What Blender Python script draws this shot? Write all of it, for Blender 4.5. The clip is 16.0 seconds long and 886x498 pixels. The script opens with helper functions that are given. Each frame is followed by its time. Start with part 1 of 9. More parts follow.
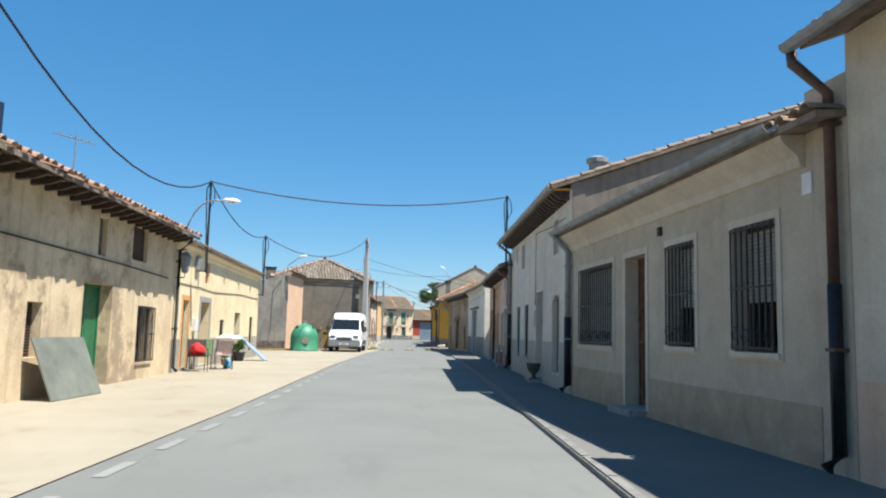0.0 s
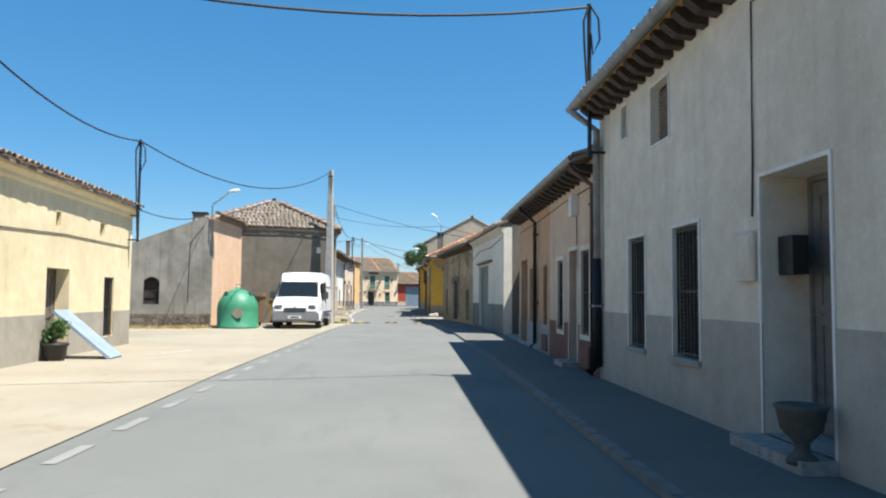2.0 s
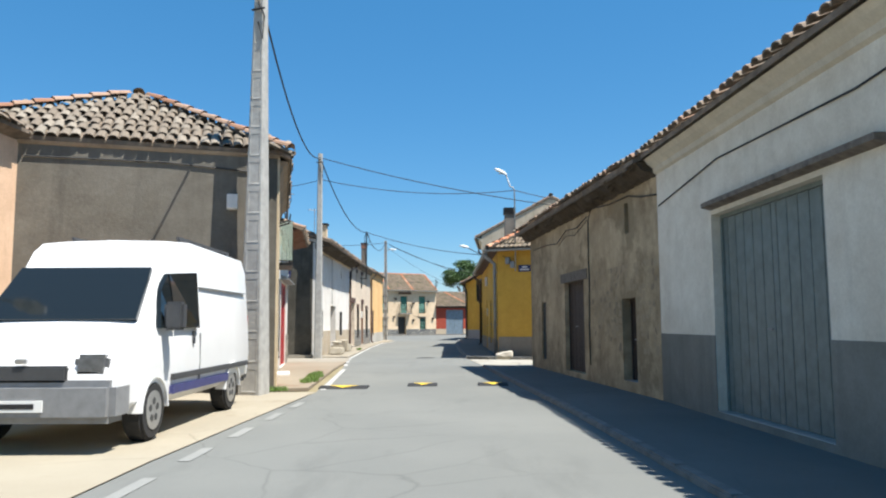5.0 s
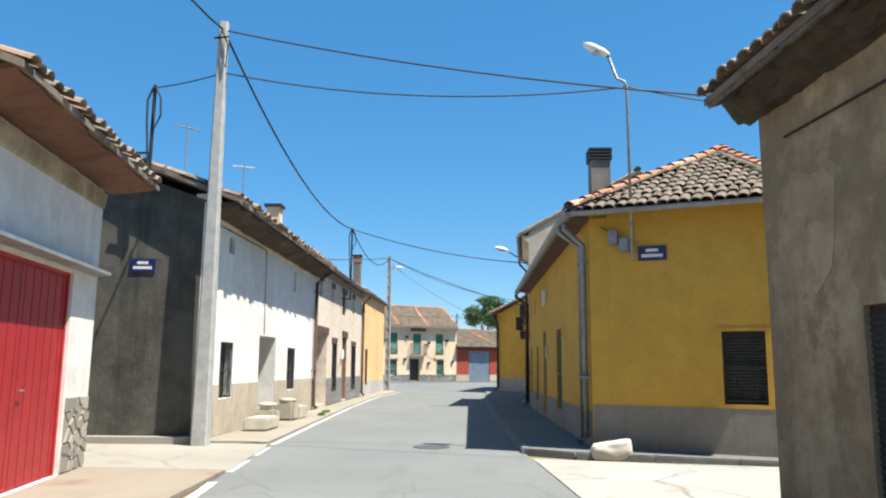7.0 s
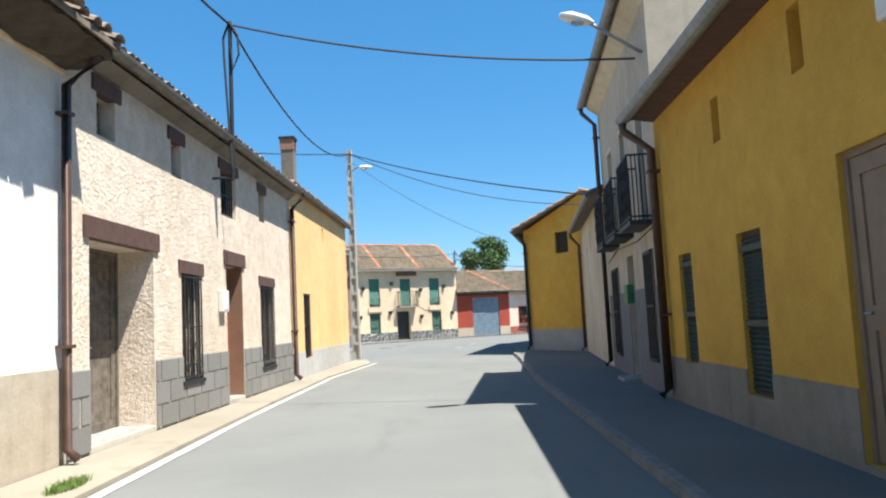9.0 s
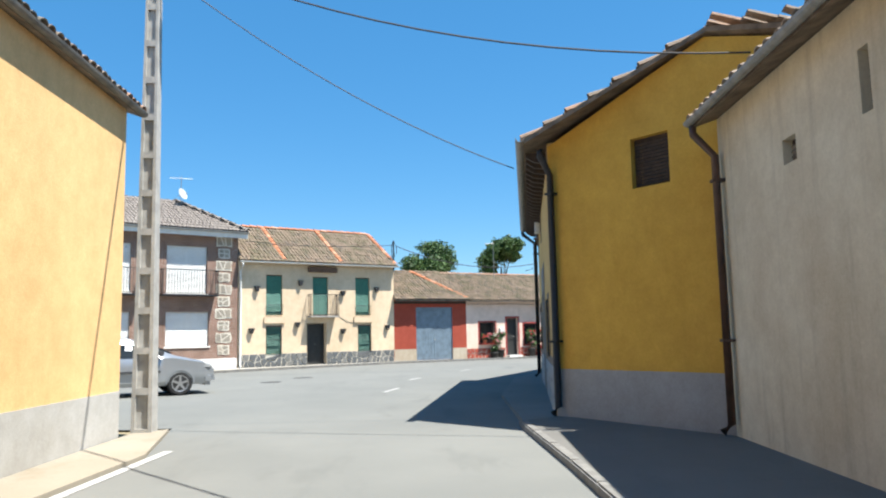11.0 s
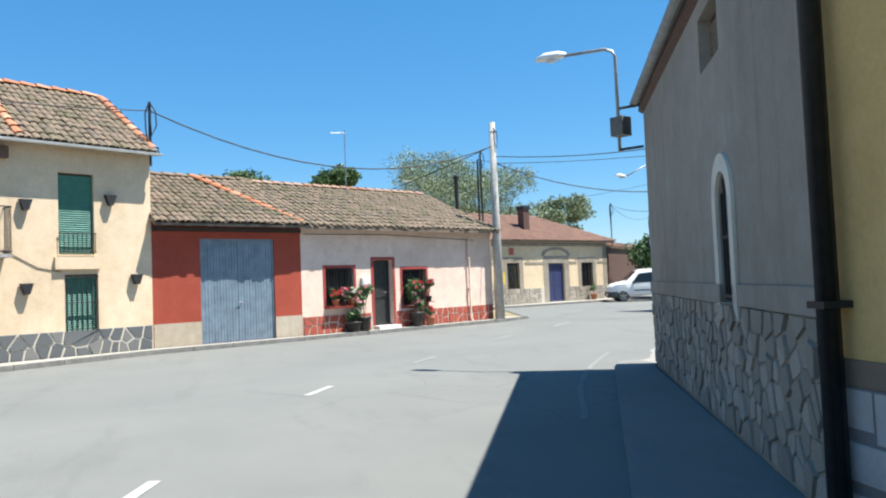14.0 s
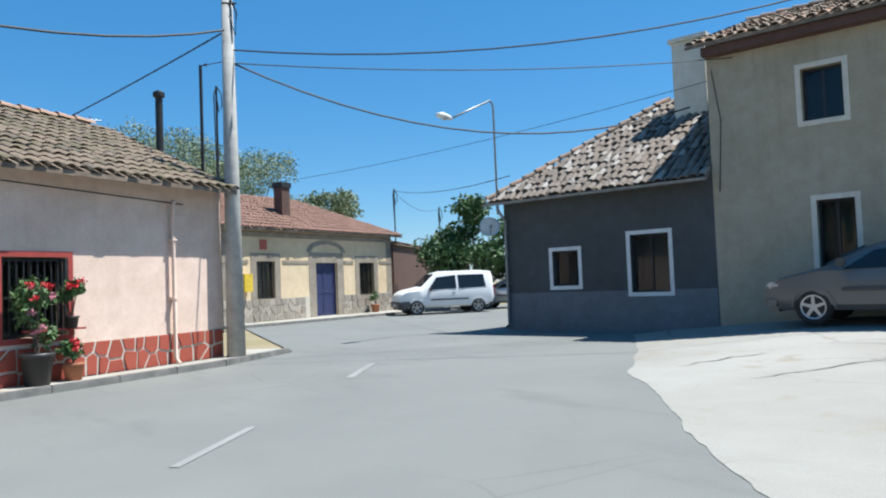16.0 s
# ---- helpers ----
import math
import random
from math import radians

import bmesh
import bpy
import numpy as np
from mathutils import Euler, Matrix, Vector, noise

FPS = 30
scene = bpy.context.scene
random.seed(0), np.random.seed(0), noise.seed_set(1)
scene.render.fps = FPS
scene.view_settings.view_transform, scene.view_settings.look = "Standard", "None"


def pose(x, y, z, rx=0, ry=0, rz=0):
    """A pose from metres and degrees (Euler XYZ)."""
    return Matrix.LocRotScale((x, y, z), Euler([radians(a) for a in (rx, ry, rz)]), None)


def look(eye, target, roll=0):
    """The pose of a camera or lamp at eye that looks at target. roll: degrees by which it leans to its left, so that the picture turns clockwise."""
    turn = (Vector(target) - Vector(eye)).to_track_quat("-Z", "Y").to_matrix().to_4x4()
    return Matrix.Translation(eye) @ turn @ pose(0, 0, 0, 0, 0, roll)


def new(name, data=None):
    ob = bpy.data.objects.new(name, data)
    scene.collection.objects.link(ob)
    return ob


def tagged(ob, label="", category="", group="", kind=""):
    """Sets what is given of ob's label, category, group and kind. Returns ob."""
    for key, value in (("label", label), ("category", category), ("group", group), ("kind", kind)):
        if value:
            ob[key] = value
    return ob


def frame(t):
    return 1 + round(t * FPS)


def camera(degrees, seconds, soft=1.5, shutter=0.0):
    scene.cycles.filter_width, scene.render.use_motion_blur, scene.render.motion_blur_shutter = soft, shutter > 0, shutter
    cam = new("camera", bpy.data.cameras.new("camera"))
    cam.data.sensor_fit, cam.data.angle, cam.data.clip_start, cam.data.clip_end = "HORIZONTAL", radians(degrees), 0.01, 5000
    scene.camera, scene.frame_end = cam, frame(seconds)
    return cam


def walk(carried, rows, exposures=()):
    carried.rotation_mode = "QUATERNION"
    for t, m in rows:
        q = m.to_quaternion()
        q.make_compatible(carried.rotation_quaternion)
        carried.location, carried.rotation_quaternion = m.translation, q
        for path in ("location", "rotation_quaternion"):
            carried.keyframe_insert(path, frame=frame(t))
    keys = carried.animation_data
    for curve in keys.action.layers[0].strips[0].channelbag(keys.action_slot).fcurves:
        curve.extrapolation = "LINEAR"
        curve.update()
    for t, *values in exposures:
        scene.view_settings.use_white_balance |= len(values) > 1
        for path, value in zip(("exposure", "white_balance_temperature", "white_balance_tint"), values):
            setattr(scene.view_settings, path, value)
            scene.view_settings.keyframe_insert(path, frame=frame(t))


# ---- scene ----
cam = camera(61.3, 16.0, 2.1)
PATH = [
    (0, (-1.212, -2.069, 1.29), (-1.166, -0.082, 1.512), 1.4),
    (0.5, (-1.229, 1.418, 1.371), (-1.175, 3.401, 1.628), 2.1),
    (1, (-1.208, 4.916, 1.351), (-1.138, 6.904, 1.561), 0.4),
    (1.5, (-1.22, 8.305, 1.349), (-1.148, 10.299, 1.485), 0.5),
    (2, (-1.275, 11.919, 1.335), (-1.187, 13.913, 1.464), 0.5),
    (2.5, (-1.346, 15.752, 1.346), (-1.279, 17.741, 1.541), 1.2),
    (3, (-1.495, 19.364, 1.348), (-1.38, 21.356, 1.479), -0.1),
    (3.2, (-1.489, 20.926, 1.348), (-1.383, 22.918, 1.494), -0.4),
    (5.3, (-1.751, 37.105, 1.264), (-1.766, 39.093, 1.487), -0.2),
    (5.5, (-1.784, 38.556, 1.276), (-1.77, 40.537, 1.55), -0.1),
    (6, (-1.771, 42.288, 1.314), (-1.735, 44.27, 1.578), -1.0),
    (6.5, (-1.856, 46.142, 1.376), (-1.901, 48.113, 1.711), 0.8),
    (7, (-1.892, 49.725, 1.375), (-1.96, 51.699, 1.686), 0.5),
    (7.5, (-2.042, 53.504, 1.385), (-2.151, 55.477, 1.696), -0.1),
    (8, (-2.225, 57.352, 1.338), (-2.363, 59.32, 1.663), -0.9),
    (8.5, (-2.39, 61.236, 1.303), (-2.484, 63.214, 1.587), -1.6),
    (9, (-2.585, 65.234, 1.29), (-2.628, 67.225, 1.48), -2.9),
    (9.5, (-2.678, 68.797, 1.351), (-2.7, 70.783, 1.585), -2.4),
    (10, (-2.855, 72.758, 1.359), (-2.818, 74.742, 1.611), -2.7),
    (10.2, (-2.951, 74.305, 1.367), (-2.866, 76.289, 1.608), -2.2),
    (12.3, (-1.973, 89.019, 1.323), (-1.843, 91.002, 1.548), -0.8),
    (12.5, (-2.115, 90.09, 1.365), (-1.954, 92.071, 1.59), -1.4),
    (13, (-2.142, 93.038, 1.369), (-1.934, 95.011, 1.621), -1.1),
    (13.5, (-2.038, 96.22, 1.294), (-1.748, 98.179, 1.574), -2.9),
    (14, (-1.588, 98.768, 1.394), (-0.992, 100.675, 1.487), -2.3),
    (14.5, (-0.806, 101.483, 1.397), (0.052, 103.287, 1.482), -3.3),
    (15, (0.371, 104.357, 1.278), (1.327, 106.114, 1.289), -3.1),
    (15.5, (1.603, 107.017, 1.317), (2.655, 108.718, 1.355), -3.3),
    (16, (3.075, 109.726, 1.297), (4.246, 111.345, 1.387), -2.3),
]
walk(cam, [(t, look(eye, target, roll)) for t, eye, target, roll in PATH], [(0, 0.93, 6650, 8), (5.5, 0.95, 6650, 8), (7, 1.08, 6650, 8), (8, 1.05, 6650, 8), (9, 1.18, 6650, 8), (10, 1.16, 6650, 8), (12.3, 1.28, 6650, 8), (13, 1.3, 6650, 8), (14, 1.13, 6600, 8), (15, 1.11, 6500, 7), (15.5, 1.07, 6400, 7), (16, 0.85, 6250, 7)])

# ---- sun, sky, exposure ----
SUN_EL, SUN_AZ = radians(65.5), radians(-28)  # azimuth from +x towards +y
world = bpy.data.worlds.new("sky")
scene.world = world
world.use_nodes = True
wn = world.node_tree.nodes
sky = wn.new("ShaderNodeTexSky")
sky.sky_type, sky.sun_disc = "NISHITA", False
sky.sun_elevation, sky.sun_rotation = SUN_EL, radians(90) - SUN_AZ
sky.air_density, sky.dust_density, sky.ozone_density = 1.0, 0.1, 5.0
wn["Background"].inputs["Strength"].default_value = 0.088
tone = wn.new("ShaderNodeHueSaturation")
tone.inputs["Hue"].default_value, tone.inputs["Saturation"].default_value = 0.493, 1.24
world.node_tree.links.new(sky.outputs["Color"], tone.inputs["Color"])
haze = wn.new("ShaderNodeMix")  # a dry even blue through the whole dome
haze.data_type = "RGBA"
haze.inputs[0].default_value, haze.inputs[7].default_value = 0.42, (0.36, 1.75, 4.0, 1.0)
world.node_tree.links.new(tone.outputs["Color"], haze.inputs[6])
world.node_tree.links.new(haze.outputs[2], wn["Background"].inputs["Color"])
sun = new("sun", bpy.data.lights.new("sun", "SUN"))
sun.data.energy, sun.data.angle, sun.data.color = 5.0, radians(0.5), (1.0, 0.965, 0.92)
to_sun = Vector((math.cos(SUN_EL) * math.cos(SUN_AZ), math.cos(SUN_EL) * math.sin(SUN_AZ), math.sin(SUN_EL)))
sun.matrix_basis = look((0, 50, 60), Vector((0, 50, 60)) - to_sun)

# ---- materials ----
def nodes_of(name):
    m = bpy.data.materials.new(name)
    m.use_nodes = True
    t = m.node_tree
    return m, t, t.nodes["Principled BSDF"]


def mix(t, fac, a, b, blend="MIX"):
    n = t.nodes.new("ShaderNodeMix")
    n.data_type, n.blend_type = "RGBA", blend
    for key, v in ((0, fac), (6, a), (7, b)):
        if hasattr(v, "node"):
            t.links.new(v, n.inputs[key])
        else:
            n.inputs[key].default_value = v if key == 0 else (*v, 1.0)
    return n.outputs[2]


def noise_of(t, scale, detail=4.0, rough=0.55, stretch=None):
    geo = t.nodes.new("ShaderNodeNewGeometry").outputs["Position"]
    if stretch:
        mp = t.nodes.new("ShaderNodeMapping")
        mp.inputs["Scale"].default_value = stretch
        t.links.new(geo, mp.inputs["Vector"])
        geo = mp.outputs["Vector"]
    n = t.nodes.new("ShaderNodeTexNoise")
    n.inputs["Scale"].default_value, n.inputs["Detail"].default_value, n.inputs["Roughness"].default_value = scale, detail, rough
    t.links.new(geo, n.inputs["Vector"])
    return n.outputs["Fac"]


def ramp(t, src, lo, hi):
    n = t.nodes.new("ShaderNodeMapRange")
    n.inputs["From Min"].default_value, n.inputs["From Max"].default_value = lo, hi
    t.links.new(src, n.inputs["Value"])
    return n.outputs["Result"]


def bump(t, bsdf, src, strength, distance=0.02):
    n = t.nodes.new("ShaderNodeBump")
    n.inputs["Strength"].default_value, n.inputs["Distance"].default_value = strength, distance
    t.links.new(src, n.inputs["Height"])
    t.links.new(n.outputs["Normal"], bsdf.inputs["Normal"])


def plaster(name, col, stain, amount=0.5, streak=0.0, patch=None, patch_at=(0.56, 0.6), grain=30.0, relief=0.25, scale=0.7):
    """Rendered wall: broad stains, fine grain, rain streaks and fallen patches."""
    m, t, b = nodes_of(name)
    broad = ramp(t, noise_of(t, scale, 6.0, 0.65), 0.42, 0.7)
    amt = t.nodes.new("ShaderNodeMath")
    amt.operation = "MULTIPLY"
    amt.inputs[1].default_value = amount
    t.links.new(broad, amt.inputs[0])
    c = mix(t, amt.outputs[0], col, stain)
    if streak:
        st = ramp(t, noise_of(t, 1.0, 5.0, 0.6, (5.0, 5.0, 0.35)), 0.52, 0.75)
        sm = t.nodes.new("ShaderNodeMath")
        sm.operation = "MULTIPLY"
        sm.inputs[1].default_value = streak
        t.links.new(st, sm.inputs[0])
        c = mix(t, sm.outputs[0], c, [0.55 * v for v in stain])
    if patch:
        c = mix(t, ramp(t, noise_of(t, 0.55, 8.0, 0.7), *patch_at), c, patch)
    blot = ramp(t, noise_of(t, 3.3, 8.0, 0.72), 0.36, 0.7)
    c = mix(t, blot, c, mix(t, 1.0, c, (0.84, 0.82, 0.79), "MULTIPLY"))
    damp = ramp(t, noise_of(t, 0.28, 5.0, 0.6), 0.46, 0.66)
    c = mix(t, damp, c, mix(t, 1.0, c, (0.88, 0.86, 0.83), "MULTIPLY"))
    fine = noise_of(t, grain, 4.0, 0.7)
    c = mix(t, ramp(t, fine, 0.3, 0.75), c, mix(t, 1.0, c, (0.87, 0.86, 0.85), "MULTIPLY"))
    t.links.new(c, b.inputs["Base Color"])
    b.inputs["Roughness"].default_value = 0.92
    b.inputs["Specular IOR Level"].default_value = 0.2
    bump(t, b, fine, relief, 0.015)
    return m


def solid(name, col, rough=0.6, metal=0.0, vary=0.15, scale=8.0, relief=0.0):
    m, t, b = nodes_of(name)
    n = noise_of(t, scale, 5.0, 0.6)
    c = mix(t, ramp(t, n, 0.35, 0.7), col, [v * (1 - vary * 2) for v in col])
    t.links.new(c, b.inputs["Base Color"])
    b.inputs["Roughness"].default_value, b.inputs["Metallic"].default_value = rough, metal
    if relief:
        bump(t, b, n, relief)
    return m


def pieces_mat(name, a, b_col, c_col=None, rough=0.85, lichen=None, lichen_at=(0.5, 0.62), grain=40.0):
    """For pieces that differ one from another."""
    m, t, b = nodes_of(name)
    add = t.nodes.new("ShaderNodeMath")
    add.operation = "ADD"
    t.links.new(t.nodes.new("ShaderNodeObjectInfo").outputs["Random"], add.inputs[0])
    t.links.new(t.nodes.new("ShaderNodeNewGeometry").outputs["Random Per Island"], add.inputs[1])
    fr = t.nodes.new("ShaderNodeMath")
    fr.operation = "FRACT"
    t.links.new(add.outputs[0], fr.inputs[0])
    c = mix(t, fr.outputs[0], a, b_col)
    if c_col:
        c = mix(t, ramp(t, fr.outputs[0], 0.72, 0.85), c, c_col)
    if lichen:
        c = mix(t, ramp(t, noise_of(t, 1.6, 8.0, 0.75), *lichen_at), c, lichen)
    fine = noise_of(t, grain, 4.0, 0.7)
    c = mix(t, ramp(t, fine, 0.3, 0.75), c, mix(t, 1.0, c, (0.72, 0.71, 0.7), "MULTIPLY"))
    t.links.new(c, b.inputs["Base Color"])
    b.inputs["Roughness"].default_value = rough
    bump(t, b, fine, 0.3, 0.01)
    return m


def glass(name, tint=(0.75, 0.8, 0.8)):
    m, t, b = nodes_of(name)
    b.inputs["Base Color"].default_value = (*tint, 1)
    b.inputs["Roughness"].default_value = 0.03
    b.inputs["Transmission Weight"].default_value = 1.0
    b.inputs["IOR"].default_value = 1.3
    return m


def road_mat(name, col, stain, crack=0.35, patches=None):
    m, t, b = nodes_of(name)
    c = mix(t, ramp(t, noise_of(t, 0.35, 5.0, 0.6), 0.35, 0.68), col, stain)
    c = mix(t, ramp(t, noise_of(t, 1.3, 6.0, 0.7, (1.0, 0.25, 1.0)), 0.55, 0.8), c, [v * 0.82 for v in col])
    if crack:
        vor = t.nodes.new("ShaderNodeTexVoronoi")
        vor.feature = "DISTANCE_TO_EDGE"
        vor.inputs["Scale"].default_value = 0.55
        warp = t.nodes.new("ShaderNodeTexNoise")
        warp.inputs["Scale"].default_value, warp.inputs["Detail"].default_value = 1.1, 6.0
        pos = t.nodes.new("ShaderNodeNewGeometry").outputs["Position"]
        t.links.new(pos, warp.inputs["Vector"])
        t.links.new(mix(t, 0.32, pos, warp.outputs["Color"], "ADD"), vor.inputs["Vector"])
        line = ramp(t, vor.outputs["Distance"], 0.012, 0.0)
        some = ramp(t, noise_of(t, 0.16, 3.0, 0.5), 0.5, 0.62)
        both = t.nodes.new("ShaderNodeMath")
        both.operation = "MULTIPLY"
        t.links.new(line, both.inputs[0])
        t.links.new(some, both.inputs[1])
        weak = t.nodes.new("ShaderNodeMath")
        weak.operation = "MULTIPLY"
        weak.inputs[1].default_value = crack
        t.links.new(both.outputs[0], weak.inputs[0])
        c = mix(t, weak.outputs[0], c, [v * 0.45 for v in col])
    if patches:
        c = mix(t, ramp(t, noise_of(t, 0.9, 8.0, 0.7), 0.56, 0.66), c, patches)
    fine = noise_of(t, 85.0, 3.0, 0.8)
    c = mix(t, ramp(t, fine, 0.35, 0.7), c, mix(t, 1.0, c, (0.8, 0.8, 0.8), "MULTIPLY"))
    t.links.new(c, b.inputs["Base Color"])
    b.inputs["Roughness"].default_value = 0.9
    b.inputs["Specular IOR Level"].default_value = 0.25
    bump(t, b, fine, 0.2, 0.01)
    return m


def brick_mat(name, angle, a, b, joint):
    """Brickwork on a wall that runs at the given angle."""
    m, t, bs = nodes_of(name)
    mp = t.nodes.new("ShaderNodeMapping")
    mp.inputs["Rotation"].default_value = (0, 0, -radians(angle))
    t.links.new(t.nodes.new("ShaderNodeNewGeometry").outputs["Position"], mp.inputs["Vector"])
    sp = t.nodes.new("ShaderNodeSeparateXYZ")
    t.links.new(mp.outputs["Vector"], sp.inputs[0])
    cb = t.nodes.new("ShaderNodeCombineXYZ")
    t.links.new(sp.outputs[0], cb.inputs[0])
    t.links.new(sp.outputs[2], cb.inputs[1])
    br = t.nodes.new("ShaderNodeTexBrick")
    br.inputs["Scale"].default_value = 1.0
    br.inputs["Brick Width"].default_value, br.inputs["Row Height"].default_value = 0.25, 0.065
    br.inputs["Mortar Size"].default_value = 0.007
    for key, v in (("Color1", a), ("Color2", b), ("Mortar", joint)):
        br.inputs[key].default_value = (*v, 1)
    t.links.new(cb.outputs[0], br.inputs["Vector"])
    c = mix(t, ramp(t, noise_of(t, 1.1, 5.0, 0.6), 0.4, 0.7), br.outputs["Color"], mix(t, 1.0, br.outputs["Color"], (0.7, 0.68, 0.66), "MULTIPLY"))
    t.links.new(c, bs.inputs["Base Color"])
    bs.inputs["Roughness"].default_value = 0.9
    bump(t, bs, br.outputs["Fac"], -0.3, 0.01)
    return m


M = {}
M["asphalt"] = road_mat("asphalt", (0.170, 0.176, 0.166), (0.198, 0.203, 0.190))
M["sandy"] = road_mat("sandy_concrete", (0.37, 0.33, 0.255), (0.31, 0.272, 0.205), 0.5, (0.29, 0.245, 0.178))
M["pale"] = road_mat("pale_concrete", (0.405, 0.39, 0.35), (0.34, 0.325, 0.28), 1.0, (0.32, 0.285, 0.22))
M["dusty"] = road_mat("dusty_concrete", (0.335, 0.30, 0.24), (0.28, 0.248, 0.192), 0.6, (0.265, 0.225, 0.165))
M["verge"] = road_mat("verge_concrete", (0.30, 0.255, 0.195), (0.245, 0.20, 0.148), 0.6, (0.235, 0.165, 0.115))
M["forecourt"] = road_mat("forecourt_concrete", (0.335, 0.326, 0.297), (0.27, 0.258, 0.228), 1.0, (0.275, 0.247, 0.197))
M["crack"] = solid("crack_dirt", (0.16, 0.14, 0.115), 0.95, 0, 0.25, 6)
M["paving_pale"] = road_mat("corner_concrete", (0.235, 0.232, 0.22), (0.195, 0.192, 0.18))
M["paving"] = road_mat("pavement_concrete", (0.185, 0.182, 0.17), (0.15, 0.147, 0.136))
M["earth"] = road_mat("dry_earth", (0.30, 0.25, 0.16), (0.22, 0.19, 0.10))
M["kerb"] = solid("kerb_stone", (0.215, 0.21, 0.195), 0.9, 0, 0.18, 5, 0.2)
M["line"] = road_mat("road_paint", (0.50, 0.50, 0.48), (0.36, 0.36, 0.35), 0.0)
M["line_worn"] = road_mat("worn_road_paint", (0.29, 0.295, 0.28), (0.22, 0.225, 0.214), 0.0, (0.19, 0.195, 0.184))
M["line_faint"] = road_mat("faint_road_paint", (0.245, 0.25, 0.238), (0.205, 0.21, 0.198), 0.0, (0.178, 0.184, 0.174))
M["lane"] = road_mat("lane_concrete", (0.36, 0.33, 0.275), (0.30, 0.27, 0.22), 0.8, (0.26, 0.22, 0.165))
M["cast"] = solid("worn_cast_iron", (0.10, 0.10, 0.095), 0.7, 0.2, 0.2, 14, 0.3)
M["tile_old"] = pieces_mat("roof_tile_old", (0.27, 0.205, 0.155), (0.35, 0.275, 0.205), (0.40, 0.25, 0.17), 0.9, (0.17, 0.155, 0.12), (0.5, 0.64))
M["tile_pale"] = pieces_mat("roof_tile_pale", (0.199, 0.160, 0.121), (0.242, 0.199, 0.152), (0.296, 0.254, 0.203), 0.9, (0.22, 0.195, 0.155), (0.5, 0.64))
M["tile_warm"] = pieces_mat("roof_tile_warm", (0.40, 0.25, 0.17), (0.46, 0.32, 0.24), (0.34, 0.17, 0.10), 0.9, (0.20, 0.16, 0.12), (0.54, 0.66))
M["tile_moss"] = pieces_mat("roof_tile_mossy", (0.205, 0.155, 0.11), (0.265, 0.195, 0.14), (0.155, 0.125, 0.095), 0.9, (0.13, 0.115, 0.065), (0.45, 0.62))
M["tile_speck"] = pieces_mat("roof_tile_speckled", (0.19, 0.155, 0.125), (0.26, 0.215, 0.175), (0.40, 0.37, 0.33), 0.9, (0.14, 0.12, 0.10), (0.5, 0.64))
M["tile_red"] = pieces_mat("roof_tile_red", (0.55, 0.22, 0.11), (0.45, 0.17, 0.08), (0.62, 0.33, 0.2), 0.85)
M["tile_brown"] = pieces_mat("roof_tile_brown", (0.20, 0.11, 0.08), (0.25, 0.14, 0.10), None, 0.85)
M["tile_grey"] = pieces_mat("roof_tile_grey", (0.27, 0.24, 0.21), (0.22, 0.19, 0.17), None, 0.85)
M["deck"] = solid("roof_deck", (0.25, 0.195, 0.145), 0.95, 0, 0.3, 4)
M["zinc"] = solid("zinc", (0.30, 0.31, 0.31), 0.6, 0.2, 0.2, 6)
M["zinc_dull"] = solid("weathered_zinc", (0.20, 0.19, 0.17), 0.75, 0.1, 0.25, 5)
M["gutter_brown"] = solid("brown_gutter", (0.10, 0.055, 0.04), 0.5, 0.1, 0.2, 6)
M["iron"] = solid("black_iron", (0.03, 0.03, 0.032), 0.55, 0.3, 0.2, 20)
M["steel"] = solid("galvanised_steel", (0.33, 0.34, 0.34), 0.5, 0.6, 0.2, 10)
M["wood_dark"] = solid("dark_wood", (0.055, 0.035, 0.025), 0.7, 0, 0.3, 12)
M["wood"] = solid("brown_wood", (0.16, 0.085, 0.045), 0.6, 0, 0.3, 9)
M["wood_grey"] = solid("weathered_wood", (0.20, 0.165, 0.13), 0.85, 0, 0.3, 9, 0.2)
M["glass"] = glass("window_glass")
M["blind_white"] = solid("white_blind", (0.78, 0.78, 0.76), 0.5, 0, 0.04, 3)
M["white"] = solid("white_trim_paint", (0.74, 0.73, 0.70), 0.7, 0, 0.08, 5)
M["green_paint"] = solid("green_paint", (0.025, 0.18, 0.075), 0.5, 0, 0.2, 6)
M["green_blind"] = solid("green_blind", (0.05, 0.22, 0.17), 0.5, 0, 0.12, 5)
M["concrete"] = solid("pole_concrete", (0.43, 0.42, 0.39), 0.9, 0, 0.14, 6, 0.2)
M["cable"] = solid("cable_rubber", (0.02, 0.02, 0.022), 0.7)
M["grey_stone"] = solid("granite", (0.36, 0.35, 0.33), 0.9, 0, 0.2, 12, 0.3)
M["charcoal"] = solid("charcoal_door", (0.03, 0.032, 0.03), 0.6, 0, 0.2, 7)
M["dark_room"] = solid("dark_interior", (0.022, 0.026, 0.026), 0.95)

# ---- tools ----
def part(name, bm, mat, parent, label="", smooth=False):
    """Links a bmesh as one mesh under a thing or a part."""
    bmesh.ops.recalc_face_normals(bm, faces=bm.faces)
    me = bpy.data.meshes.new(name)
    bm.to_mesh(me)
    bm.free()
    me.materials.append(mat)
    if smooth:
        me.shade_smooth()
    ob = new(name, me)
    ob.parent = parent
    if label:
        tagged(ob, label)
    return ob


def thing(name, x, y, z, label, category, group="", kind=""):
    ob = new(name)
    ob.location = (x, y, z)
    ob.empty_display_size = 0.2
    return tagged(ob, label, category, group, kind)


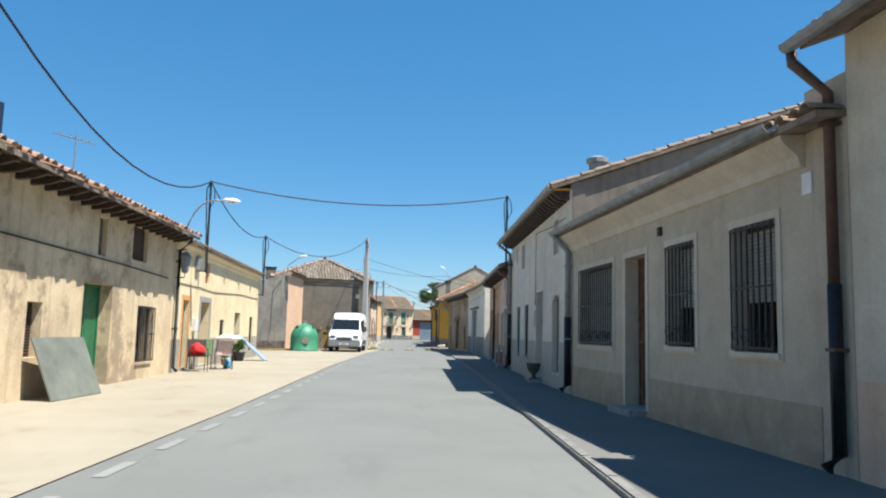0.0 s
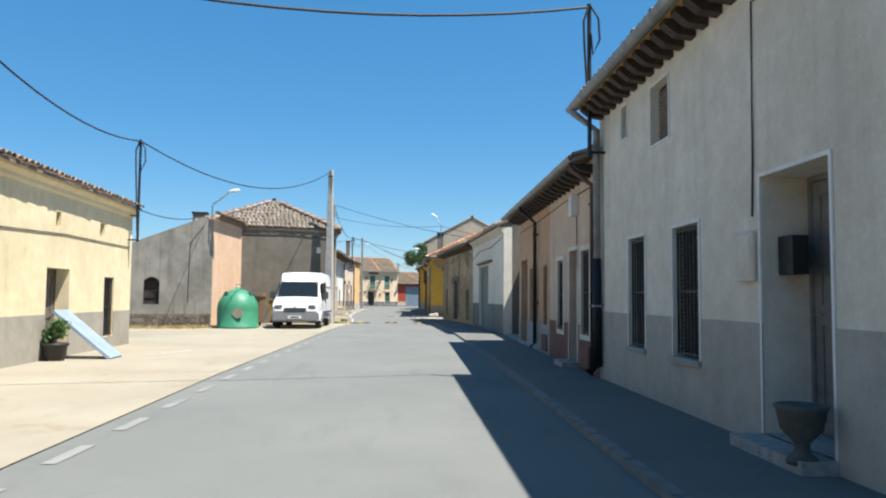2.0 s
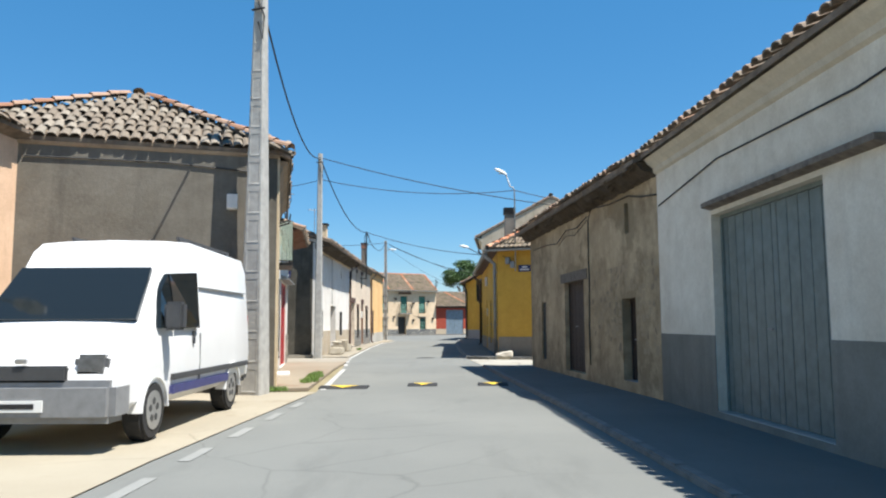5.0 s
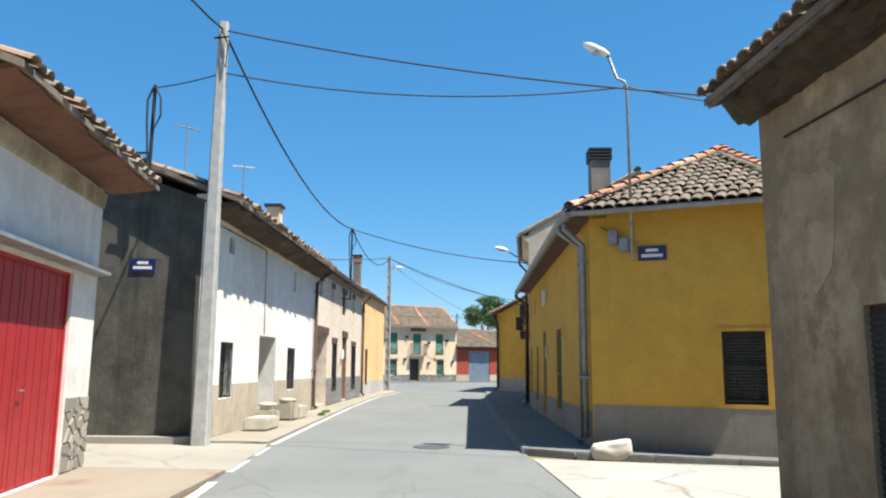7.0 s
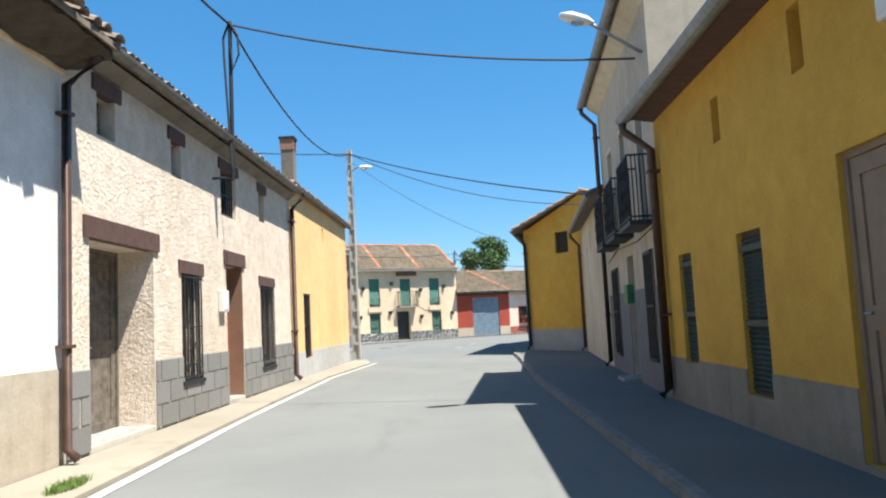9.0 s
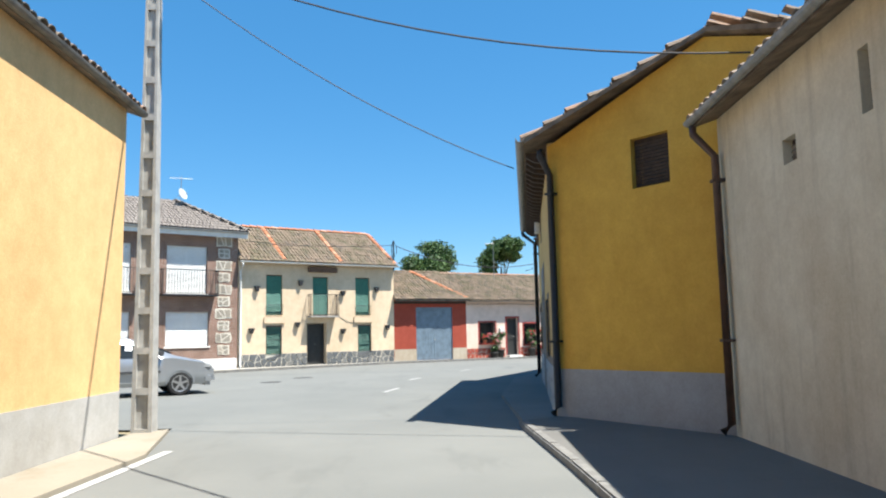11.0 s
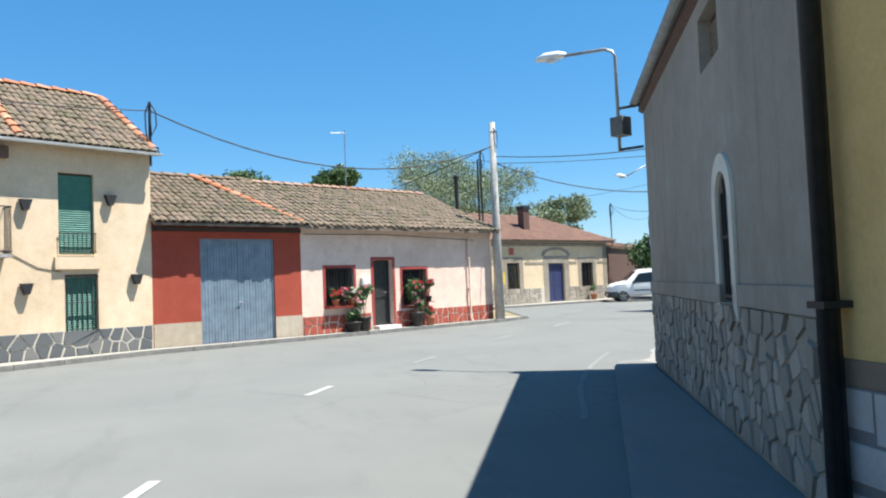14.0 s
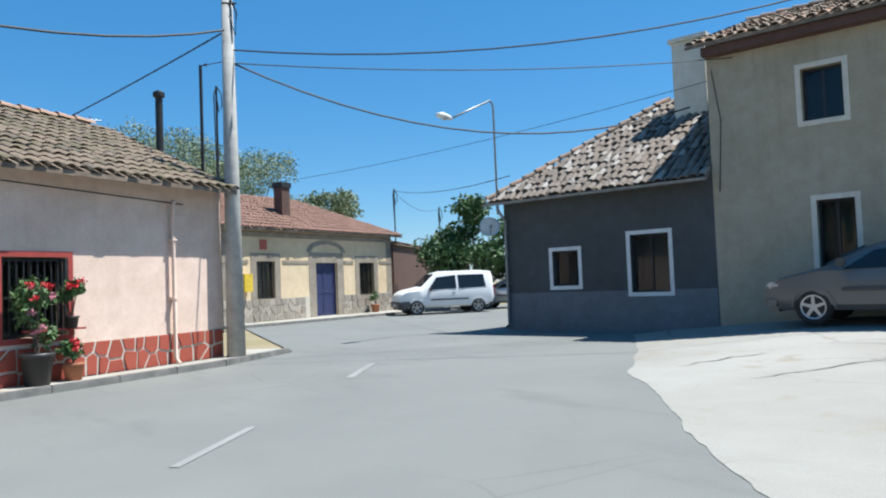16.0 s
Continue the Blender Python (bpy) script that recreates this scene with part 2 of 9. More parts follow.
def single(name, bm, mat, label, category, group="", kind="", smooth=False, at=(0, 0, 0)):
    ob = part(name, bm, mat, None, "", smooth)
    ob.location = at
    return tagged(ob, label, category, group, kind)


class Facade:
    """A wall line of a house: s runs along it, v into the house, z up."""

    def __init__(self, root, p0, p1, d):
        self.root, self.d = root, d
        self.a = Vector((*p0, 0.0))
        run = Vector((p1[0] - p0[0], p1[1] - p0[1], 0.0))
        self.L = run.length
        self.u = run.normalized()
        self.n = Vector((-self.u.y, self.u.x, 0.0)) * d
        self.o = Vector(root.location) if root else Vector()

    def P(self, s, v, z):
        return self.a + self.u * s + self.n * v + Vector((0, 0, z)) - self.o


def box(bm, f, s0, s1, v0, v1, z0, z1):
    vs = [bm.verts.new(f.P(s, v, z)) for s, v, z in ((s0, v0, z0), (s1, v0, z0), (s1, v1, z0), (s0, v1, z0), (s0, v0, z1), (s1, v0, z1), (s1, v1, z1), (s0, v1, z1))]
    for q in ((0, 1, 2, 3), (4, 5, 6, 7), (0, 1, 5, 4), (1, 2, 6, 5), (2, 3, 7, 6), (3, 0, 4, 7)):
        bm.faces.new([vs[i] for i in q])
    return vs


def prism(bm, f, outline, v0, v1):
    """An outline in (s, z), from depth v0 to v1."""
    a = [bm.verts.new(f.P(s, v0, z)) for s, z in outline]
    b = [bm.verts.new(f.P(s, v1, z)) for s, z in outline]
    bm.faces.new(a), bm.faces.new(b)
    for i in range(len(a)):
        j = (i + 1) % len(a)
        bm.faces.new((a[i], a[j], b[j], b[i]))


def profile_along(bm, f, outline, s0, s1):
    """An outline in (v, z), drawn from s0 to s1."""
    a = [bm.verts.new(f.P(s0, v, z)) for v, z in outline]
    b = [bm.verts.new(f.P(s1, v, z)) for v, z in outline]
    bm.faces.new(a), bm.faces.new(b)
    for i in range(len(a)):
        j = (i + 1) % len(a)
        bm.faces.new((a[i], a[j], b[j], b[i]))


def slab(bm, f, s0, s1, z0, z1, holes, v0, v1):
    """A wall slab with rectangular openings right through it."""
    S = sorted({s0, s1, *(min(max(h[i], s0), s1) for h in holes for i in (0, 1))})
    Z = sorted({z0, z1, *(min(max(h[i], z0), z1) for h in holes for i in (2, 3))})
    ns, nz = len(S) - 1, len(Z) - 1

    def full(i, j):
        if not (0 <= i < ns and 0 <= j < nz):
            return False
        cs, cz = (S[i] + S[i + 1]) / 2, (Z[j] + Z[j + 1]) / 2
        return not any(h[0] < cs < h[1] and h[2] < cz < h[3] for h in holes)

    memo = {}

    def vert(i, j, k):
        if (i, j, k) not in memo:
            memo[i, j, k] = bm.verts.new(f.P(S[i], (v0, v1)[k], Z[j]))
        return memo[i, j, k]

    for i in range(ns):
        for j in range(nz):
            if not full(i, j):
                continue
            for k in (0, 1):
                bm.faces.new((vert(i, j, k), vert(i + 1, j, k), vert(i + 1, j + 1, k), vert(i, j + 1, k)))
            if not full(i - 1, j):
                bm.faces.new((vert(i, j, 0), vert(i, j + 1, 0), vert(i, j + 1, 1), vert(i, j, 1)))
            if not full(i + 1, j):
                bm.faces.new((vert(i + 1, j, 0), vert(i + 1, j + 1, 0), vert(i + 1, j + 1, 1), vert(i + 1, j, 1)))
            if not full(i, j - 1):
                bm.faces.new((vert(i, j, 0), vert(i + 1, j, 0), vert(i + 1, j, 1), vert(i, j, 1)))
            if not full(i, j + 1):
                bm.faces.new((vert(i, j + 1, 0), vert(i + 1, j + 1, 0), vert(i + 1, j + 1, 1), vert(i, j + 1, 1)))


def tube(bm, pts, r, seg=6, close=True):
    """A round bar along a line of points."""
    pts = [Vector(p) for p in pts]
    rings = []
    for i, p in enumerate(pts):
        way = (pts[min(i + 1, len(pts) - 1)] - pts[max(i - 1, 0)]).normalized()
        side = way.cross(Vector((0, 0, 1)) if abs(way.z) < 0.9 else Vector((1, 0, 0))).normalized()
        top = side.cross(way)
        rad = r[i] if isinstance(r, (list, tuple)) else r
        rings.append([bm.verts.new(p + (side * math.cos(2 * math.pi * k / seg) + top * math.sin(2 * math.pi * k / seg)) * rad) for k in range(seg)])
    for a, b in zip(rings, rings[1:]):
        for k in range(seg):
            bm.faces.new((a[k], a[(k + 1) % seg], b[(k + 1) % seg], b[k]))
    if close:
        bm.faces.new(rings[0]), bm.faces.new(rings[-1])


def lathe(bm, prof, seg=16, at=(0, 0, 0)):
    """A round body from (radius, height) pairs."""
    rings = [[bm.verts.new((at[0] + r * math.cos(2 * math.pi * k / seg), at[1] + r * math.sin(2 * math.pi * k / seg), at[2] + z)) for k in range(seg)] for r, z in prof]
    for a, b in zip(rings, rings[1:]):
        for k in range(seg):
            bm.faces.new((a[k], a[(k + 1) % seg], b[(k + 1) % seg], b[k]))
    bm.faces.new(rings[0]), bm.faces.new(rings[-1])


# ---- parts of houses ----
def wall(f, mat, s0, s1, z0, z1, holes=(), v0=0.0, v1=0.3, name="wall", label=""):
    if name == "wall" and v0 == 0.0 and not hasattr(f, "face"):
        f.face = (mat, z1)
    bm = bmesh.new()
    slab(bm, f, s0, s1, z0, z1, holes, v0, v1)
    return part(name, bm, mat, f.root, label)


def shell(f, mat, depth, z0, z1, ridge=None, ends=(True, True), vr=None):
    """Back and end walls; gable() carries the ends up to the roof."""
    f.shell = mat, depth, z1, ends
    bm = bmesh.new()
    box(bm, f, 0.0, f.L, depth - 0.3, depth, z0, z1)
    part("back_wall", bm, mat, f.root)
    for k, on in enumerate(ends):
        if on:
            bm = bmesh.new()
            profile_along(bm, f, [(0.302, z0), (depth - 0.302, z0), (depth - 0.302, z1), (0.302, z1)], *((0.002, 0.28) if k == 0 else (f.L - 0.28, f.L - 0.002)))
            part("end_wall", bm, mat, f.root)


def tile_shape(thick):
    """A barrel tile, lying up the slope along y."""
    vs, fs, n = [], [], 5
    for y, r in ((0.0, 0.098), (0.46, 0.078)):
        for k in range(n + 1):
            a = math.pi * k / n
            vs.append((r * math.cos(a), y, r * 0.72 * math.sin(a) + (0.022 if y == 0 else 0.0)))
    for k in range(n):
        fs.append((k, k + 1, n + 2 + k, n + 1 + k))
    if thick:
        base = len(vs)
        for y, r in ((0.0, 0.08), (0.46, 0.062)):
            for k in range(n + 1):
                a = math.pi * k / n
                vs.append((r * math.cos(a), y, r * 0.72 * math.sin(a) + (0.022 if y == 0 else 0.0)))
        for k in range(n):
            fs.append((base + k, base + n + 1 + k, base + n + 2 + k, base + k + 1))
            fs.append((k, base + k, base + k + 1, k + 1))
        fs += [(0, n + 1, base + n + 1, base), (n, base + n, base + 2 * n + 1, 2 * n + 1)]
    return vs, fs


TILE = {}


def tile_mesh(mat):
    if mat.name not in TILE:
        me = bpy.data.meshes.new("roof_tile")
        vs, fs = tile_shape(True)
        me.from_pydata(vs, [], fs)
        me.materials.append(mat)
        TILE[mat.name] = me
    return TILE[mat.name]


def slope(f, mat, s0, s1, low, high, hip0=0.0, hip1=0.0, eave_rows=True, rough=1.0, tiles=True, deck=None, seed=1, pitch=0.215, nose=0.03):
    """One roof slope from low=(v, z) up to high=(v, z): deck, barrel tiles, loose eave row."""
    rnd = random.Random(seed)
    bm = bmesh.new()
    cs = [(s0, *low), (s1, *low), (s1 - hip1, *high), (s0 + hip0, *high)]
    top = [bm.verts.new(f.P(*c)) for c in cs]
    bot = [bm.verts.new(f.P(s, v, z - 0.07)) for s, v, z in cs]
    bm.faces.new(top), bm.faces.new(bot)
    for i in range(4):
        bm.faces.new((top[i], top[(i + 1) % 4], bot[(i + 1) % 4], bot[i]))
    bmesh.ops.remove_doubles(bm, verts=bm.verts, dist=1e-4)
    roof = part("roof", bm, deck or M["deck"], f.root)
    if not tiles:
        return roof
    up = f.P(0, *high) - f.P(0, *low)
    run = up.length
    up.normalize()
    nor = f.u.cross(up)
    if nor.z < 0:
        nor = -nor
    x = up.cross(nor)
    rot = Matrix((x, up, nor)).transposed()
    shape, faces = tile_shape(False)
    shape = [Vector(v) for v in shape]
    V, Fs, row = [], [], 0
    step = 0.34
    rows = max(1, round((run - 0.46) / step) + 1)
    step = (run - 0.44) / max(1, rows - 1)
    while row < rows:
        k = row * step / run
        a, b = s0 + hip0 * k, s1 - hip1 * k
        n = max(1, int((b - a) / pitch))
        for i in range(n):
            s = a + (i + 0.5) * (b - a) / n + rnd.uniform(-0.012, 0.012) * rough
            at = f.P(s, *low) + up * (row * step - (nose if row == 0 else 0.0) + rnd.uniform(-0.02, 0.02) * rough) + nor * (0.004 + rnd.uniform(0, 0.012) * rough)
            turn = rot @ Euler((rnd.uniform(-0.02, 0.03) * rough, 0, rnd.uniform(-0.05, 0.05) * rough)).to_matrix()
            if row == 0 and eave_rows:
                ob = new("roof_tile", tile_mesh(mat))
                ob.parent = roof
                ob.matrix_basis = Matrix.Translation(at) @ turn.to_4x4()
            else:
                base = len(V)
                V += [at + turn @ p for p in shape]
                Fs += [[base + q for q in fc] for fc in faces]
        row += 1
    me = bpy.data.meshes.new("roof_tiles")
    me.from_pydata(V, [], Fs)
    me.materials.append(mat)
    ob = new("roof_tiles", me)
    ob.parent = roof
    tagged(ob, kind="stuff")
    return roof


def ridge_row(f, mat, a, b, name="ridge_tiles"):
    """Ridge or hip tiles from point a to b, each (s, v, z)."""
    pa, pb = f.P(*a), f.P(*b)
    way = pb - pa
    n = max(1, int(way.length / 0.38))
    way.normalize()
    side = way.cross(Vector((0, 0, 1))).normalized()
    rot = Matrix((side, way, side.cross(way))).transposed().to_4x4()
    shape, faces = tile_shape(False)
    V, Fs = [], []
    for i in range(n):
        base = len(V)
        m = Matrix.Translation(pa + way * (i * 0.38) + Vector((0, 0, 0.03))) @ rot
        V += [m @ Vector((p[0] * 1.25, p[1], p[2] * 1.3)) for p in shape]
        Fs += [[base + q for q in fc] for fc in faces]
    me = bpy.data.meshes.new(name)
    me.from_pydata(V, [], Fs)
    me.materials.append(mat)
    ob = new(name, me)
    ob.parent = f.root
    return ob


def gable(f, mat, eave, ridge, depth, over=0.35, s0=None, s1=None, vr=None, red_ridge="", **kw):
    """Front and back slopes with a ridge along the street."""
    if hasattr(f, "face"):
        head = eave + (ridge - eave) / ((depth / 2 if vr is None else vr) + over) * over - 0.08
        if head > f.face[1] + 0.015:
            bm = bmesh.new()
            box(bm, f, 0.004, f.L - 0.004, 0.002, 0.28, f.face[1] + 0.001, head)
            part("wall_head", bm, f.face[0], f.root)
    s0 = -0.05 if s0 is None else s0
    s1 = f.L + 0.05 if s1 is None else s1
    vr = depth / 2 if vr is None else vr
    g = (ridge - eave) / (vr + over)
    slope(f, mat, s0, s1, (-over, eave), (vr, ridge), **kw)
    kw = {**kw, "eave_rows": False}
    slope(f, mat, s0, s1, (depth + over, ridge - g * (depth + over - vr)), (vr, ridge), **kw)
    ridge_row(f, M[red_ridge] if red_ridge else mat, (s0, vr, ridge + 0.02), (s1, vr, ridge + 0.02))
    if hasattr(f, "shell"):
        wm, dp, z1, ends = f.shell
        for k, on in enumerate(ends):
            if on and eave + g * over - 0.08 > z1 - 0.3:
                bm = bmesh.new()
                e = max(z1 + 0.002, eave + g * over - 0.09)
                profile_along(bm, f, [(0.003, z1 + 0.001), (dp - 0.003, z1 + 0.001), (dp - 0.003, e), (vr, ridge - 0.09), (0.003, e)], *((0.002, 0.28) if k == 0 else (f.L - 0.28, f.L - 0.002)))
                part("gable_wall", bm, wm, f.root)


def gutter(f, mat, s0, s1, v, z, r=0.07):
    bm = bmesh.new()
    arc = [(v + r * math.cos(a), z + r * math.sin(a)) for a in [math.pi + math.pi * k / 6 for k in range(7)]]
    inner = [(v + (r - 0.012) * math.cos(a), z + (r - 0.012) * math.sin(a)) for a in [2 * math.pi - math.pi * k / 6 for k in range(7)]]
    profile_along(bm, f, arc + inner, s0, s1)
    return part("gutter", bm, mat, f.root)


def downpipe(f, mat, s, z_top, v_top=-0.3, z_bot=0.12, r=0.05, lower=None, z_mid=1.8):
    bm = bmesh.new()
    pts = [f.P(s, v_top, z_top), f.P(s, v_top, z_top - 0.1), f.P(s, -0.09, z_top - 0.38), f.P(s, -0.09, z_mid if lower else z_bot + 0.1)]
    if not lower:
        pts += [f.P(s, -0.2, z_bot)]
    tube(bm, pts, r, 8)
    pipe = part("downpipe", bm, mat, f.root, smooth=True)
    if lower:
        bm = bmesh.new()
        tube(bm, [f.P(s, -0.09, z_mid + 0.08), f.P(s, -0.09, z_bot + 0.12), f.P(s, -0.22, z_bot)], r * 1.2, 8)
        part("pipe_shoe", bm, lower, pipe, "dark iron lower length of the downpipe", smooth=True)
    for z in (z_top - 0.7, 1.2):
        bm = bmesh.new()
        box(bm, f, s - r - 0.012, s + r + 0.012, -0.09 - r - 0.012, -0.002, z, z + 0.035)
        part("pipe_clip", bm, mat, pipe)
    return pipe


def bars(bm, f, s0, s1, z0, z1, v, gap=0.11, r=0.009, rails=3):
    n = max(2, round((s1 - s0) / gap))
    for i in range(n + 1):
        s = s0 + (s1 - s0) * i / n
        box(bm, f, s - r, s + r, v - r, v + r, z0, z1)
    for k in range(rails):
        z = z0 + 0.03 + (z1 - z0 - 0.06) * k / max(1, rails - 1)
        box(bm, f, s0 - 0.02, s1 + 0.02, v - r - 0.004, v + r + 0.004, z - 0.012, z + 0.012)


def scroll(bm, f, s, z, v, r, turns=1.25, flip=1):
    pts = []
    for k in range(13):
        a = flip * turns * 2 * math.pi * k / 12
        q = r * (1 - 0.7 * k / 12)
        pts.append(f.P(s + q * math.cos(a), v, z + q * math.sin(a)))
    tube(bm, pts, 0.007, 4)


def window(f, s0, s1, z0, z1, kind="bars", recess=0.14, frame=None, grille="iron", blind=None, sill=None, trim=None, trim_w=0.1, lintel=None, scrolls=False, gap=0.11, louvre=0.35, bar_v=None, label=""):
    """A window in its opening: frame, panes, grille or blind, sill, trim."""
    frame = frame or M["wood_dark"]
    bm = bmesh.new()
    t = 0.05
    slab(bm, f, s0, s1, z0, z1, [(s0 + t, (s0 + s1) / 2 - t / 2, z0 + t, z1 - t), ((s0 + s1) / 2 + t / 2, s1 - t, z0 + t, z1 - t)] if s1 - s0 > 0.6 else [(s0 + t, s1 - t, z0 + t, z1 - t)], recess, recess + 0.05)
    w = part("window", bm, frame, f.root, label)
    bm = bmesh.new()
    box(bm, f, s0 + t - 0.004, s1 - t + 0.004, recess + 0.02, recess + 0.028, z0 + t - 0.004, z1 - t + 0.004)
    pane = part("pane", bm, M["glass"], w)
    pane.visible_shadow = False
    # A near-black panel behind the glass paints the unlit room.
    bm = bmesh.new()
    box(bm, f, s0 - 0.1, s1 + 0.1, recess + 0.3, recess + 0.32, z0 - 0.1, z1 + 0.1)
    part("dark_room_panel", bm, M["dark_room"], w)
    if blind:
        bm = bmesh.new()
        z = z1 - t
        low = z1 - (z1 - z0) * louvre
        while z > low:
            profile_along(bm, f, [(recess - 0.004, z), (recess - 0.022, z - 0.02), (recess - 0.004, z - 0.047)], s0 + 0.01, s1 - 0.01)
            z -= 0.05
        tagged(part("blind", bm, blind, w, "slatted roller blind"), "slatted roller blind", kind="stuff")
    if kind in ("bars", "ornate"):
        bm = bmesh.new()
        v = bar_v if bar_v is not None else recess * 0.35
        bars(bm, f, s0 + 0.03, s1 - 0.03, z0 + 0.02, z1 - 0.02, v, gap)
        if scrolls:
            n = max(2, round((s1 - s0) / 0.24))
            for i in range(n):
                c = s0 + (i + 0.5) * (s1 - s0) / n
                scroll(bm, f, c, z0 + 0.2, v - 0.01, 0.1, 1.3, 1 if i % 2 else -1)
        part("grille", bm, M[grille], w, "wrought iron window grille")
    if sill:
        bm = bmesh.new()
        box(bm, f, s0 - 0.06, s1 + 0.06, -0.05, recess, z0 - 0.06, z0 + 0.002)
        part("sill", bm, sill, w)
    if lintel:
        bm = bmesh.new()
        box(bm, f, s0 - 0.12, s1 + 0.12, -0.03, 0.1, z1 - 0.002, z1 + 0.19)
        part("lintel", bm, lintel, w)
    if trim:
        bm = bmesh.new()
        slab(bm, f, s0 - trim_w, s1 + trim_w, z0 - trim_w, z1 + trim_w, [(s0, s1, z0, z1)], -0.016, -0.001)
        part("trim", bm, trim, w)
    return w


def door(f, s0, s1, z0, z1, mat, recess=0.16, planks=0, leaves=1, handle=True, trim=None, trim_w=0.12, lintel=None, step=None, panels=False, name="door", label=""):
    """A door in its opening: leaf or leaves of planks or panels, frame, handle."""
    bm = bmesh.new()
    slab(bm, f, s0, s1, z0, z1 , [(s0 + 0.05, s1 - 0.05, z0 - 1, z1 - 0.05)], recess - 0.02, recess + 0.06)
    fr = part(name, bm, mat, f.root, label)
    if recess > 0.29 and hasattr(f, "face"):
        for a, b, c, d in ((s0 - 0.1, s0, z0 - 0.03, z1), (s1, s1 + 0.1, z0 - 0.03, z1), (s0 - 0.1, s1 + 0.1, z1 + 0.001, z1 + 0.1)):
            bm = bmesh.new()
            box(bm, f, a, b, 0.301, recess + 0.07, c, d)
            part("reveal", bm, f.face[0], fr)
    if recess > 0.12:
        bm = bmesh.new()
        box(bm, f, s0 + 0.003, s1 - 0.003, 0.02, recess + 0.1, z0 - 0.05, z0 + 0.006)
        part("threshold", bm, M["grey_stone"], fr)
    a0, a1 = s0 + 0.05, s1 - 0.05
    for q in range(leaves):
        b0, b1 = a0 + (a1 - a0) * q / leaves + 0.004, a0 + (a1 - a0) * (q + 1) / leaves - 0.004
        bm = bmesh.new()
        if planks:
            n = max(2, round((b1 - b0) / planks))
            for i in range(n):
                c0, c1 = b0 + (b1 - b0) * i / n, b0 + (b1 - b0) * (i + 1) / n
                box(bm, f, c0 + 0.004, c1 - 0.004, recess + (0.004 if i % 2 else 0.0), recess + 0.04, z0 + 0.015, z1 - 0.055)
            box(bm, f, b0, b1, recess + 0.03, recess + 0.05, z0 + 0.015, z1 - 0.055)
        else:
            zz = [z0 + 0.12, z0 + (z1 - z0) * 0.42, z0 + (z1 - z0) * 0.5, z1 - 0.18]
            slab(bm, f, b0, b1, z0 + 0.015, z1 - 0.055, [(b0 + 0.11, b1 - 0.11, zz[0], zz[1]), (b0 + 0.11, b1 - 0.11, zz[2], zz[3])], recess, recess + 0.045)
            box(bm, f, b0 + 0.1, b1 - 0.1, recess + 0.018, recess + 0.034, zz[0] - 0.02, zz[3] + 0.02)
        leaf = part("leaf", bm, mat, fr)
        if handle and (q == leaves - 1):
            bm = bmesh.new()
            hs = b0 + 0.08 if leaves > 1 else b1 - 0.09
            hz = z0 + min(1.05, (z1 - z0) * 0.5)
            tube(bm, [f.P(hs, recess - 0.002, hz), f.P(hs, recess - 0.05, hz), f.P(hs - 0.1, recess - 0.05, hz)], 0.011, 6)
            part("handle", bm, M["steel"], leaf, "metal lever handle")
    if trim:
        bm = bmesh.new()
        slab(bm, f, s0 - trim_w, s1 + trim_w, z0, z1 + trim_w, [(s0, s1, z0 - 1, z1)], -0.016, -0.001)
        part("trim", bm, trim, fr)
    if lintel:
        bm = bmesh.new()
        box(bm, f, s0 - 0.14, s1 + 0.14, -0.035, 0.1, z1 - 0.002, z1 + 0.24)
        part("lintel", bm, lintel, fr)
    if step:
        bm = bmesh.new()
        box(bm, f, s0 - 0.05, s1 + 0.05, -0.3, 0.15, 0.0, z0)
        part("doorstep", bm, step, fr)
    return fr


def corbels(f, mat, s0, s1, v, z0, z1, gap=0.3, w=0.12):
    n = int((s1 - s0) / gap)
    for i in range(n):
        s = s0 + (i + 0.5) * (s1 - s0) / n
        bm = bmesh.new()
        profile_along(bm, f, [(0.0, z0), (0.0, z1), (v, z1), (v, z1 - 0.06), (v * 0.6, z0 + 0.03)], s - w / 2, s + w / 2)
        part("rafter_end", bm, mat, f.root)


def band(f, mat, s0, s1, z0, z1, holes=(), out=0.012, name="skirting", label=""):
    bm = bmesh.new()
    slab(bm, f, s0, s1, z0, z1, holes, -out, -0.001)
    return part(name, bm, mat, f.root, label)


def meter_box(f, s, z, w=0.3, h=0.45, v=-0.12, mat=None):
    bm = bmesh.new()
    box(bm, f, s - w / 2, s + w / 2, v, -0.002, z, z + h)
    bmesh.ops.bevel(bm, geom=bm.edges[:], offset=0.012, segments=1, affect="EDGES")
    b = part("meter_box", bm, mat or M["white"], f.root, "utility meter box on the wall")
    bm = bmesh.new()
    box(bm, f, s - w / 2 + 0.03, s + w / 2 - 0.03, v - 0.006, v + 0.002, z + 0.04, z + h - 0.04)
    part("lid", bm, mat or M["white"], b)
    return b


def wall_cable(f, pts, r=0.011):
    bm = bmesh.new()
    tube(bm, [f.P(s, -r - 0.002, z) for s, z in pts], r * 0.8, 5)
    return part("wall_cable", bm, M["cable"], f.root, "black cable clipped along the wall")


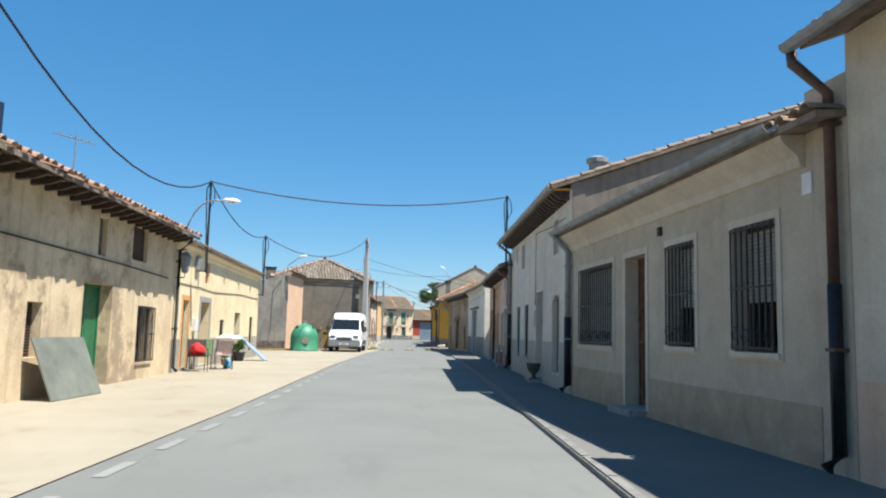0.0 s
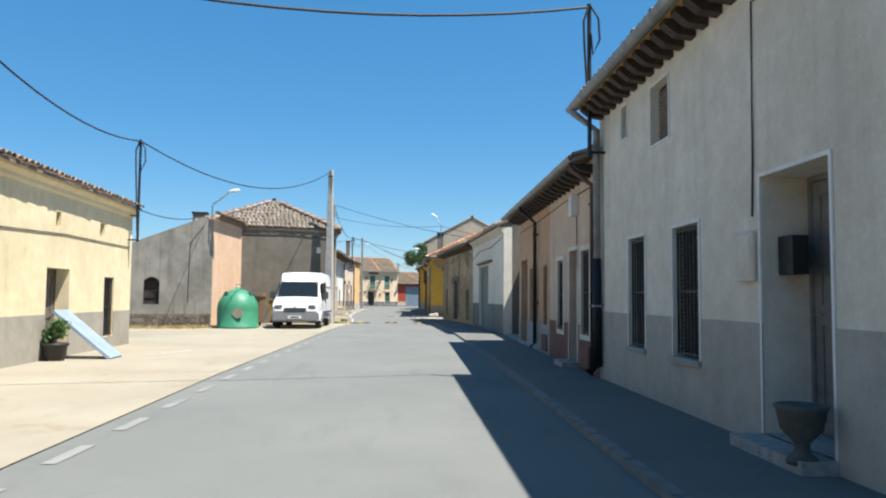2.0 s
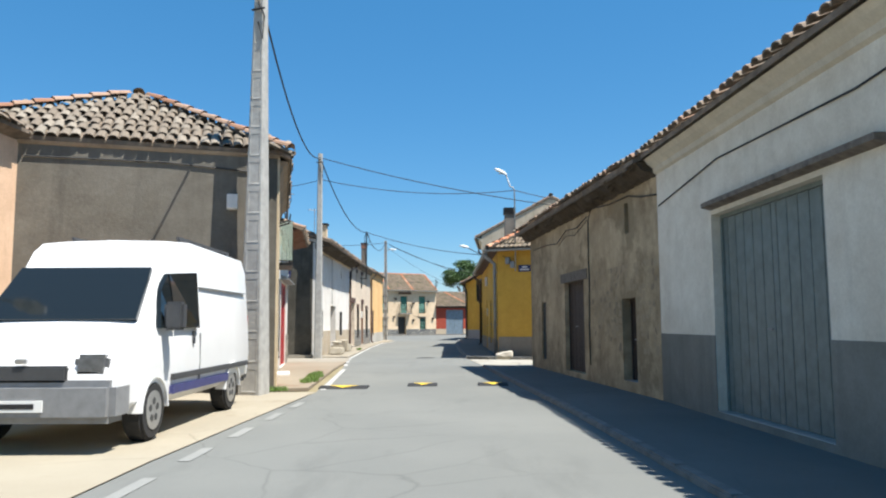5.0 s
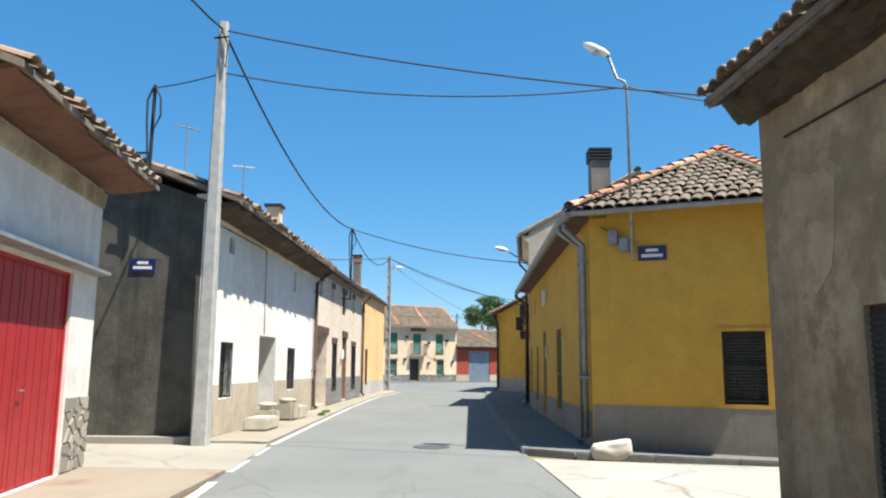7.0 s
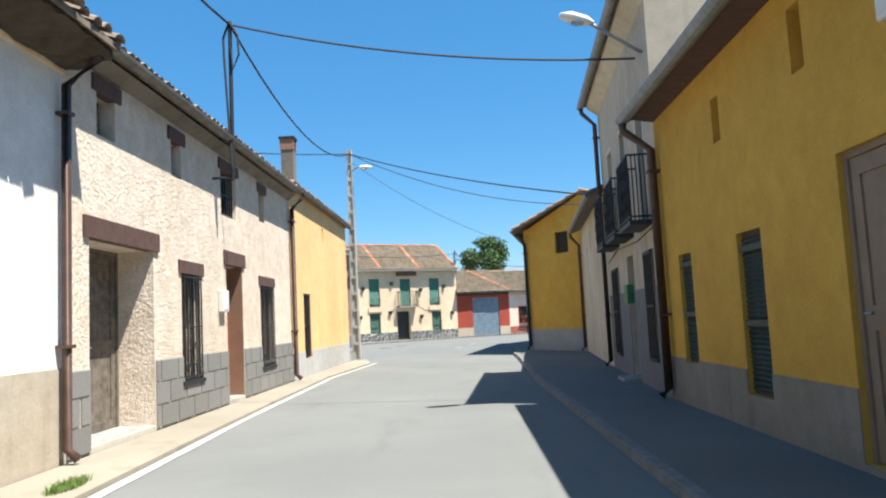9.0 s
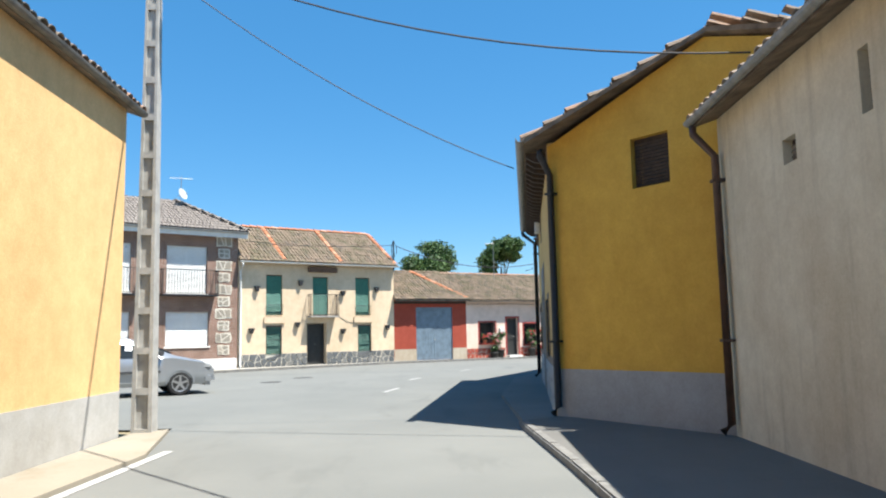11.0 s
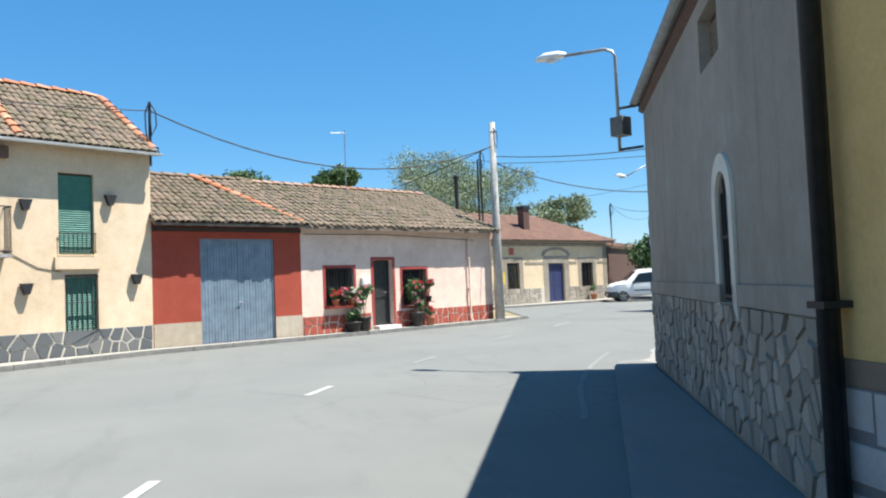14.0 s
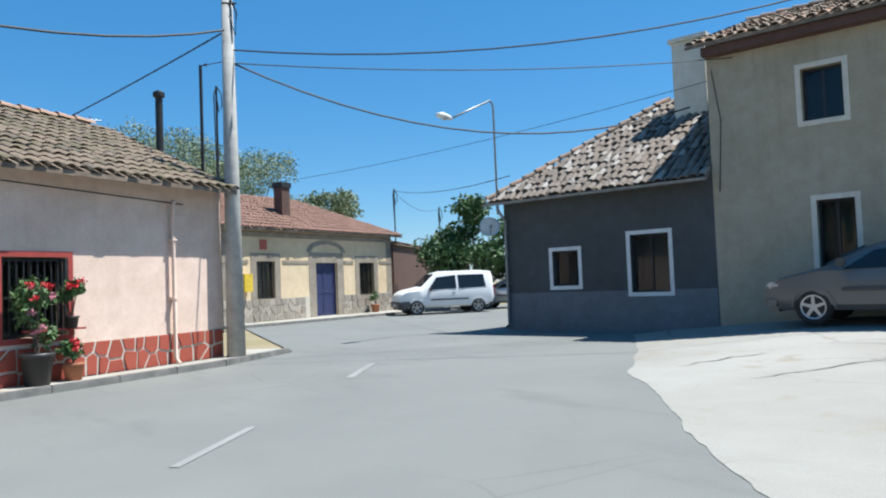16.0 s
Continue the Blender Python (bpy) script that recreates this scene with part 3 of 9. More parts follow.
def cells(w, h, n, seed, gap):
    """Irregular slabs that fill w by h: a list of outlines."""
    rnd = random.Random(seed)
    nx = max(2, round(math.sqrt(n * w / h)))
    ny = max(1, round(n / nx))
    pts = [((i + 0.5 + rnd.uniform(-0.42, 0.42)) * w / nx, (j + 0.5 + rnd.uniform(-0.42, 0.42)) * h / ny) for i in range(nx) for j in range(ny)]
    out = []
    for a, (px, py) in enumerate(pts):
        poly = [(0, 0), (w, 0), (w, h), (0, h)]
        for b, (qx, qy) in enumerate(pts):
            if a == b or abs(qx - px) > 3.2 * w / nx or not poly:
                continue
            dx, dy = qx - px, qy - py
            ln = math.hypot(dx, dy)
            c = (px + qx) / 2 * dx + (py + qy) / 2 * dy - gap / 2 * ln
            nxt = []
            for i, p in enumerate(poly):
                q = poly[(i + 1) % len(poly)]
                dp, dq = p[0] * dx + p[1] * dy - c, q[0] * dx + q[1] * dy - c
                if dp <= 0:
                    nxt.append(p)
                if dp * dq < 0:
                    k = dp / (dp - dq)
                    nxt.append((p[0] + (q[0] - p[0]) * k, p[1] + (q[1] - p[1]) * k))
            poly = nxt
        if len(poly) > 2:
            out.append(poly)
    return out


def stone_base(f, mat, s0, s1, z0, z1, n, seed, out=0.03, gap=0.03, holes=(), name="stone", jag=0.012):
    """Irregular stone slabs set on a wall, each a piece of its own."""
    rnd = random.Random(seed + 7)
    for poly in cells(s1 - s0, z1 - z0, n, seed, gap):
        cs, cz = sum(p[0] for p in poly) / len(poly) + s0, sum(p[1] for p in poly) / len(poly) + z0
        if any(h[0] - 0.05 < cs < h[1] + 0.05 and h[2] - 0.05 < cz < h[3] + 0.05 for h in holes):
            continue
        pts = []
        for p in poly:
            s, z = p[0] + s0, p[1] + z0
            for h in holes:
                if h[2] - 0.01 < z < h[3] + 0.01 and h[0] < s < h[1]:
                    s = h[0] if cs < h[0] else h[1]
            pts.append((s, z))
        bm = bmesh.new()
        o = out + rnd.uniform(-jag, jag)
        ff = [bm.verts.new(f.P(cs + (s - cs) * 0.94, -o, cz + (z - cz) * 0.94)) for s, z in pts]
        bb = [bm.verts.new(f.P(s, -0.002, z)) for s, z in pts]
        bm.faces.new(ff)
        for i in range(len(ff)):
            j = (i + 1) % len(ff)
            bm.faces.new((ff[i], ff[j], bb[j], bb[i]))
        part(name, bm, mat, f.root)

# ---- ground, road, pavements ----
def sheet(name, pts, z, mat, label, category, thick=0.0):
    bm = bmesh.new()
    top = [bm.verts.new((x, y, z)) for x, y in pts]
    bm.faces.new(top)
    if thick:
        bot = [bm.verts.new((x, y, z - thick)) for x, y in pts]
        for i in range(len(top)):
            j = (i + 1) % len(top)
            bm.faces.new((top[i], top[j], bot[j], bot[i]))
    bmesh.ops.triangulate(bm, faces=bm.faces)
    bmesh.ops.recalc_face_normals(bm, faces=bm.faces)
    if bm.faces[0].normal.z < 0 and not thick:
        bmesh.ops.reverse_faces(bm, faces=bm.faces)
    me = bpy.data.meshes.new(name)
    bm.to_mesh(me)
    bm.free()
    me.materials.append(mat)
    return tagged(new(name, me), label, category, kind="structure")


sheet("ground", [(-900, -900), (900, -900), (900, 1200), (-900, 1200)], -0.03, M["earth"], "dry earth round the village", "ground")
LEFT = [(-4.2, -14), (-4.2, 10), (-4.5, 25), (-4.45, 42), (-4.15, 49), (-4.7, 56.5), (-5.25, 62), (-5.65, 69), (-5.95, 76), (-6.1, 84), (-5.7, 89.5), (-6.2, 92.5)]
NORTH = [(-40, 90), (-40, 99), (-16, 106.6), (-11.8, 110), (-9.5, 112.4), (-3, 117.6), (0.8, 119.4), (7.6, 122.6), (9.6, 124.2), (12.6, 134.8), (20.3, 137.6), (40, 144)]
RIGHT = [(40, 112), (24, 108), (9, 108), (6.2, 107.6), (4.4, 107.2), (3.1, 106.9), (0.75, 102.7), (-0.5, 96.5), (-0.85, 91.5), (-0.9, 88), (-1.15, 80), (-1.1, 70), (-0.95, 62), (-0.6, 57), (-0.3, 52), (0.1, 46), (0.45, 38), (0.5, 30), (0.5, -14)]
sheet("road", LEFT + NORTH + RIGHT, 0.0, M["asphalt"], "worn grey asphalt village street", "road")
sheet("apron", LEFT[:5] + [(-5.3, 49), (-9.6, 49), (-10, 43), (-22, 41), (-22, 32), (-9.2, 32), (-8.4, 18), (-7.9, -14)], 0.012, M["sandy"], "sandy concrete apron along the house fronts", "pavement")
sheet("side_street_left", [(-5.02, 59.6), (-5.26, 62.4), (-5.4, 63.2), (-24, 62.8), (-24, 58.6), (-7.0, 59.4)], 0.012, M["lane"], "pale concrete lane between two houses", "road")
sheet("side_street_right", [(-0.62, 57), (-0.9, 61.4), (3.2, 60.7), (20, 57.5), (20, 52.5), (0.9, 56.2)], 0.012, M["pale"], "pale sunlit concrete lane between two houses", "road")
sheet("yard_apron", [(1.9, 33.62), (2.02, 38.28), (3.6, 38.3), (3.5, 33.62)], 0.065, M["pale"], "pale concrete before the low yard wall", "pavement")
bm = bmesh.new()
rnd = random.Random(5)
rim = ((16.0, 120.6), (13.3, 118.3), (10.9, 116.4), (9.2, 114.6), (8.1, 113.4), (7.0, 112.05), (6.02, 110.73), (5.4, 109.88), (4.8, 109.22), (5.0, 107.4))
back = ((17.4, 119.9, 0.1), (17.6, 118.3, 0.24), (18.0, 116.6, 0.36), (18.4, 114.9, 0.36), (18.8, 113.2, 0.34), (19.2, 111.5, 0.3), (19.8, 109.0, 0.3), (20.4, 106.6, 0.3), (20.4, 104.4, 0.3), (14.0, 102.6, 0.2))
low, high = [], []
for i in range(9):
    for k in range(12):
        t = k / 12
        a, b, c, d = rim[i], rim[i + 1], back[i], back[i + 1]
        jag = 0.11 * noise.noise(Vector((i * 2.1 + t * 2.1, 0.3, 0))) + 0.04 * noise.noise(Vector((i * 9.0 + t * 9.0, 4.0, 0))) if 0 < i < 8 else 0.0
        low.append(bm.verts.new((a[0] + (b[0] - a[0]) * t + jag, a[1] + (b[1] - a[1]) * t - jag * 0.6, 0.005)))
        high.append(bm.verts.new([p + (q - p) * t for p, q in zip(c, d)]))
for i in range(len(low) - 1):
    bm.faces.new((low[i], low[i + 1], high[i + 1], high[i]))
single("forecourt", bm, M["forecourt"], "cracked pale concrete forecourt in full sun", "pavement", kind="structure")


def on_forecourt(u, w, lift):
    """A point u pieces along the forecourt's rim and w of the way to its back."""
    i = min(int(u), 8)
    t = u - i
    a = Vector((*rim[i], 0.005)).lerp(Vector((*rim[i + 1], 0.005)), t)
    b = Vector(back[i]).lerp(Vector(back[i + 1]), t)
    return a.lerp(b, w) + Vector((0, 0, lift))


bm = bmesh.new()
for u0, w0, u1, w1 in ((3.0, 0.18, 3.6, 0.5), (4.4, 0.2, 4.9, 0.5), (5.5, 0.1, 5.2, 0.42), (2.2, 0.12, 2.5, 0.36)):
    line, g = [], 0.0
    for k in range(17):
        t = k / 16
        g += rnd.uniform(-0.03, 0.03)
        line.append((on_forecourt(u0 + (u1 - u0) * t + g, w0 + (w1 - w0) * t, 0.007), 0.004 + 0.018 * math.sin(math.pi * t) * rnd.uniform(0.4, 1.0)))
    pairs = []
    for (p, h), (q, _) in zip(line, line[1:] + line[-2:-1]):
        d = (q - p).cross(Vector((0, 0, 1))).normalized() * h
        pairs.append((bm.verts.new(p - d), bm.verts.new(p + d)))
    for a, b in zip(pairs[:-1], pairs[1:-1]):
        bm.faces.new((a[0], b[0], b[1], a[1]))
single("forecourt_cracks", bm, M["crack"], "long dark open cracks in the forecourt concrete", "crack", kind="structure")


def pavement(name, edge, back, z, mat, label, stones=True):
    """A raised pavement with kerb stones along its edge."""
    p = sheet(name, edge + back[::-1], z, mat, label, "pavement", z + 0.02)
    if not stones:
        return p
    line = [Vector((x, y, 0)) for x, y in edge]
    for a, b in zip(line, line[1:]):
        way = b - a
        if way.length < 0.6:
            continue
        n = max(1, round(way.length / 1.1))
        for i in range(n):
            key = round(way.length / n, 3), round(z, 3)
            if key not in KERB:
                bm = bmesh.new()
                bmesh.ops.create_cube(bm, size=1.0)
                for v in bm.verts:
                    v.co = Vector((v.co.x * (key[0] - 0.012), v.co.y * 0.13, (v.co.z - 0.5) * (z + 0.05) + z + 0.006))
                bmesh.ops.bevel(bm, geom=[e for e in bm.edges if all(v.co.z > z for v in e.verts)], offset=0.018, segments=2, affect="EDGES")
                me = bpy.data.meshes.new("kerbstone")
                bm.to_mesh(me)
                bm.free()
                me.materials.append(M["kerb"])
                KERB[key] = me
            ob = new("kerbstone", KERB[key])
            ob.parent = p
            c = a + way * ((i + 0.5) / n)
            ob.matrix_basis = pose(c.x, c.y, 0, 0, 0, math.degrees(math.atan2(way.y, way.x)))
    return p


KERB = {}
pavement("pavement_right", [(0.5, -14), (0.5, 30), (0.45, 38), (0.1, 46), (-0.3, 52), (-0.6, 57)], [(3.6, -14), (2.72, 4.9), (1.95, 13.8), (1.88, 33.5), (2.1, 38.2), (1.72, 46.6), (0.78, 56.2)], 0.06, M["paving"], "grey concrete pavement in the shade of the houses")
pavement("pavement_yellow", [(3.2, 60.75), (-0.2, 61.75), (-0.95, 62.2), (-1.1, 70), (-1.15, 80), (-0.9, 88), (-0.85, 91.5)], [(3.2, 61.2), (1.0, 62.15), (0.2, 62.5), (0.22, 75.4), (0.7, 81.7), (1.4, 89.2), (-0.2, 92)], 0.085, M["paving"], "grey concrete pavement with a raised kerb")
pavement("pavement_corner", [(-0.85, 91.5), (-0.5, 96.5), (0.75, 102.7), (3.1, 106.9), (4.05, 108.6), (4.35, 109.02), (4.52, 109.18), (4.68, 109.24), (4.8, 109.2)], [(-0.2, 92), (0.55, 96.4), (1.4, 101.75), (2.95, 105.0), (4.4, 108.0), (4.55, 108.3), (4.7, 108.5), (4.76, 108.56), (4.8, 108.6)], 0.08, M["paving_pale"], "bluish grey concrete pavement round the corner", stones=False)
pavement("pavement_left", [(-5.4, 63.1), (-5.63, 69), (-5.82, 74), (-5.91, 78), (-5.99, 84), (-5.62, 89.5), (-6.1, 92)], [(-6.6, 63.1), (-6.62, 69), (-6.63, 74), (-6.62, 78), (-6.6, 84), (-6.55, 89.5), (-6.5, 91.6)], 0.05, M["dusty"], "narrow sandy concrete pavement below the house fronts", stones=False)
pavement("pavement_verge", [(-4.4, 49.6), (-4.85, 56), (-5.02, 59.6)], [(-5.0, 49.4), (-6.3, 55.6), (-6.95, 59.7)], 0.04, M["verge"], "patched sandy concrete verge", stones=False)
pavement("pavement_north", [(-16, 107.3), (-11.8, 110.3), (-9.5, 112.6), (-3, 117.75), (0.8, 119.45), (7.6, 122.65), (9.4, 124.0)], [(-16.3, 109.7), (-12, 112.7), (-9.85, 114.2), (-3, 118.3), (0.8, 119.9), (7.85, 123.3), (8.6, 124.6)], 0.1, M["pale"], "narrow pale concrete pavement with a kerb")
pavement("pavement_far", [(12.4, 134.6), (20.2, 137.3), (26, 139.2)], [(12.0, 136.0), (21.9, 140.0), (26, 141.5)], 0.1, M["pale"], "pale concrete pavement before the far house")


def marks(name, strips, label, w=0.13, mat=None, z=0.006):
    bm = bmesh.new()
    for a, b in strips:
        a, b = Vector((*a, z)), Vector((*b, z))
        n = (b - a).normalized().cross(Vector((0, 0, 1))) * (w / 2)
        bm.faces.new([bm.verts.new(p) for p in (a - n, b - n, b + n, a + n)])
    return single(name, bm, mat or M["line"], label, "road marking", kind="structure")


dashes = []
y = -9.0
while y < 47:
    x = np.interp(y, [-14, 10, 25, 42, 49], [-3.97, -3.99, -4.27, -4.2, -4.05])
    dashes.append(((x + 0.05, y), (x + 0.05, y + 0.75)))
    y += 1.5
marks("edge_dashes", dashes, "worn white broken edge line on the asphalt", 0.12, M["line_worn"])
edge = [(-4.1, 49.5), (-4.6, 56.2)], [(-4.75, 57.6), (-4.9, 58.8)], [(-4.98, 59.6), (-5.1, 60.9)], [(-5.15, 61.4), (-5.25, 62.6)], [(-5.3, 63.0), (-5.55, 69)], [(-5.55, 69), (-5.82, 76)], [(-5.82, 76), (-5.92, 84)], [(-5.92, 84), (-5.5, 90)]
marks("apron_marks", [[(-6.96, 28.7), (-6.75, 29.35)], [(-6.72, 29.4), (-6.45, 30.1)]], "short worn white paint marks on the apron", 0.14, M["line"], 0.018)
marks("edge_line", edge, "worn white edge line", 0.12)
mid = [[(-3.05, 98.9), (-2.7, 100.3)], [(-2.38, 103.75), (-2.02, 104.85)], [(-0.42, 108.75), (0.02, 109.5)]]
marks("centre_dashes", mid, "white centre line dashes", 0.1)
marks("corner_dashes", [[(1.83, 111.72), (2.5, 112.65)], [(4.7, 115.5), (5.75, 116.62)]], "narrow worn white centre line dashes", 0.085, M["line_worn"])
marks("faded_dashes", [[(8.2, 119.2), (9.4, 120.6)]], "faded centre line dashes worn almost away", 0.12, M["line_worn"])
CURVE = [(1.9, 105.5), (2.1, 105.85), (2.83, 107.36), (3.5, 108.5), (4.15, 109.48), (4.75, 110.3), (5.4, 111.15)]
marks("corner_line", list(zip(CURVE, CURVE[1:])), "curved white edge line round the corner, worn almost away", 0.07, M["line_faint"])


def cover(x, y, r, label):
    bm = bmesh.new()
    lathe(bm, [(r, 0.0), (r, 0.008), (r - 0.03, 0.01), (r - 0.035, 0.006), (0.001, 0.006)], 24)
    return single("manhole_cover", bm, M["cast"], label, "manhole cover", at=(x, y, 0))


cover(-2.52, 63.0, 0.32, "dark cast iron manhole cover in the asphalt")
cover(-0.21, 59.7, 0.3, "dark cast iron manhole cover in the pale lane")
cover(-6.7, 104.4, 0.33, "dark cast iron manhole cover in the asphalt")
cover(-6.0, 106.65, 0.33, "dark cast iron manhole cover in the asphalt")
bm = bmesh.new()
bmesh.ops.create_cube(bm, size=1.0)
for v in bm.verts:
    v.co = Vector((v.co.x * 1.0, v.co.y * 0.14, v.co.z * 0.012 + 0.006))
single("lane_drain", bm, M["iron"], "dark iron drain grating in the lane", "drain", at=(-5.8, 58.9, 0.014))


def hump(x, y, w):
    h = thing("speed_hump", x, y, 0, "black rubber speed hump with a yellow reflective triangle", "speed hump", "speed humps across the road")
    bm = bmesh.new()
    prof = [(-0.3, 0.0), (-0.24, 0.022), (-0.1, 0.045), (0.1, 0.045), (0.24, 0.022), (0.3, 0.0)]
    a = [bm.verts.new((-w / 2, p, z)) for p, z in prof]
    b = [bm.verts.new((w / 2, p, z)) for p, z in prof]
    bm.faces.new(a), bm.faces.new(b)
    for i in range(len(prof)):
        j = (i + 1) % len(prof)
        bm.faces.new((a[i], a[j], b[j], b[i]))
    part("pad", bm, M["rubber"], h)
    bm = bmesh.new()
    top = [bm.verts.new((e * w * 0.3, -0.02, 0.05)) for e in (-1, 1)]
    mid_ = [bm.verts.new((e * w * 0.195, -0.098, 0.05)) for e in (-1, 1)]
    bm.faces.new((top[0], mid_[0], mid_[1], top[1]))
    bm.faces.new((mid_[0], bm.verts.new((0.0, -0.238, 0.028)), mid_[1]))
    bm.faces.new([bm.verts.new(p) for p in ((-w * 0.3, -0.02, 0.049), (w * 0.3, -0.02, 0.049), (w * 0.3, 0.06, 0.049), (-w * 0.3, 0.06, 0.049))])
    part("reflector", bm, M["yellow"], h, "yellow reflective triangle")


M["rubber"] = solid("black_rubber", (0.025, 0.025, 0.026), 0.8, 0, 0.2, 12)
M["yellow"] = solid("yellow_paint", (0.72, 0.50, 0.04), 0.6, 0, 0.15, 9)
for hx, hy, hw in ((-3.75, 50.0, 0.95), (-2.2, 50.55, 0.6), (-0.75, 50.6, 0.6)):
    hump(hx, hy, hw)

# ---- wall colours ----
W_A = plaster("plaster_beige", (0.56, 0.50, 0.40), (0.45, 0.39, 0.30), 0.6, 0.25)
W_A2 = plaster("plinth_rough", (0.46, 0.39, 0.29), (0.36, 0.29, 0.21), 0.8, grain=9, relief=0.7, scale=2.0)
W_B0 = plaster("plaster_ivory", (0.66, 0.61, 0.50), (0.55, 0.50, 0.41), 0.5, 0.2)
W_B = plaster("plaster_white_dull", (0.78, 0.74, 0.64), (0.64, 0.60, 0.51), 0.6, 0.25)
W_Bs = plaster("skirting_grey", (0.38, 0.38, 0.38), (0.31, 0.31, 0.31), 0.6)
W_C = plaster("plaster_salmon", (0.64, 0.41, 0.26), (0.52, 0.33, 0.21), 0.7, 0.3)
W_C2 = plaster("plaster_pale_salmon", (0.70, 0.54, 0.41), (0.58, 0.43, 0.32), 0.7, 0.3)
W_Cs = plaster("skirting_brown", (0.24, 0.13, 0.10), (0.18, 0.10, 0.08), 0.7)
W_Bg = plaster("cement_gable", (0.25, 0.225, 0.195), (0.16, 0.143, 0.122), 0.9, 0.5, scale=1.4)
W_W = plaster("plaster_white", (0.80, 0.75, 0.64), (0.69, 0.63, 0.53), 0.5, 0.15)
W_D = plaster("adobe", (0.55, 0.44, 0.29), (0.30, 0.23, 0.145), 1.0, 0.4, (0.33, 0.26, 0.165), (0.50, 0.56), 10, 1.0, 1.7)
W_Y = plaster("plaster_ochre", (0.67, 0.40, 0.075), (0.57, 0.33, 0.07), 0.5, 0.08)
W_Ys = plaster("skirting_cement", (0.30, 0.27, 0.23), (0.22, 0.20, 0.17), 0.8, 0.3)
W_H = plaster("plaster_ivory_worn", (0.60, 0.53, 0.42), (0.45, 0.39, 0.30), 0.8, 0.4)
W_Hs = plaster("skirting_slate", (0.22, 0.22, 0.23), (0.18, 0.18, 0.19), 0.5)
W_H2 = plaster("plaster_cream_pale", (0.72, 0.66, 0.52), (0.55, 0.47, 0.35), 0.7, 0.4)
W_Y2 = plaster("plaster_mustard", (0.72, 0.50, 0.21), (0.62, 0.43, 0.19), 0.5, 0.1)
W_K = plaster("cement_render", (0.38, 0.34, 0.29), (0.28, 0.25, 0.21), 0.7, 0.3, scale=0.5)
W_L1 = plaster("plaster_old_cream", (0.76, 0.62, 0.42), (0.54, 0.41, 0.27), 0.85, 0.5, (0.42, 0.33, 0.23), (0.54, 0.6), 16, 0.6, 0.9)
W_L2 = plaster("plaster_yellow_cream", (0.87, 0.75, 0.50), (0.76, 0.62, 0.39), 0.6, 0.2)
W_L2s = plaster("skirting_grey_worn", (0.42, 0.39, 0.33), (0.33, 0.3, 0.25), 0.8)
W_GL = plaster("cement_grey", (0.32, 0.305, 0.275), (0.185, 0.178, 0.155), 1.0, 0.6)
W_GLF = plaster("plaster_peach", (0.80, 0.56, 0.39), (0.66, 0.45, 0.31), 0.6, 0.2)
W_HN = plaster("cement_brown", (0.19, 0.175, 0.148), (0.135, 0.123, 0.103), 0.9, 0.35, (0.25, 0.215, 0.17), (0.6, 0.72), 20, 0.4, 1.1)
W_HS = plaster("plaster_straw", (0.80, 0.66, 0.46), (0.60, 0.46, 0.30), 0.9, 0.55, (0.50, 0.39, 0.25), (0.58, 0.72), 24, 0.4, 0.9)
W_RG = plaster("limewash_white", (0.86, 0.84, 0.80), (0.62, 0.56, 0.48), 0.6, 0.2)
W_E = plaster("limewash_bright", (0.87, 0.86, 0.83), (0.77, 0.75, 0.71), 0.5, 0.12)
W_Es = plaster("skirting_sandy", (0.54, 0.48, 0.39), (0.44, 0.36, 0.26), 0.9, 0.3)
W_ES = plaster("cement_dark_mottled", (0.135, 0.128, 0.108), (0.06, 0.058, 0.05), 0.95, 0.6, (0.21, 0.195, 0.16), (0.58, 0.7), 20, 0.5, 1.2)
W_F = plaster("roughcast_pink", (0.86, 0.75, 0.625), (0.67, 0.53, 0.40), 0.6, 0.0, None, (0, 1), 18.0, 2.0, 5.0)
W_G = plaster("plaster_warm_yellow", (0.89, 0.585, 0.28), (0.79, 0.51, 0.25), 0.5, 0.1)
W_Gs = plaster("skirting_pale_grey", (0.52, 0.52, 0.50), (0.42, 0.42, 0.4), 0.6)
W_CR = plaster("plaster_pale_yellow", (0.79, 0.635, 0.455), (0.66, 0.52, 0.36), 0.5, 0.15)
W_GA = plaster("plaster_oxblood", (0.40, 0.085, 0.055), (0.30, 0.06, 0.04), 0.6, 0.1)
W_PK = plaster("plaster_pink", (0.85, 0.665, 0.56), (0.74, 0.57, 0.475), 0.5, 0.12)
W_BE = plaster("plaster_straw_pale", (0.74, 0.60, 0.41), (0.62, 0.49, 0.33), 0.5)
W_GH = plaster("slate_paint", (0.105, 0.112, 0.115), (0.08, 0.086, 0.09), 0.5)
W_GHs = plaster("slate_paint_light", (0.20, 0.215, 0.24), (0.16, 0.17, 0.19), 0.5, grain=8, relief=0.6)
W_TN = plaster("plaster_khaki", (0.46, 0.41, 0.31), (0.37, 0.33, 0.25), 0.6, 0.2)
W_BK = pieces_mat("brick_red", (0.27, 0.125, 0.085), (0.22, 0.10, 0.07), (0.31, 0.16, 0.11))
BROWN = solid("brown_lintel", (0.115, 0.06, 0.045), 0.75, 0, 0.2, 8)
SLATE = pieces_mat("slate_slab", (0.10, 0.11, 0.115), (0.15, 0.155, 0.155), (0.19, 0.19, 0.18), 0.8)
RUBBLE = pieces_mat("rubble_stone", (0.27, 0.24, 0.20), (0.36, 0.32, 0.26), (0.42, 0.37, 0.31), 0.9)
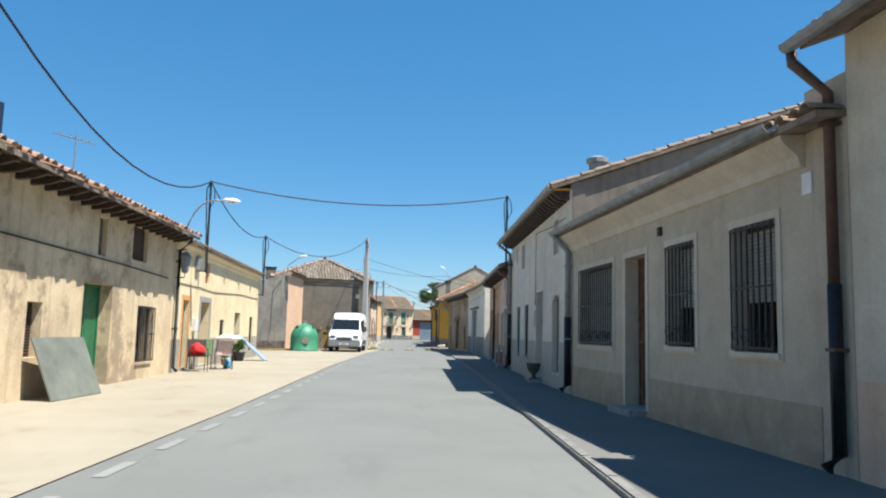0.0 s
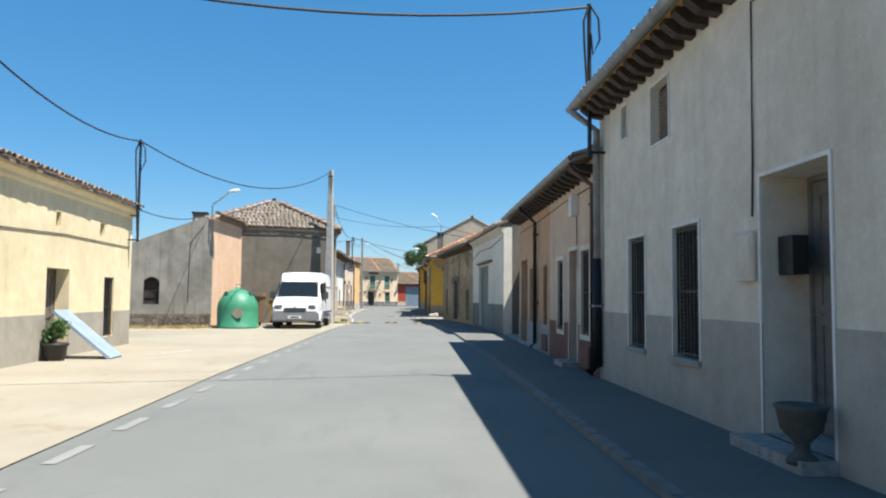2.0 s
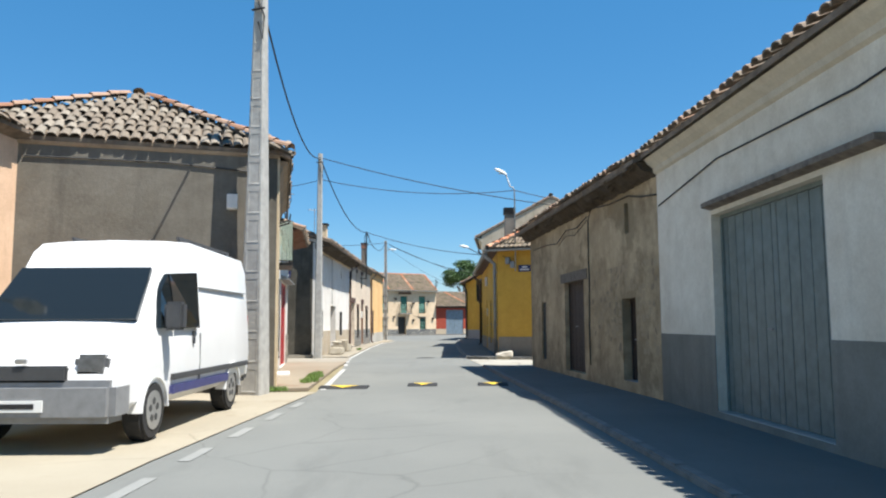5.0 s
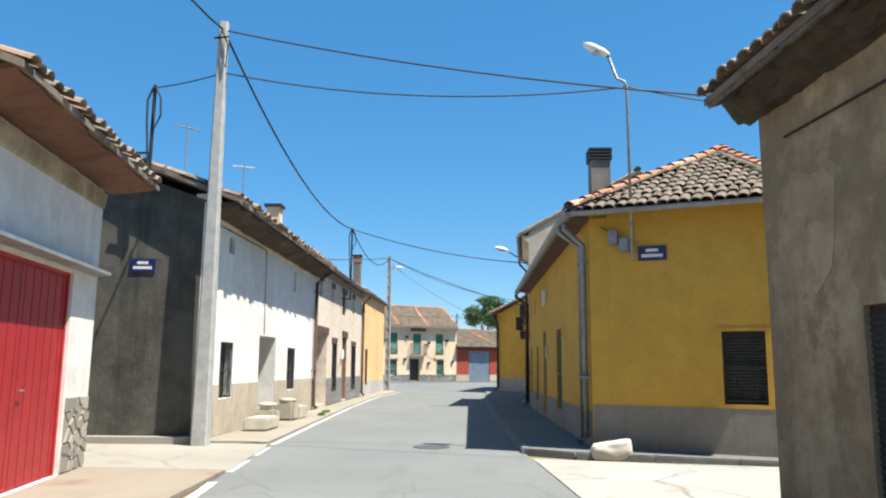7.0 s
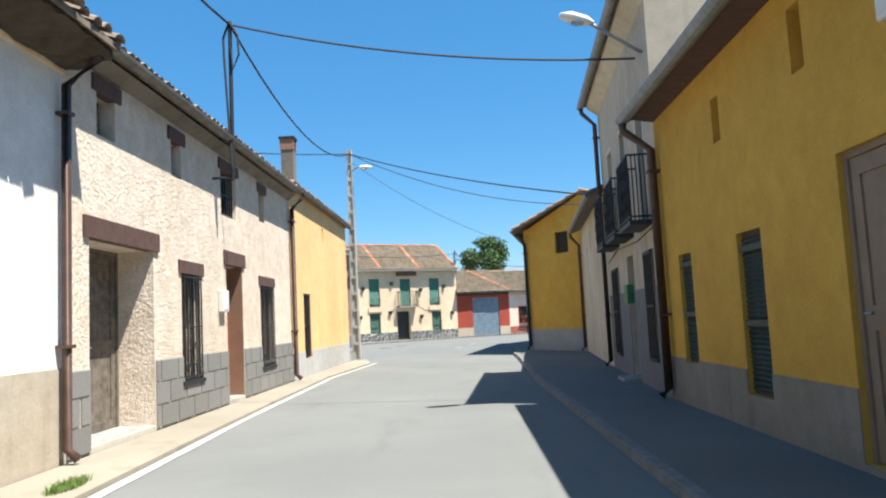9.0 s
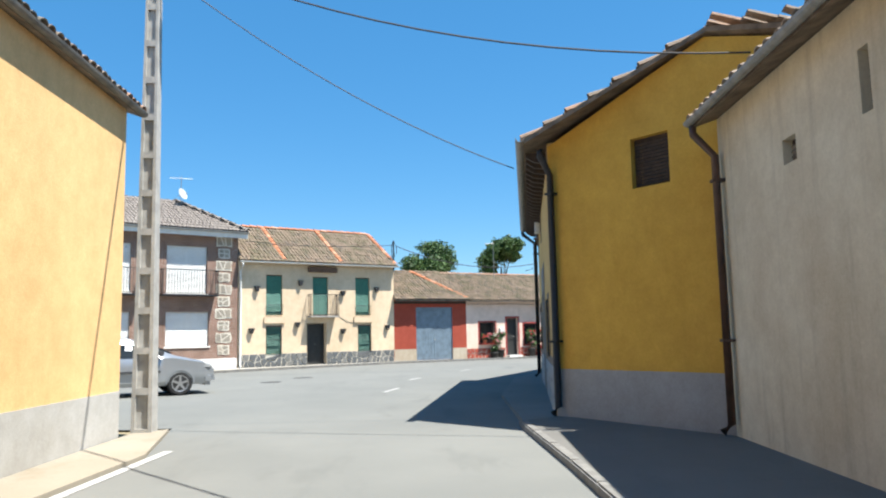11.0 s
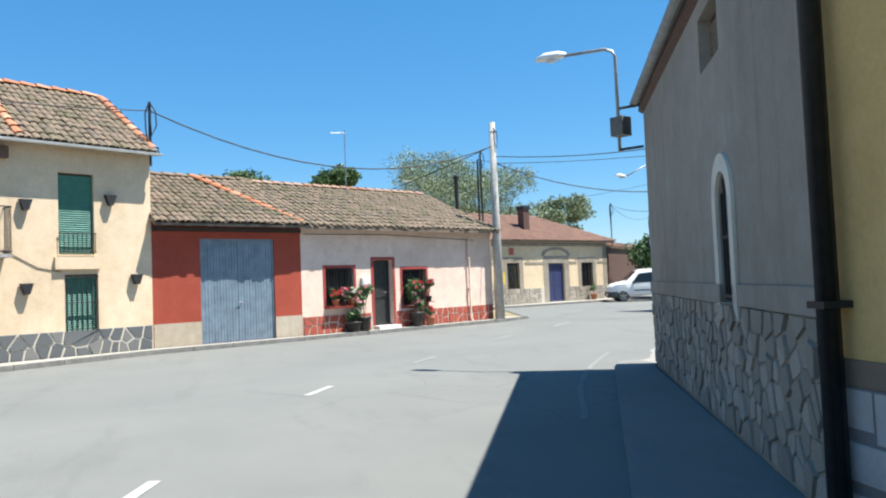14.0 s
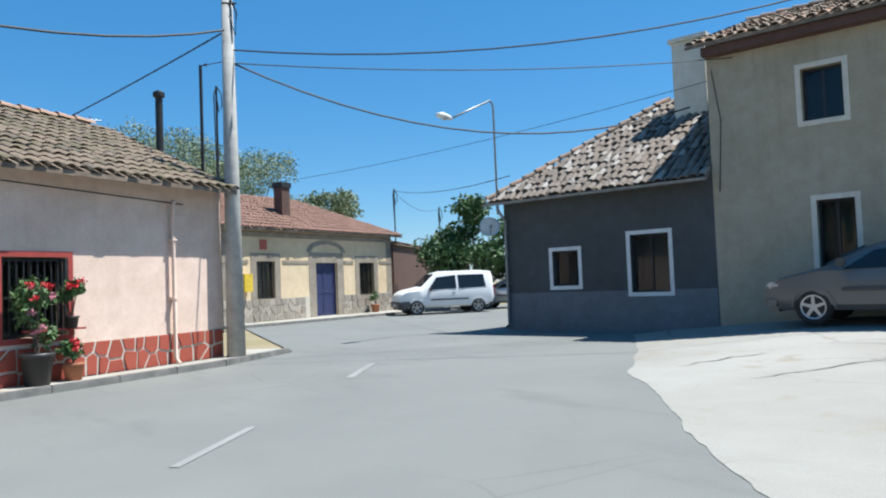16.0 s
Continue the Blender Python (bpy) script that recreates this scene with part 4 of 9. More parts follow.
DARK_RUBBLE = pieces_mat("dark_rubble_stone", (0.12, 0.10, 0.08), (0.17, 0.145, 0.115), (0.21, 0.175, 0.14), 0.95)
BLOCK = pieces_mat("grey_block", (0.22, 0.215, 0.20), (0.27, 0.26, 0.245), None, 0.85)
REDSTONE = pieces_mat("red_painted_slab", (0.42, 0.09, 0.055), (0.36, 0.075, 0.045), None, 0.8)
MORTAR = plaster("pale_mortar", (0.62, 0.58, 0.5), (0.5, 0.47, 0.4), 0.5)
CORB_Y = solid("ochre_board", (0.52, 0.30, 0.09), 0.8, 0, 0.15, 6)

PALE_JOINT = plaster("white_mortar", (0.70, 0.66, 0.57), (0.56, 0.52, 0.44), 0.6, grain=20, relief=0.5, scale=3.0)
OLD_BOARD = plaster("old_boards", (0.10, 0.08, 0.06), (0.05, 0.041, 0.03), 0.9, 0.0, (0.19, 0.155, 0.115), (0.62, 0.7), 14, 0.7, 3.0)
ADOBE_ST = pieces_mat("adobe_stone", (0.36, 0.285, 0.185), (0.42, 0.335, 0.22), (0.28, 0.22, 0.145), 0.95)
PATCHED = plaster("tan_patch", (0.53, 0.425, 0.28), (0.36, 0.28, 0.18), 0.95, 0.3, (0.34, 0.265, 0.17), (0.54, 0.62), 14, 0.6, 1.7)
MUD = plaster("clay_eaves", (0.40, 0.31, 0.22), (0.30, 0.22, 0.15), 0.8, 0.2, None, (0, 1), 14, 0.6, 2.0)


def cornice(f, mat, s0, s1, outline, label):
    bm = bmesh.new()
    profile_along(bm, f, outline, s0, s1)
    return part("cornice", bm, mat, f.root, label)


def rough_soffit(f, mat, s0, s1, out, z_in, z_out, top, label, seed=1, amp=0.05):
    """The lumpy underside of an old eave: clay bedding, lath ends and broken board."""
    ns, nv = max(4, int((s1 - s0) / 0.11)), 6
    off = Vector((seed * 3.7, 0, 0))
    bm = bmesh.new()
    low, high = [], []
    for i in range(ns + 1):
        s = s0 + (s1 - s0) * i / ns
        a, b = [], []
        edge = out + 0.07 * noise.noise(Vector((s * 1.3, 5.0, 0)) + off) + 0.05 * noise.noise(Vector((s * 5.0, 9.0, 0)) + off)
        for k in range(nv + 1):
            t = k / nv
            q = Vector((s * 2.2, t * 2.0, 0)) + off
            dz = amp * (noise.noise(q) + 0.7 * noise.noise(q * 3.1)) * (0.35 + t)
            step = 0.03 * (1 if int(s / 0.37 + noise.noise(q * 0.5) * 2) % 2 else 0) * (0.25 < t < 0.8)
            a.append(bm.verts.new(f.P(s, -edge * t, min(top - 0.015, z_in + (z_out - z_in) * t + dz - step))))
            b.append(bm.verts.new(f.P(s, -edge * t, top)))
        low.append(a), high.append(b)
    for i in range(ns):
        for k in range(nv):
            bm.faces.new((low[i][k], low[i + 1][k], low[i + 1][k + 1], low[i][k + 1]))
            bm.faces.new((high[i][k], high[i + 1][k], high[i + 1][k + 1], high[i][k + 1]))
        for k in (0, nv):
            bm.faces.new((low[i][k], low[i + 1][k], high[i + 1][k], high[i][k]))
    for i in (0, ns):
        for k in range(nv):
            bm.faces.new((low[i][k], low[i][k + 1], high[i][k + 1], high[i][k]))
    return part("eave_underside", bm, mat, f.root, label)


R, LFT = -1, 1  # which side of its line a house lies on


def house(name, p0, p1, d, label, cat="house"):
    r = thing(name, p0[0], p0[1], 0.0, label, cat, "houses along the street")
    return Facade(r, p0, p1, d)


# first house on the shaded side, ivory with a tan skirting
f = house("ivory_house", (3.5, -6.0), (2.724, 4.7), R, "ivory rendered house with a tan skirting and tiled eaves")
wall(f, W_B0, 0, f.L, 0, 4.1)
band(f, W_C2, 0, f.L - 0.02, 0, 0.95, label="tan painted skirting")
shell(f, W_B0, 7, 0, 4.1, 5.6)
gable(f, M["tile_old"], 4.12, 5.7, 7, 0.42, seed=3)
gutter(f, M["zinc"], 0, f.L + 0.15, -0.5, 4.12, 0.08)

# low beige house with barred windows
f = house("beige_house", (2.70, 4.96), (1.91, 13.87), R, "low beige rendered house with three barred windows and a door")
A_open = [(0.98, 1.94, 1.15, 2.63), (2.98, 3.87, 1.17, 2.63), (4.72, 5.62, 0.16, 2.62), (6.24, 8.2, 1.12, 2.62)]
wall(f, W_A, -0.25, f.L, 0, 3.3, A_open)
wall(f, W_A, -0.25, 0.4, 3.302, 3.85)
band(f, W_A2, 0.25, f.L - 0.1, 0, 0.66, [A_open[2]], label="rough stone-textured plinth")
GREY_BLIND = solid("grey_blind", (0.34, 0.34, 0.31), 0.6, 0, 0.1, 4)
for k, o in enumerate(A_open):
    if k != 2:
        window(f, *o, recess=0.2, scrolls=True, blind=GREY_BLIND, louvre=0.97 if k == 3 else 0.6, sill=W_B0, trim=W_B0, trim_w=0.09, bar_v=-0.05, gap=0.125)
door(f, *A_open[2], M["wood"], 0.24, trim=W_B0, trim_w=0.1, step=M["grey_stone"], label="brown panelled wooden front door")
shell(f, W_A, 6, 0, 3.3)
bm = bmesh.new()
profile_along(bm, f, [(0.0, 3.06), (-0.05, 3.08), (-0.08, 3.18), (-0.25, 3.33), (-0.28, 3.43), (0.0, 3.43)], 0.42, f.L)
part("cornice", bm, W_B0, f.root, "moulded plaster cornice")
gable(f, M["tile_old"], 3.46, 3.72, 6, 0.31, s0=-0.25, seed=4)
gutter(f, M["zinc"], 0.4, f.L + 0.1, -0.38, 3.5, 0.095)
downpipe(f, M["gutter_brown"], -0.12, 4.05, -0.45, 0.14, 0.055, M["iron"], 1.75)
downpipe(f, M["zinc"], f.L - 0.1, 3.45, -0.37, 0.14, 0.062, M["iron"], 1.6)
bm = bmesh.new()
box(bm, f, 0.3, 0.46, -0.02, -0.002, 2.78, 3.0)
part("wall_plate", bm, M["white"], f.root, "small white ceramic plate with a dark mark")
bm = bmesh.new()
box(bm, f, 4.05, 4.15, -0.05, -0.002, 2.82, 2.95)
part("bell_box", bm, M["wood_dark"], f.root)

# tall white house with corbelled eaves
f = house("white_house", (1.91, 13.87), (1.83, 24.0), R, "two-storey white house with a grey skirting and corbelled eaves")
B_open = [(1.24, 2.1, 0.42, 2.24), (3.5, 4.6, 0.16, 2.44), (6.02, 6.8, 0.67, 2.18), (7.84, 8.55, 0.67, 2.18), (1.4, 2.02, 3.2, 4.03), (6.9, 7.55, 3.32, 4.08), (8.58, 8.86, 3.68, 4.15)]
wall(f, W_B, 0, f.L, 0, 4.45, B_open)
band(f, plaster("skirting_grey_green", (0.46, 0.45, 0.40), (0.37, 0.36, 0.32), 0.7), 0.02, f.L - 0.02, 0, 1.13, B_open[:4], label="grey painted skirting")
DARK_BOARD = solid("dark_grey_boards", (0.045, 0.045, 0.038), 0.7, 0.0, 0.2, 8)
window(f, *B_open[0], "plain", 0.12, blind=DARK_BOARD, louvre=0.98, trim=W_B, trim_w=0.04, label="dark shuttered doorway with a low arch")
door(f, *B_open[1], M["kerb"], 0.45, leaves=1, trim=M["white"], trim_w=0.035, step=M["grey_stone"], label="grey wooden door set deep in the wall")
for o in B_open[2:4]:
    window(f, *o, "bars", 0.12, blind=M["wood_dark"], louvre=0.95, trim=M["white"], trim_w=0.035, sill=W_Bs)
for o in B_open[4:]:
    window(f, *o, "plain", 0.12, blind=M["wood_grey"], louvre=0.98, trim=M["white"], trim_w=0.03)
bm = bmesh.new()
arc = [(1.24, 2.24)] + [(1.24 + 0.86 * k / 8, 2.10 + 0.14 * math.sin(math.pi * k / 8)) for k in range(9)] + [(2.1, 2.24)]
prism(bm, f, arc, 0.001, 0.2)
part("arch", bm, W_B, f.root)
shell(f, W_Bg, 11, 0, 4.45)
bm = bmesh.new()
box(bm, f, -0.02, -0.002, 0.03, 0.31, 3.2, 4.62)
part("gable_edge", bm, W_Bg, f.root)
gable(f, M["tile_old"], 4.5, 6.6, 11, 0.42, s0=-0.1, seed=5)
corbels(f, M["wood_dark"], 0.05, f.L - 0.05, -0.36, 4.24, 4.44, 0.34, 0.15)
bm = bmesh.new()
box(bm, f, 0.0, f.L, -0.37, 0.0, 4.441, 4.47)
part("eave_board", bm, CORB_Y, f.root, "ochre boarding over the rafter ends")
gutter(f, M["zinc"], -0.1, f.L + 0.1, -0.47, 4.48, 0.08)
downpipe(f, M["zinc"], f.L - 0.15, 4.45, -0.47, 0.14, 0.06, M["iron"], 1.9)
meter_box(f, 4.86, 1.5, 0.34, 0.46, -0.05, W_B)
bm = bmesh.new()
box(bm, f, 4.33, 4.58, 0.14, 0.28, 1.56, 1.9)
part("letter_box", bm, M["iron"], f.root, "black box hung in the doorway")
wall_cable(f, [(0.5, 3.9), (2.5, 3.95), (4.7, 4.1), (4.72, 2.6), (4.75, 2.1)], 0.012)

# salmon house with a long eave
f = house("salmon_house", (1.83, 24.0), (1.92, 33.6), R, "low salmon rendered house with brown skirting and rafter ends")
C_open = [(0.73, 1.39, 0.69, 2.2), (1.72, 2.44, 0.16, 2.25), (3.05, 3.66, 0.69, 2.12), (4.97, 5.39, 0.72, 2.1), (6.35, 6.75, 0.72, 2.1), (7.06, 7.48, 0.72, 2.1), (8.0, 9.2, 0.15, 2.38)]
wall(f, W_C2, 0, 4.6, 0, 3.6, C_open)
wall(f, W_C, 4.6, f.L, 0, 3.6, C_open, label="darker salmon end of the wall")
band(f, W_Cs, 0.02, 4.58, 0, 0.86, C_open, label="brown painted skirting")
band(f, W_Bs, 4.62, f.L - 0.02, 0, 0.8, C_open, label="grey-blue painted skirting")
for k in (0, 2):
    window(f, *C_open[k], "bars", 0.12, blind=M["wood_dark"], louvre=0.95, trim=W_B, trim_w=0.09)
for k in (3, 4, 5):
    window(f, *C_open[k], "bars", 0.12, blind=M["wood_dark"], louvre=0.95, trim=W_C, trim_w=0.05)
door(f, *C_open[1], solid("grey_brown_door", (0.10, 0.085, 0.07), 0.6, 0, 0.2, 7), 0.15, trim=W_B, trim_w=0.08, step=M["grey_stone"], label="dark grey-brown front door in a pale surround")
door(f, *C_open[6], M["wood_dark"], 0.2, planks=0.14, leaves=2, label="dark brown garage doors")
shell(f, W_C, 7, 0, 3.6, 5.0)
gable(f, M["tile_old"], 3.66, 5.2, 7, 0.4, seed=6)
corbels(f, M["wood_dark"], 0.05, f.L - 0.05, -0.36, 3.43, 3.59, 0.42, 0.13)
gutter(f, M["zinc"], -0.02, f.L + 0.1, -0.47, 3.66, 0.075)
downpipe(f, M["gutter_brown"], 0.12, 3.58, -0.45, 0.14, 0.05)
downpipe(f, M["iron"], 6.2, 3.58, -0.45, 0.14, 0.045)
meter_box(f, 1.73, 2.87, 0.24, 0.4, -0.14)
wall_cable(f, [(1.73, 2.87), (1.7, 2.2), (1.66, 1.9)])
wall_cable(f, [(0.1, 3.25), (3.0, 3.28), (6.0, 3.22), (9.4, 3.2)])
for a0, a1 in ((0.66, 1.48), (4.85, 5.5)):
    bm = bmesh.new()
    box(bm, f, a0, a1, -0.05, -0.013, 0.12, 0.5)
    part("wall_patch", bm, W_Cs, f.root, "brown painted patch at the wall foot")

# dark red gate set back between two houses
f = house("yard_gate_wall", (1.94, 33.62), (2.05, 38.28), R, "low yard wall with a dark red metal gate between two houses", "wall")
yard = Facade(f.root, (2.59, 33.62), (2.7, 38.28), R)
GATE_RED = solid("dark_red_metal", (0.15, 0.04, 0.03), 0.6, 0.1, 0.2, 5)
wall(yard, W_C, 0, yard.L, 0, 2.4, [(1.1, 4.45, 0.06, 2.2)], 0.0, 0.2)
door(yard, 1.1, 4.45, 0.06, 2.2, GATE_RED, 0.08, planks=0.14, leaves=2, handle=False, label="dark red ribbed metal yard gate")
bm = bmesh.new()
box(bm, yard, 0.0, yard.L, -0.03, 0.23, 2.401, 2.46)
part("coping", bm, W_B0, f.root, "pale coping along the yard wall")

# white house with a big metal door
f = house("white_garage_house", (2.05, 38.3), (1.67, 46.7), R, "white rendered building with a grey skirting and metal door")
W_open = [(3.62, 6.3, 0.14, 2.66)]
wall(f, W_W, 0, f.L, 0, 3.85, W_open)
band(f, plaster("skirting_dark_grey", (0.25, 0.25, 0.225), (0.17, 0.17, 0.15), 0.8, 0.3), 0.02, f.L - 0.02, 0, 1.1, W_open)
METAL_GREEN = solid("green_grey_metal", (0.17, 0.21, 0.20), 0.55, 0.1, 0.15, 6)
door(f, *W_open[0], METAL_GREEN, 0.14, planks=0.12, leaves=2, label="green-grey ribbed metal double door")
bm = bmesh.new()
profile_along(bm, f, [(0.0, 2.72), (-0.13, 2.75), (-0.13, 2.81), (0.0, 2.81)], 2.6, 6.3)
part("door_canopy", bm, M["wood_grey"], f.root, "narrow ledge over the metal door")
# Dark cement on the end walls puts their shade into the colour.
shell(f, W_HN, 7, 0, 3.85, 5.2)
gable(f, M["tile_old"], 3.93, 5.5, 7, 0.27, seed=7)
cornice(f, W_B0, 0.0, f.L, [(0.0, 3.62), (-0.05, 3.65), (-0.06, 3.72), (-0.15, 3.79), (-0.2, 3.86), (0.0, 3.86)], "cream moulded cornice under the tiles")
wall_cable(f, [(0.2, 3.5), (3, 3.3), (6, 3.35), (8.3, 3.1)], 0.014)

# old adobe and stone house on the corner of the lane
f = house("adobe_house", (1.67, 46.7), (0.72, 56.3), R, "old adobe and rubble house with weathered plank doors")
D_open = [(1.12, 1.84, 0.24, 1.7), (1.36, 1.58, 2.85, 3.4), (4.3, 5.92, 0.18, 2.2), (7.85, 8.35, 0.33, 1.82)]
wall(f, W_D, 0, f.L, 0, 3.8, D_open)
door(f, *D_open[0], M["wood_dark"], 0.18, planks=0.12, leaves=2, label="narrow dark plank door")
window(f, *D_open[1], "plain", 0.15, blind=M["wood_grey"], louvre=0.98)
door(f, *D_open[2], M["wood_dark"], 0.12, planks=0.14, leaves=2, label="old dark plank doors under a wooden lintel")
window(f, *D_open[3], "plain", 0.05, blind=DARK_BOARD, louvre=0.98)
bm = bmesh.new()
box(bm, f, 4.0, 6.2, -0.02, 0.2, 2.201, 2.42)
part("lintel", bm, M["wood_grey"], f.root, "weathered grey timber lintel")
shell(f, W_D, 7, 0, 3.8, 5.0)
gable(f, M["tile_old"], 3.86, 5.3, 7, 0.4, seed=8, rough=2.0, s1=f.L + 0.22, pitch=0.165)
rough_soffit(f, OLD_BOARD, 0.0, f.L + 0.16, 0.34, 3.6, 3.77, 3.825, "rotten dark boarding and clay under the eaves", 2, 0.1)
cornice(f, M["wood_grey"], 0.3, f.L + 0.18, [(-0.35, 3.76), (-0.385, 3.76), (-0.385, 3.815), (-0.35, 3.815)], "pale lath along the eaves")
stone_base(f, ADOBE_ST, 0.1, 3.7, 0.75, 2.3, 300, 71, 0.0, 0.035, D_open, "rubble_stone", 0.007)
rnd = random.Random(17)
for c_s, c_z, r_s, r_z, n_ in ((5.5, 2.95, 1.3, 0.42, 22), (2.6, 2.85, 0.95, 0.4, 20), (7.1, 2.3, 0.7, 0.55, 18), (6.9, 1.2, 0.5, 0.6, 16), (9.0, 2.4, 0.42, 0.6, 14)):
    ring = []
    for k in range(n_):
        e = 2 * math.pi * k / n_
        g_ = rnd.uniform(0.62, 1.15)
        ring.append((c_s + r_s * g_ * math.copysign(abs(math.cos(e)) ** 0.7, math.cos(e)), c_z + r_z * g_ * math.copysign(abs(math.sin(e)) ** 0.7, math.sin(e))))
    bm = bmesh.new()
    prism(bm, f, ring, -0.005, -0.001)
    part("plaster_patch", bm, PATCHED, f.root, "smooth tan plaster patch on the adobe")
wall_cable(f, [(0.0, 3.3), (0.7, 3.38), (1.3, 3.5), (2.4, 3.52), (3.6, 3.62), (3.8, 3.4), (3.84, 2.6), (3.8, 2.2), (3.87, 1.2), (3.86, 0.4)], 0.016)
wall_cable(f, [(3.9, 3.5), (4.7, 3.36), (5.6, 3.42), (6.5, 3.2), (7.6, 3.28), (9.2, 3.3)], 0.014)
wall_cable(f, [(3.9, 3.42), (4.9, 3.22), (5.7, 3.3), (6.4, 3.12)], 0.01)
f2 = Facade(f.root, (0.72, 56.3), (7.8, 55.0), 1)
f2.n = -f2.n
bm = bmesh.new()
box(bm, f2, 0.31, 7.0, 0.002, 0.25, 0, 3.78)
part("side_wall", bm, W_D, f.root)

# yellow corner house
f = house("ochre_house", (0.17, 62.4), (0.2, 75.5), R, "bright ochre corner house with cement skirting and hip roof")
Y_open = [(4.15, 5.1, 0.45, 2.25), (7.4, 8.27, 0.14, 2.35), (9.75, 10.36, 0.42, 2.0), (11.88, 12.4, 0.62, 1.96), (10.55, 10.78, 3.02, 3.5), (8.6, 8.83, 3.13, 3.67)]
wall(f, W_Y, 0, f.L, 0, 4.07, Y_open)
band(f, W_Ys, 0.02, f.L - 0.02, 0, 0.66, Y_open, label="grey cement skirting")
DARK_GREEN = solid("dark_green_slats", (0.018, 0.034, 0.024), 0.6, 0.0, 0.15, 6)
for k in (0, 2, 3):
    window(f, *Y_open[k], "plain", 0.06, blind=DARK_GREEN, louvre=0.97, label="dark green slatted shutter closed over the window")
    a0, a1, c0, c1 = Y_open[k]
    for zz in (c0 + (c1 - c0) * 0.42, c0 + (c1 - c0) * 0.88):
        bm = bmesh.new()
        box(bm, f, a0 + 0.012, a1 - 0.012, 0.012, 0.036, zz, zz + 0.06)
        part("shutter_rail", bm, DARK_GREEN, f.root)
door(f, *Y_open[1], solid("taupe_door", (0.26, 0.19, 0.13), 0.75, 0.0, 0.12, 5), 0.07, label="taupe wooden front door")
for k in (4, 5):
    window(f, *Y_open[k], "plain", 0.12, blind=W_Y, louvre=0.98)
meter_box(f, 7.1, 1.6, 0.26, 0.36, -0.04, W_H2)
meter_box(f, 7.3, 3.0, 0.24, 0.42, -0.1)
g = Facade(f.root, (0.17, 62.4), (8.2, 59.09), 1)
YF_open = [(2.05, 2.68, 0.84, 1.96)]
wall(g, W_Y, 0.304, 3.2, 0, 4.05, YF_open)
wall(g, W_Y, 0.0, 0.302, 0, 3.9, v0=0.004, v1=0.2)
band(g, W_Ys, 0.02, 3.2, 0, 0.78, label="patched grey cement skirting")
window(g, *YF_open[0], "bars", 0.14, blind=DARK_BOARD, louvre=0.97, trim=W_Y, trim_w=0.06)
bm = bmesh.new()
box(bm, f, 2.25, f.L, 6.7, 7.0, 0, 3.9)
box(bm, f, f.L - 0.3, f.L, 0.3, 6.7, 0, 3.9)
part("back_wall", bm, W_Y, f.root)
slope(f, M["tile_moss"], -0.4, f.L + 0.05, (-0.34, 3.98), (3.2, 5.8), hip0=2.9, seed=9)
slope(g, M["tile_moss"], -0.35, 3.6, (-0.4, 3.96), (3.5, 5.8), hip0=2.25, hip1=1.7, seed=10, pitch=0.165)
ridge_row(g, M["tile_red"], (3.55, -0.38, 3.98), (1.9, 3.5, 5.86))
k_ = Facade(f.root, (3.13, 61.18), (7.2, 64.6), 1)
wall(k_, W_Y, 0.004, k_.L, 0, 4.05)
slope(k_, M["tile_moss"], -0.3, 5.6, (-0.4, 3.96), (2.77, 5.8), hip0=2.8, hip1=3.05, seed=12, eave_rows=False)
slope(f, M["tile_moss"], 2.5, f.L + 0.05, (6.9, 3.96), (3.2, 5.8), seed=11, eave_rows=False)
ridge_row(f, M["tile_red"], (-0.38, -0.38, 3.98), (2.5, 3.2, 5.85))
ridge_row(f, M["tile_red"], (2.5, 3.2, 5.84), (f.L, 3.2, 5.84))
bm = bmesh.new()
profile_along(bm, f, [(0.0, 3.885), (-0.29, 3.93), (-0.29, 3.955), (0.0, 3.955)], 0.0, f.L)
part("eave_soffit", bm, BROWN, f.root, "dark brown sloping soffit")
gutter(f, M["zinc"], -0.42, f.L + 0.1, -0.41, 3.96, 0.09)
gutter(g, M["zinc"], -0.4, 3.55, -0.46, 3.94, 0.07)
downpipe(f, M["zinc"], 0.5, 3.85, -0.45, 0.14, 0.045)
downpipe(f, M["zinc"], 0.16, 3.85, -0.4, 0.14, 0.05)
downpipe(f, M["gutter_brown"], f.L - 0.12, 3.85, -0.45, 0.14, 0.06)
bm = bmesh.new()
box(bm, f, 2.65, 3.05, 0.5, 0.9, 4.2, 5.7)
ch = part("chimney", bm, W_Bg, f.root, "grey cement chimney stack")
for k in range(4):
    bm = bmesh.new()
    box(bm, f, 2.61, 3.09, 0.46, 0.94, 5.71 + k * 0.07, 5.745 + k * 0.07)
    part("cowl_slab", bm, M["iron"], ch)
for s_at, z_at in ((0.6, 3.28), (0.42, 3.42)):
    bm = bmesh.new()
    box(bm, g, s_at - 0.075, s_at + 0.075, -0.12, -0.002, z_at, z_at + 0.24)
    part("junction_box", bm, M["steel"], f.root, "grey electrical junction box")
wall_cable(g, [(0.2, 3.75), (0.42, 3.6), (0.6, 3.5)])

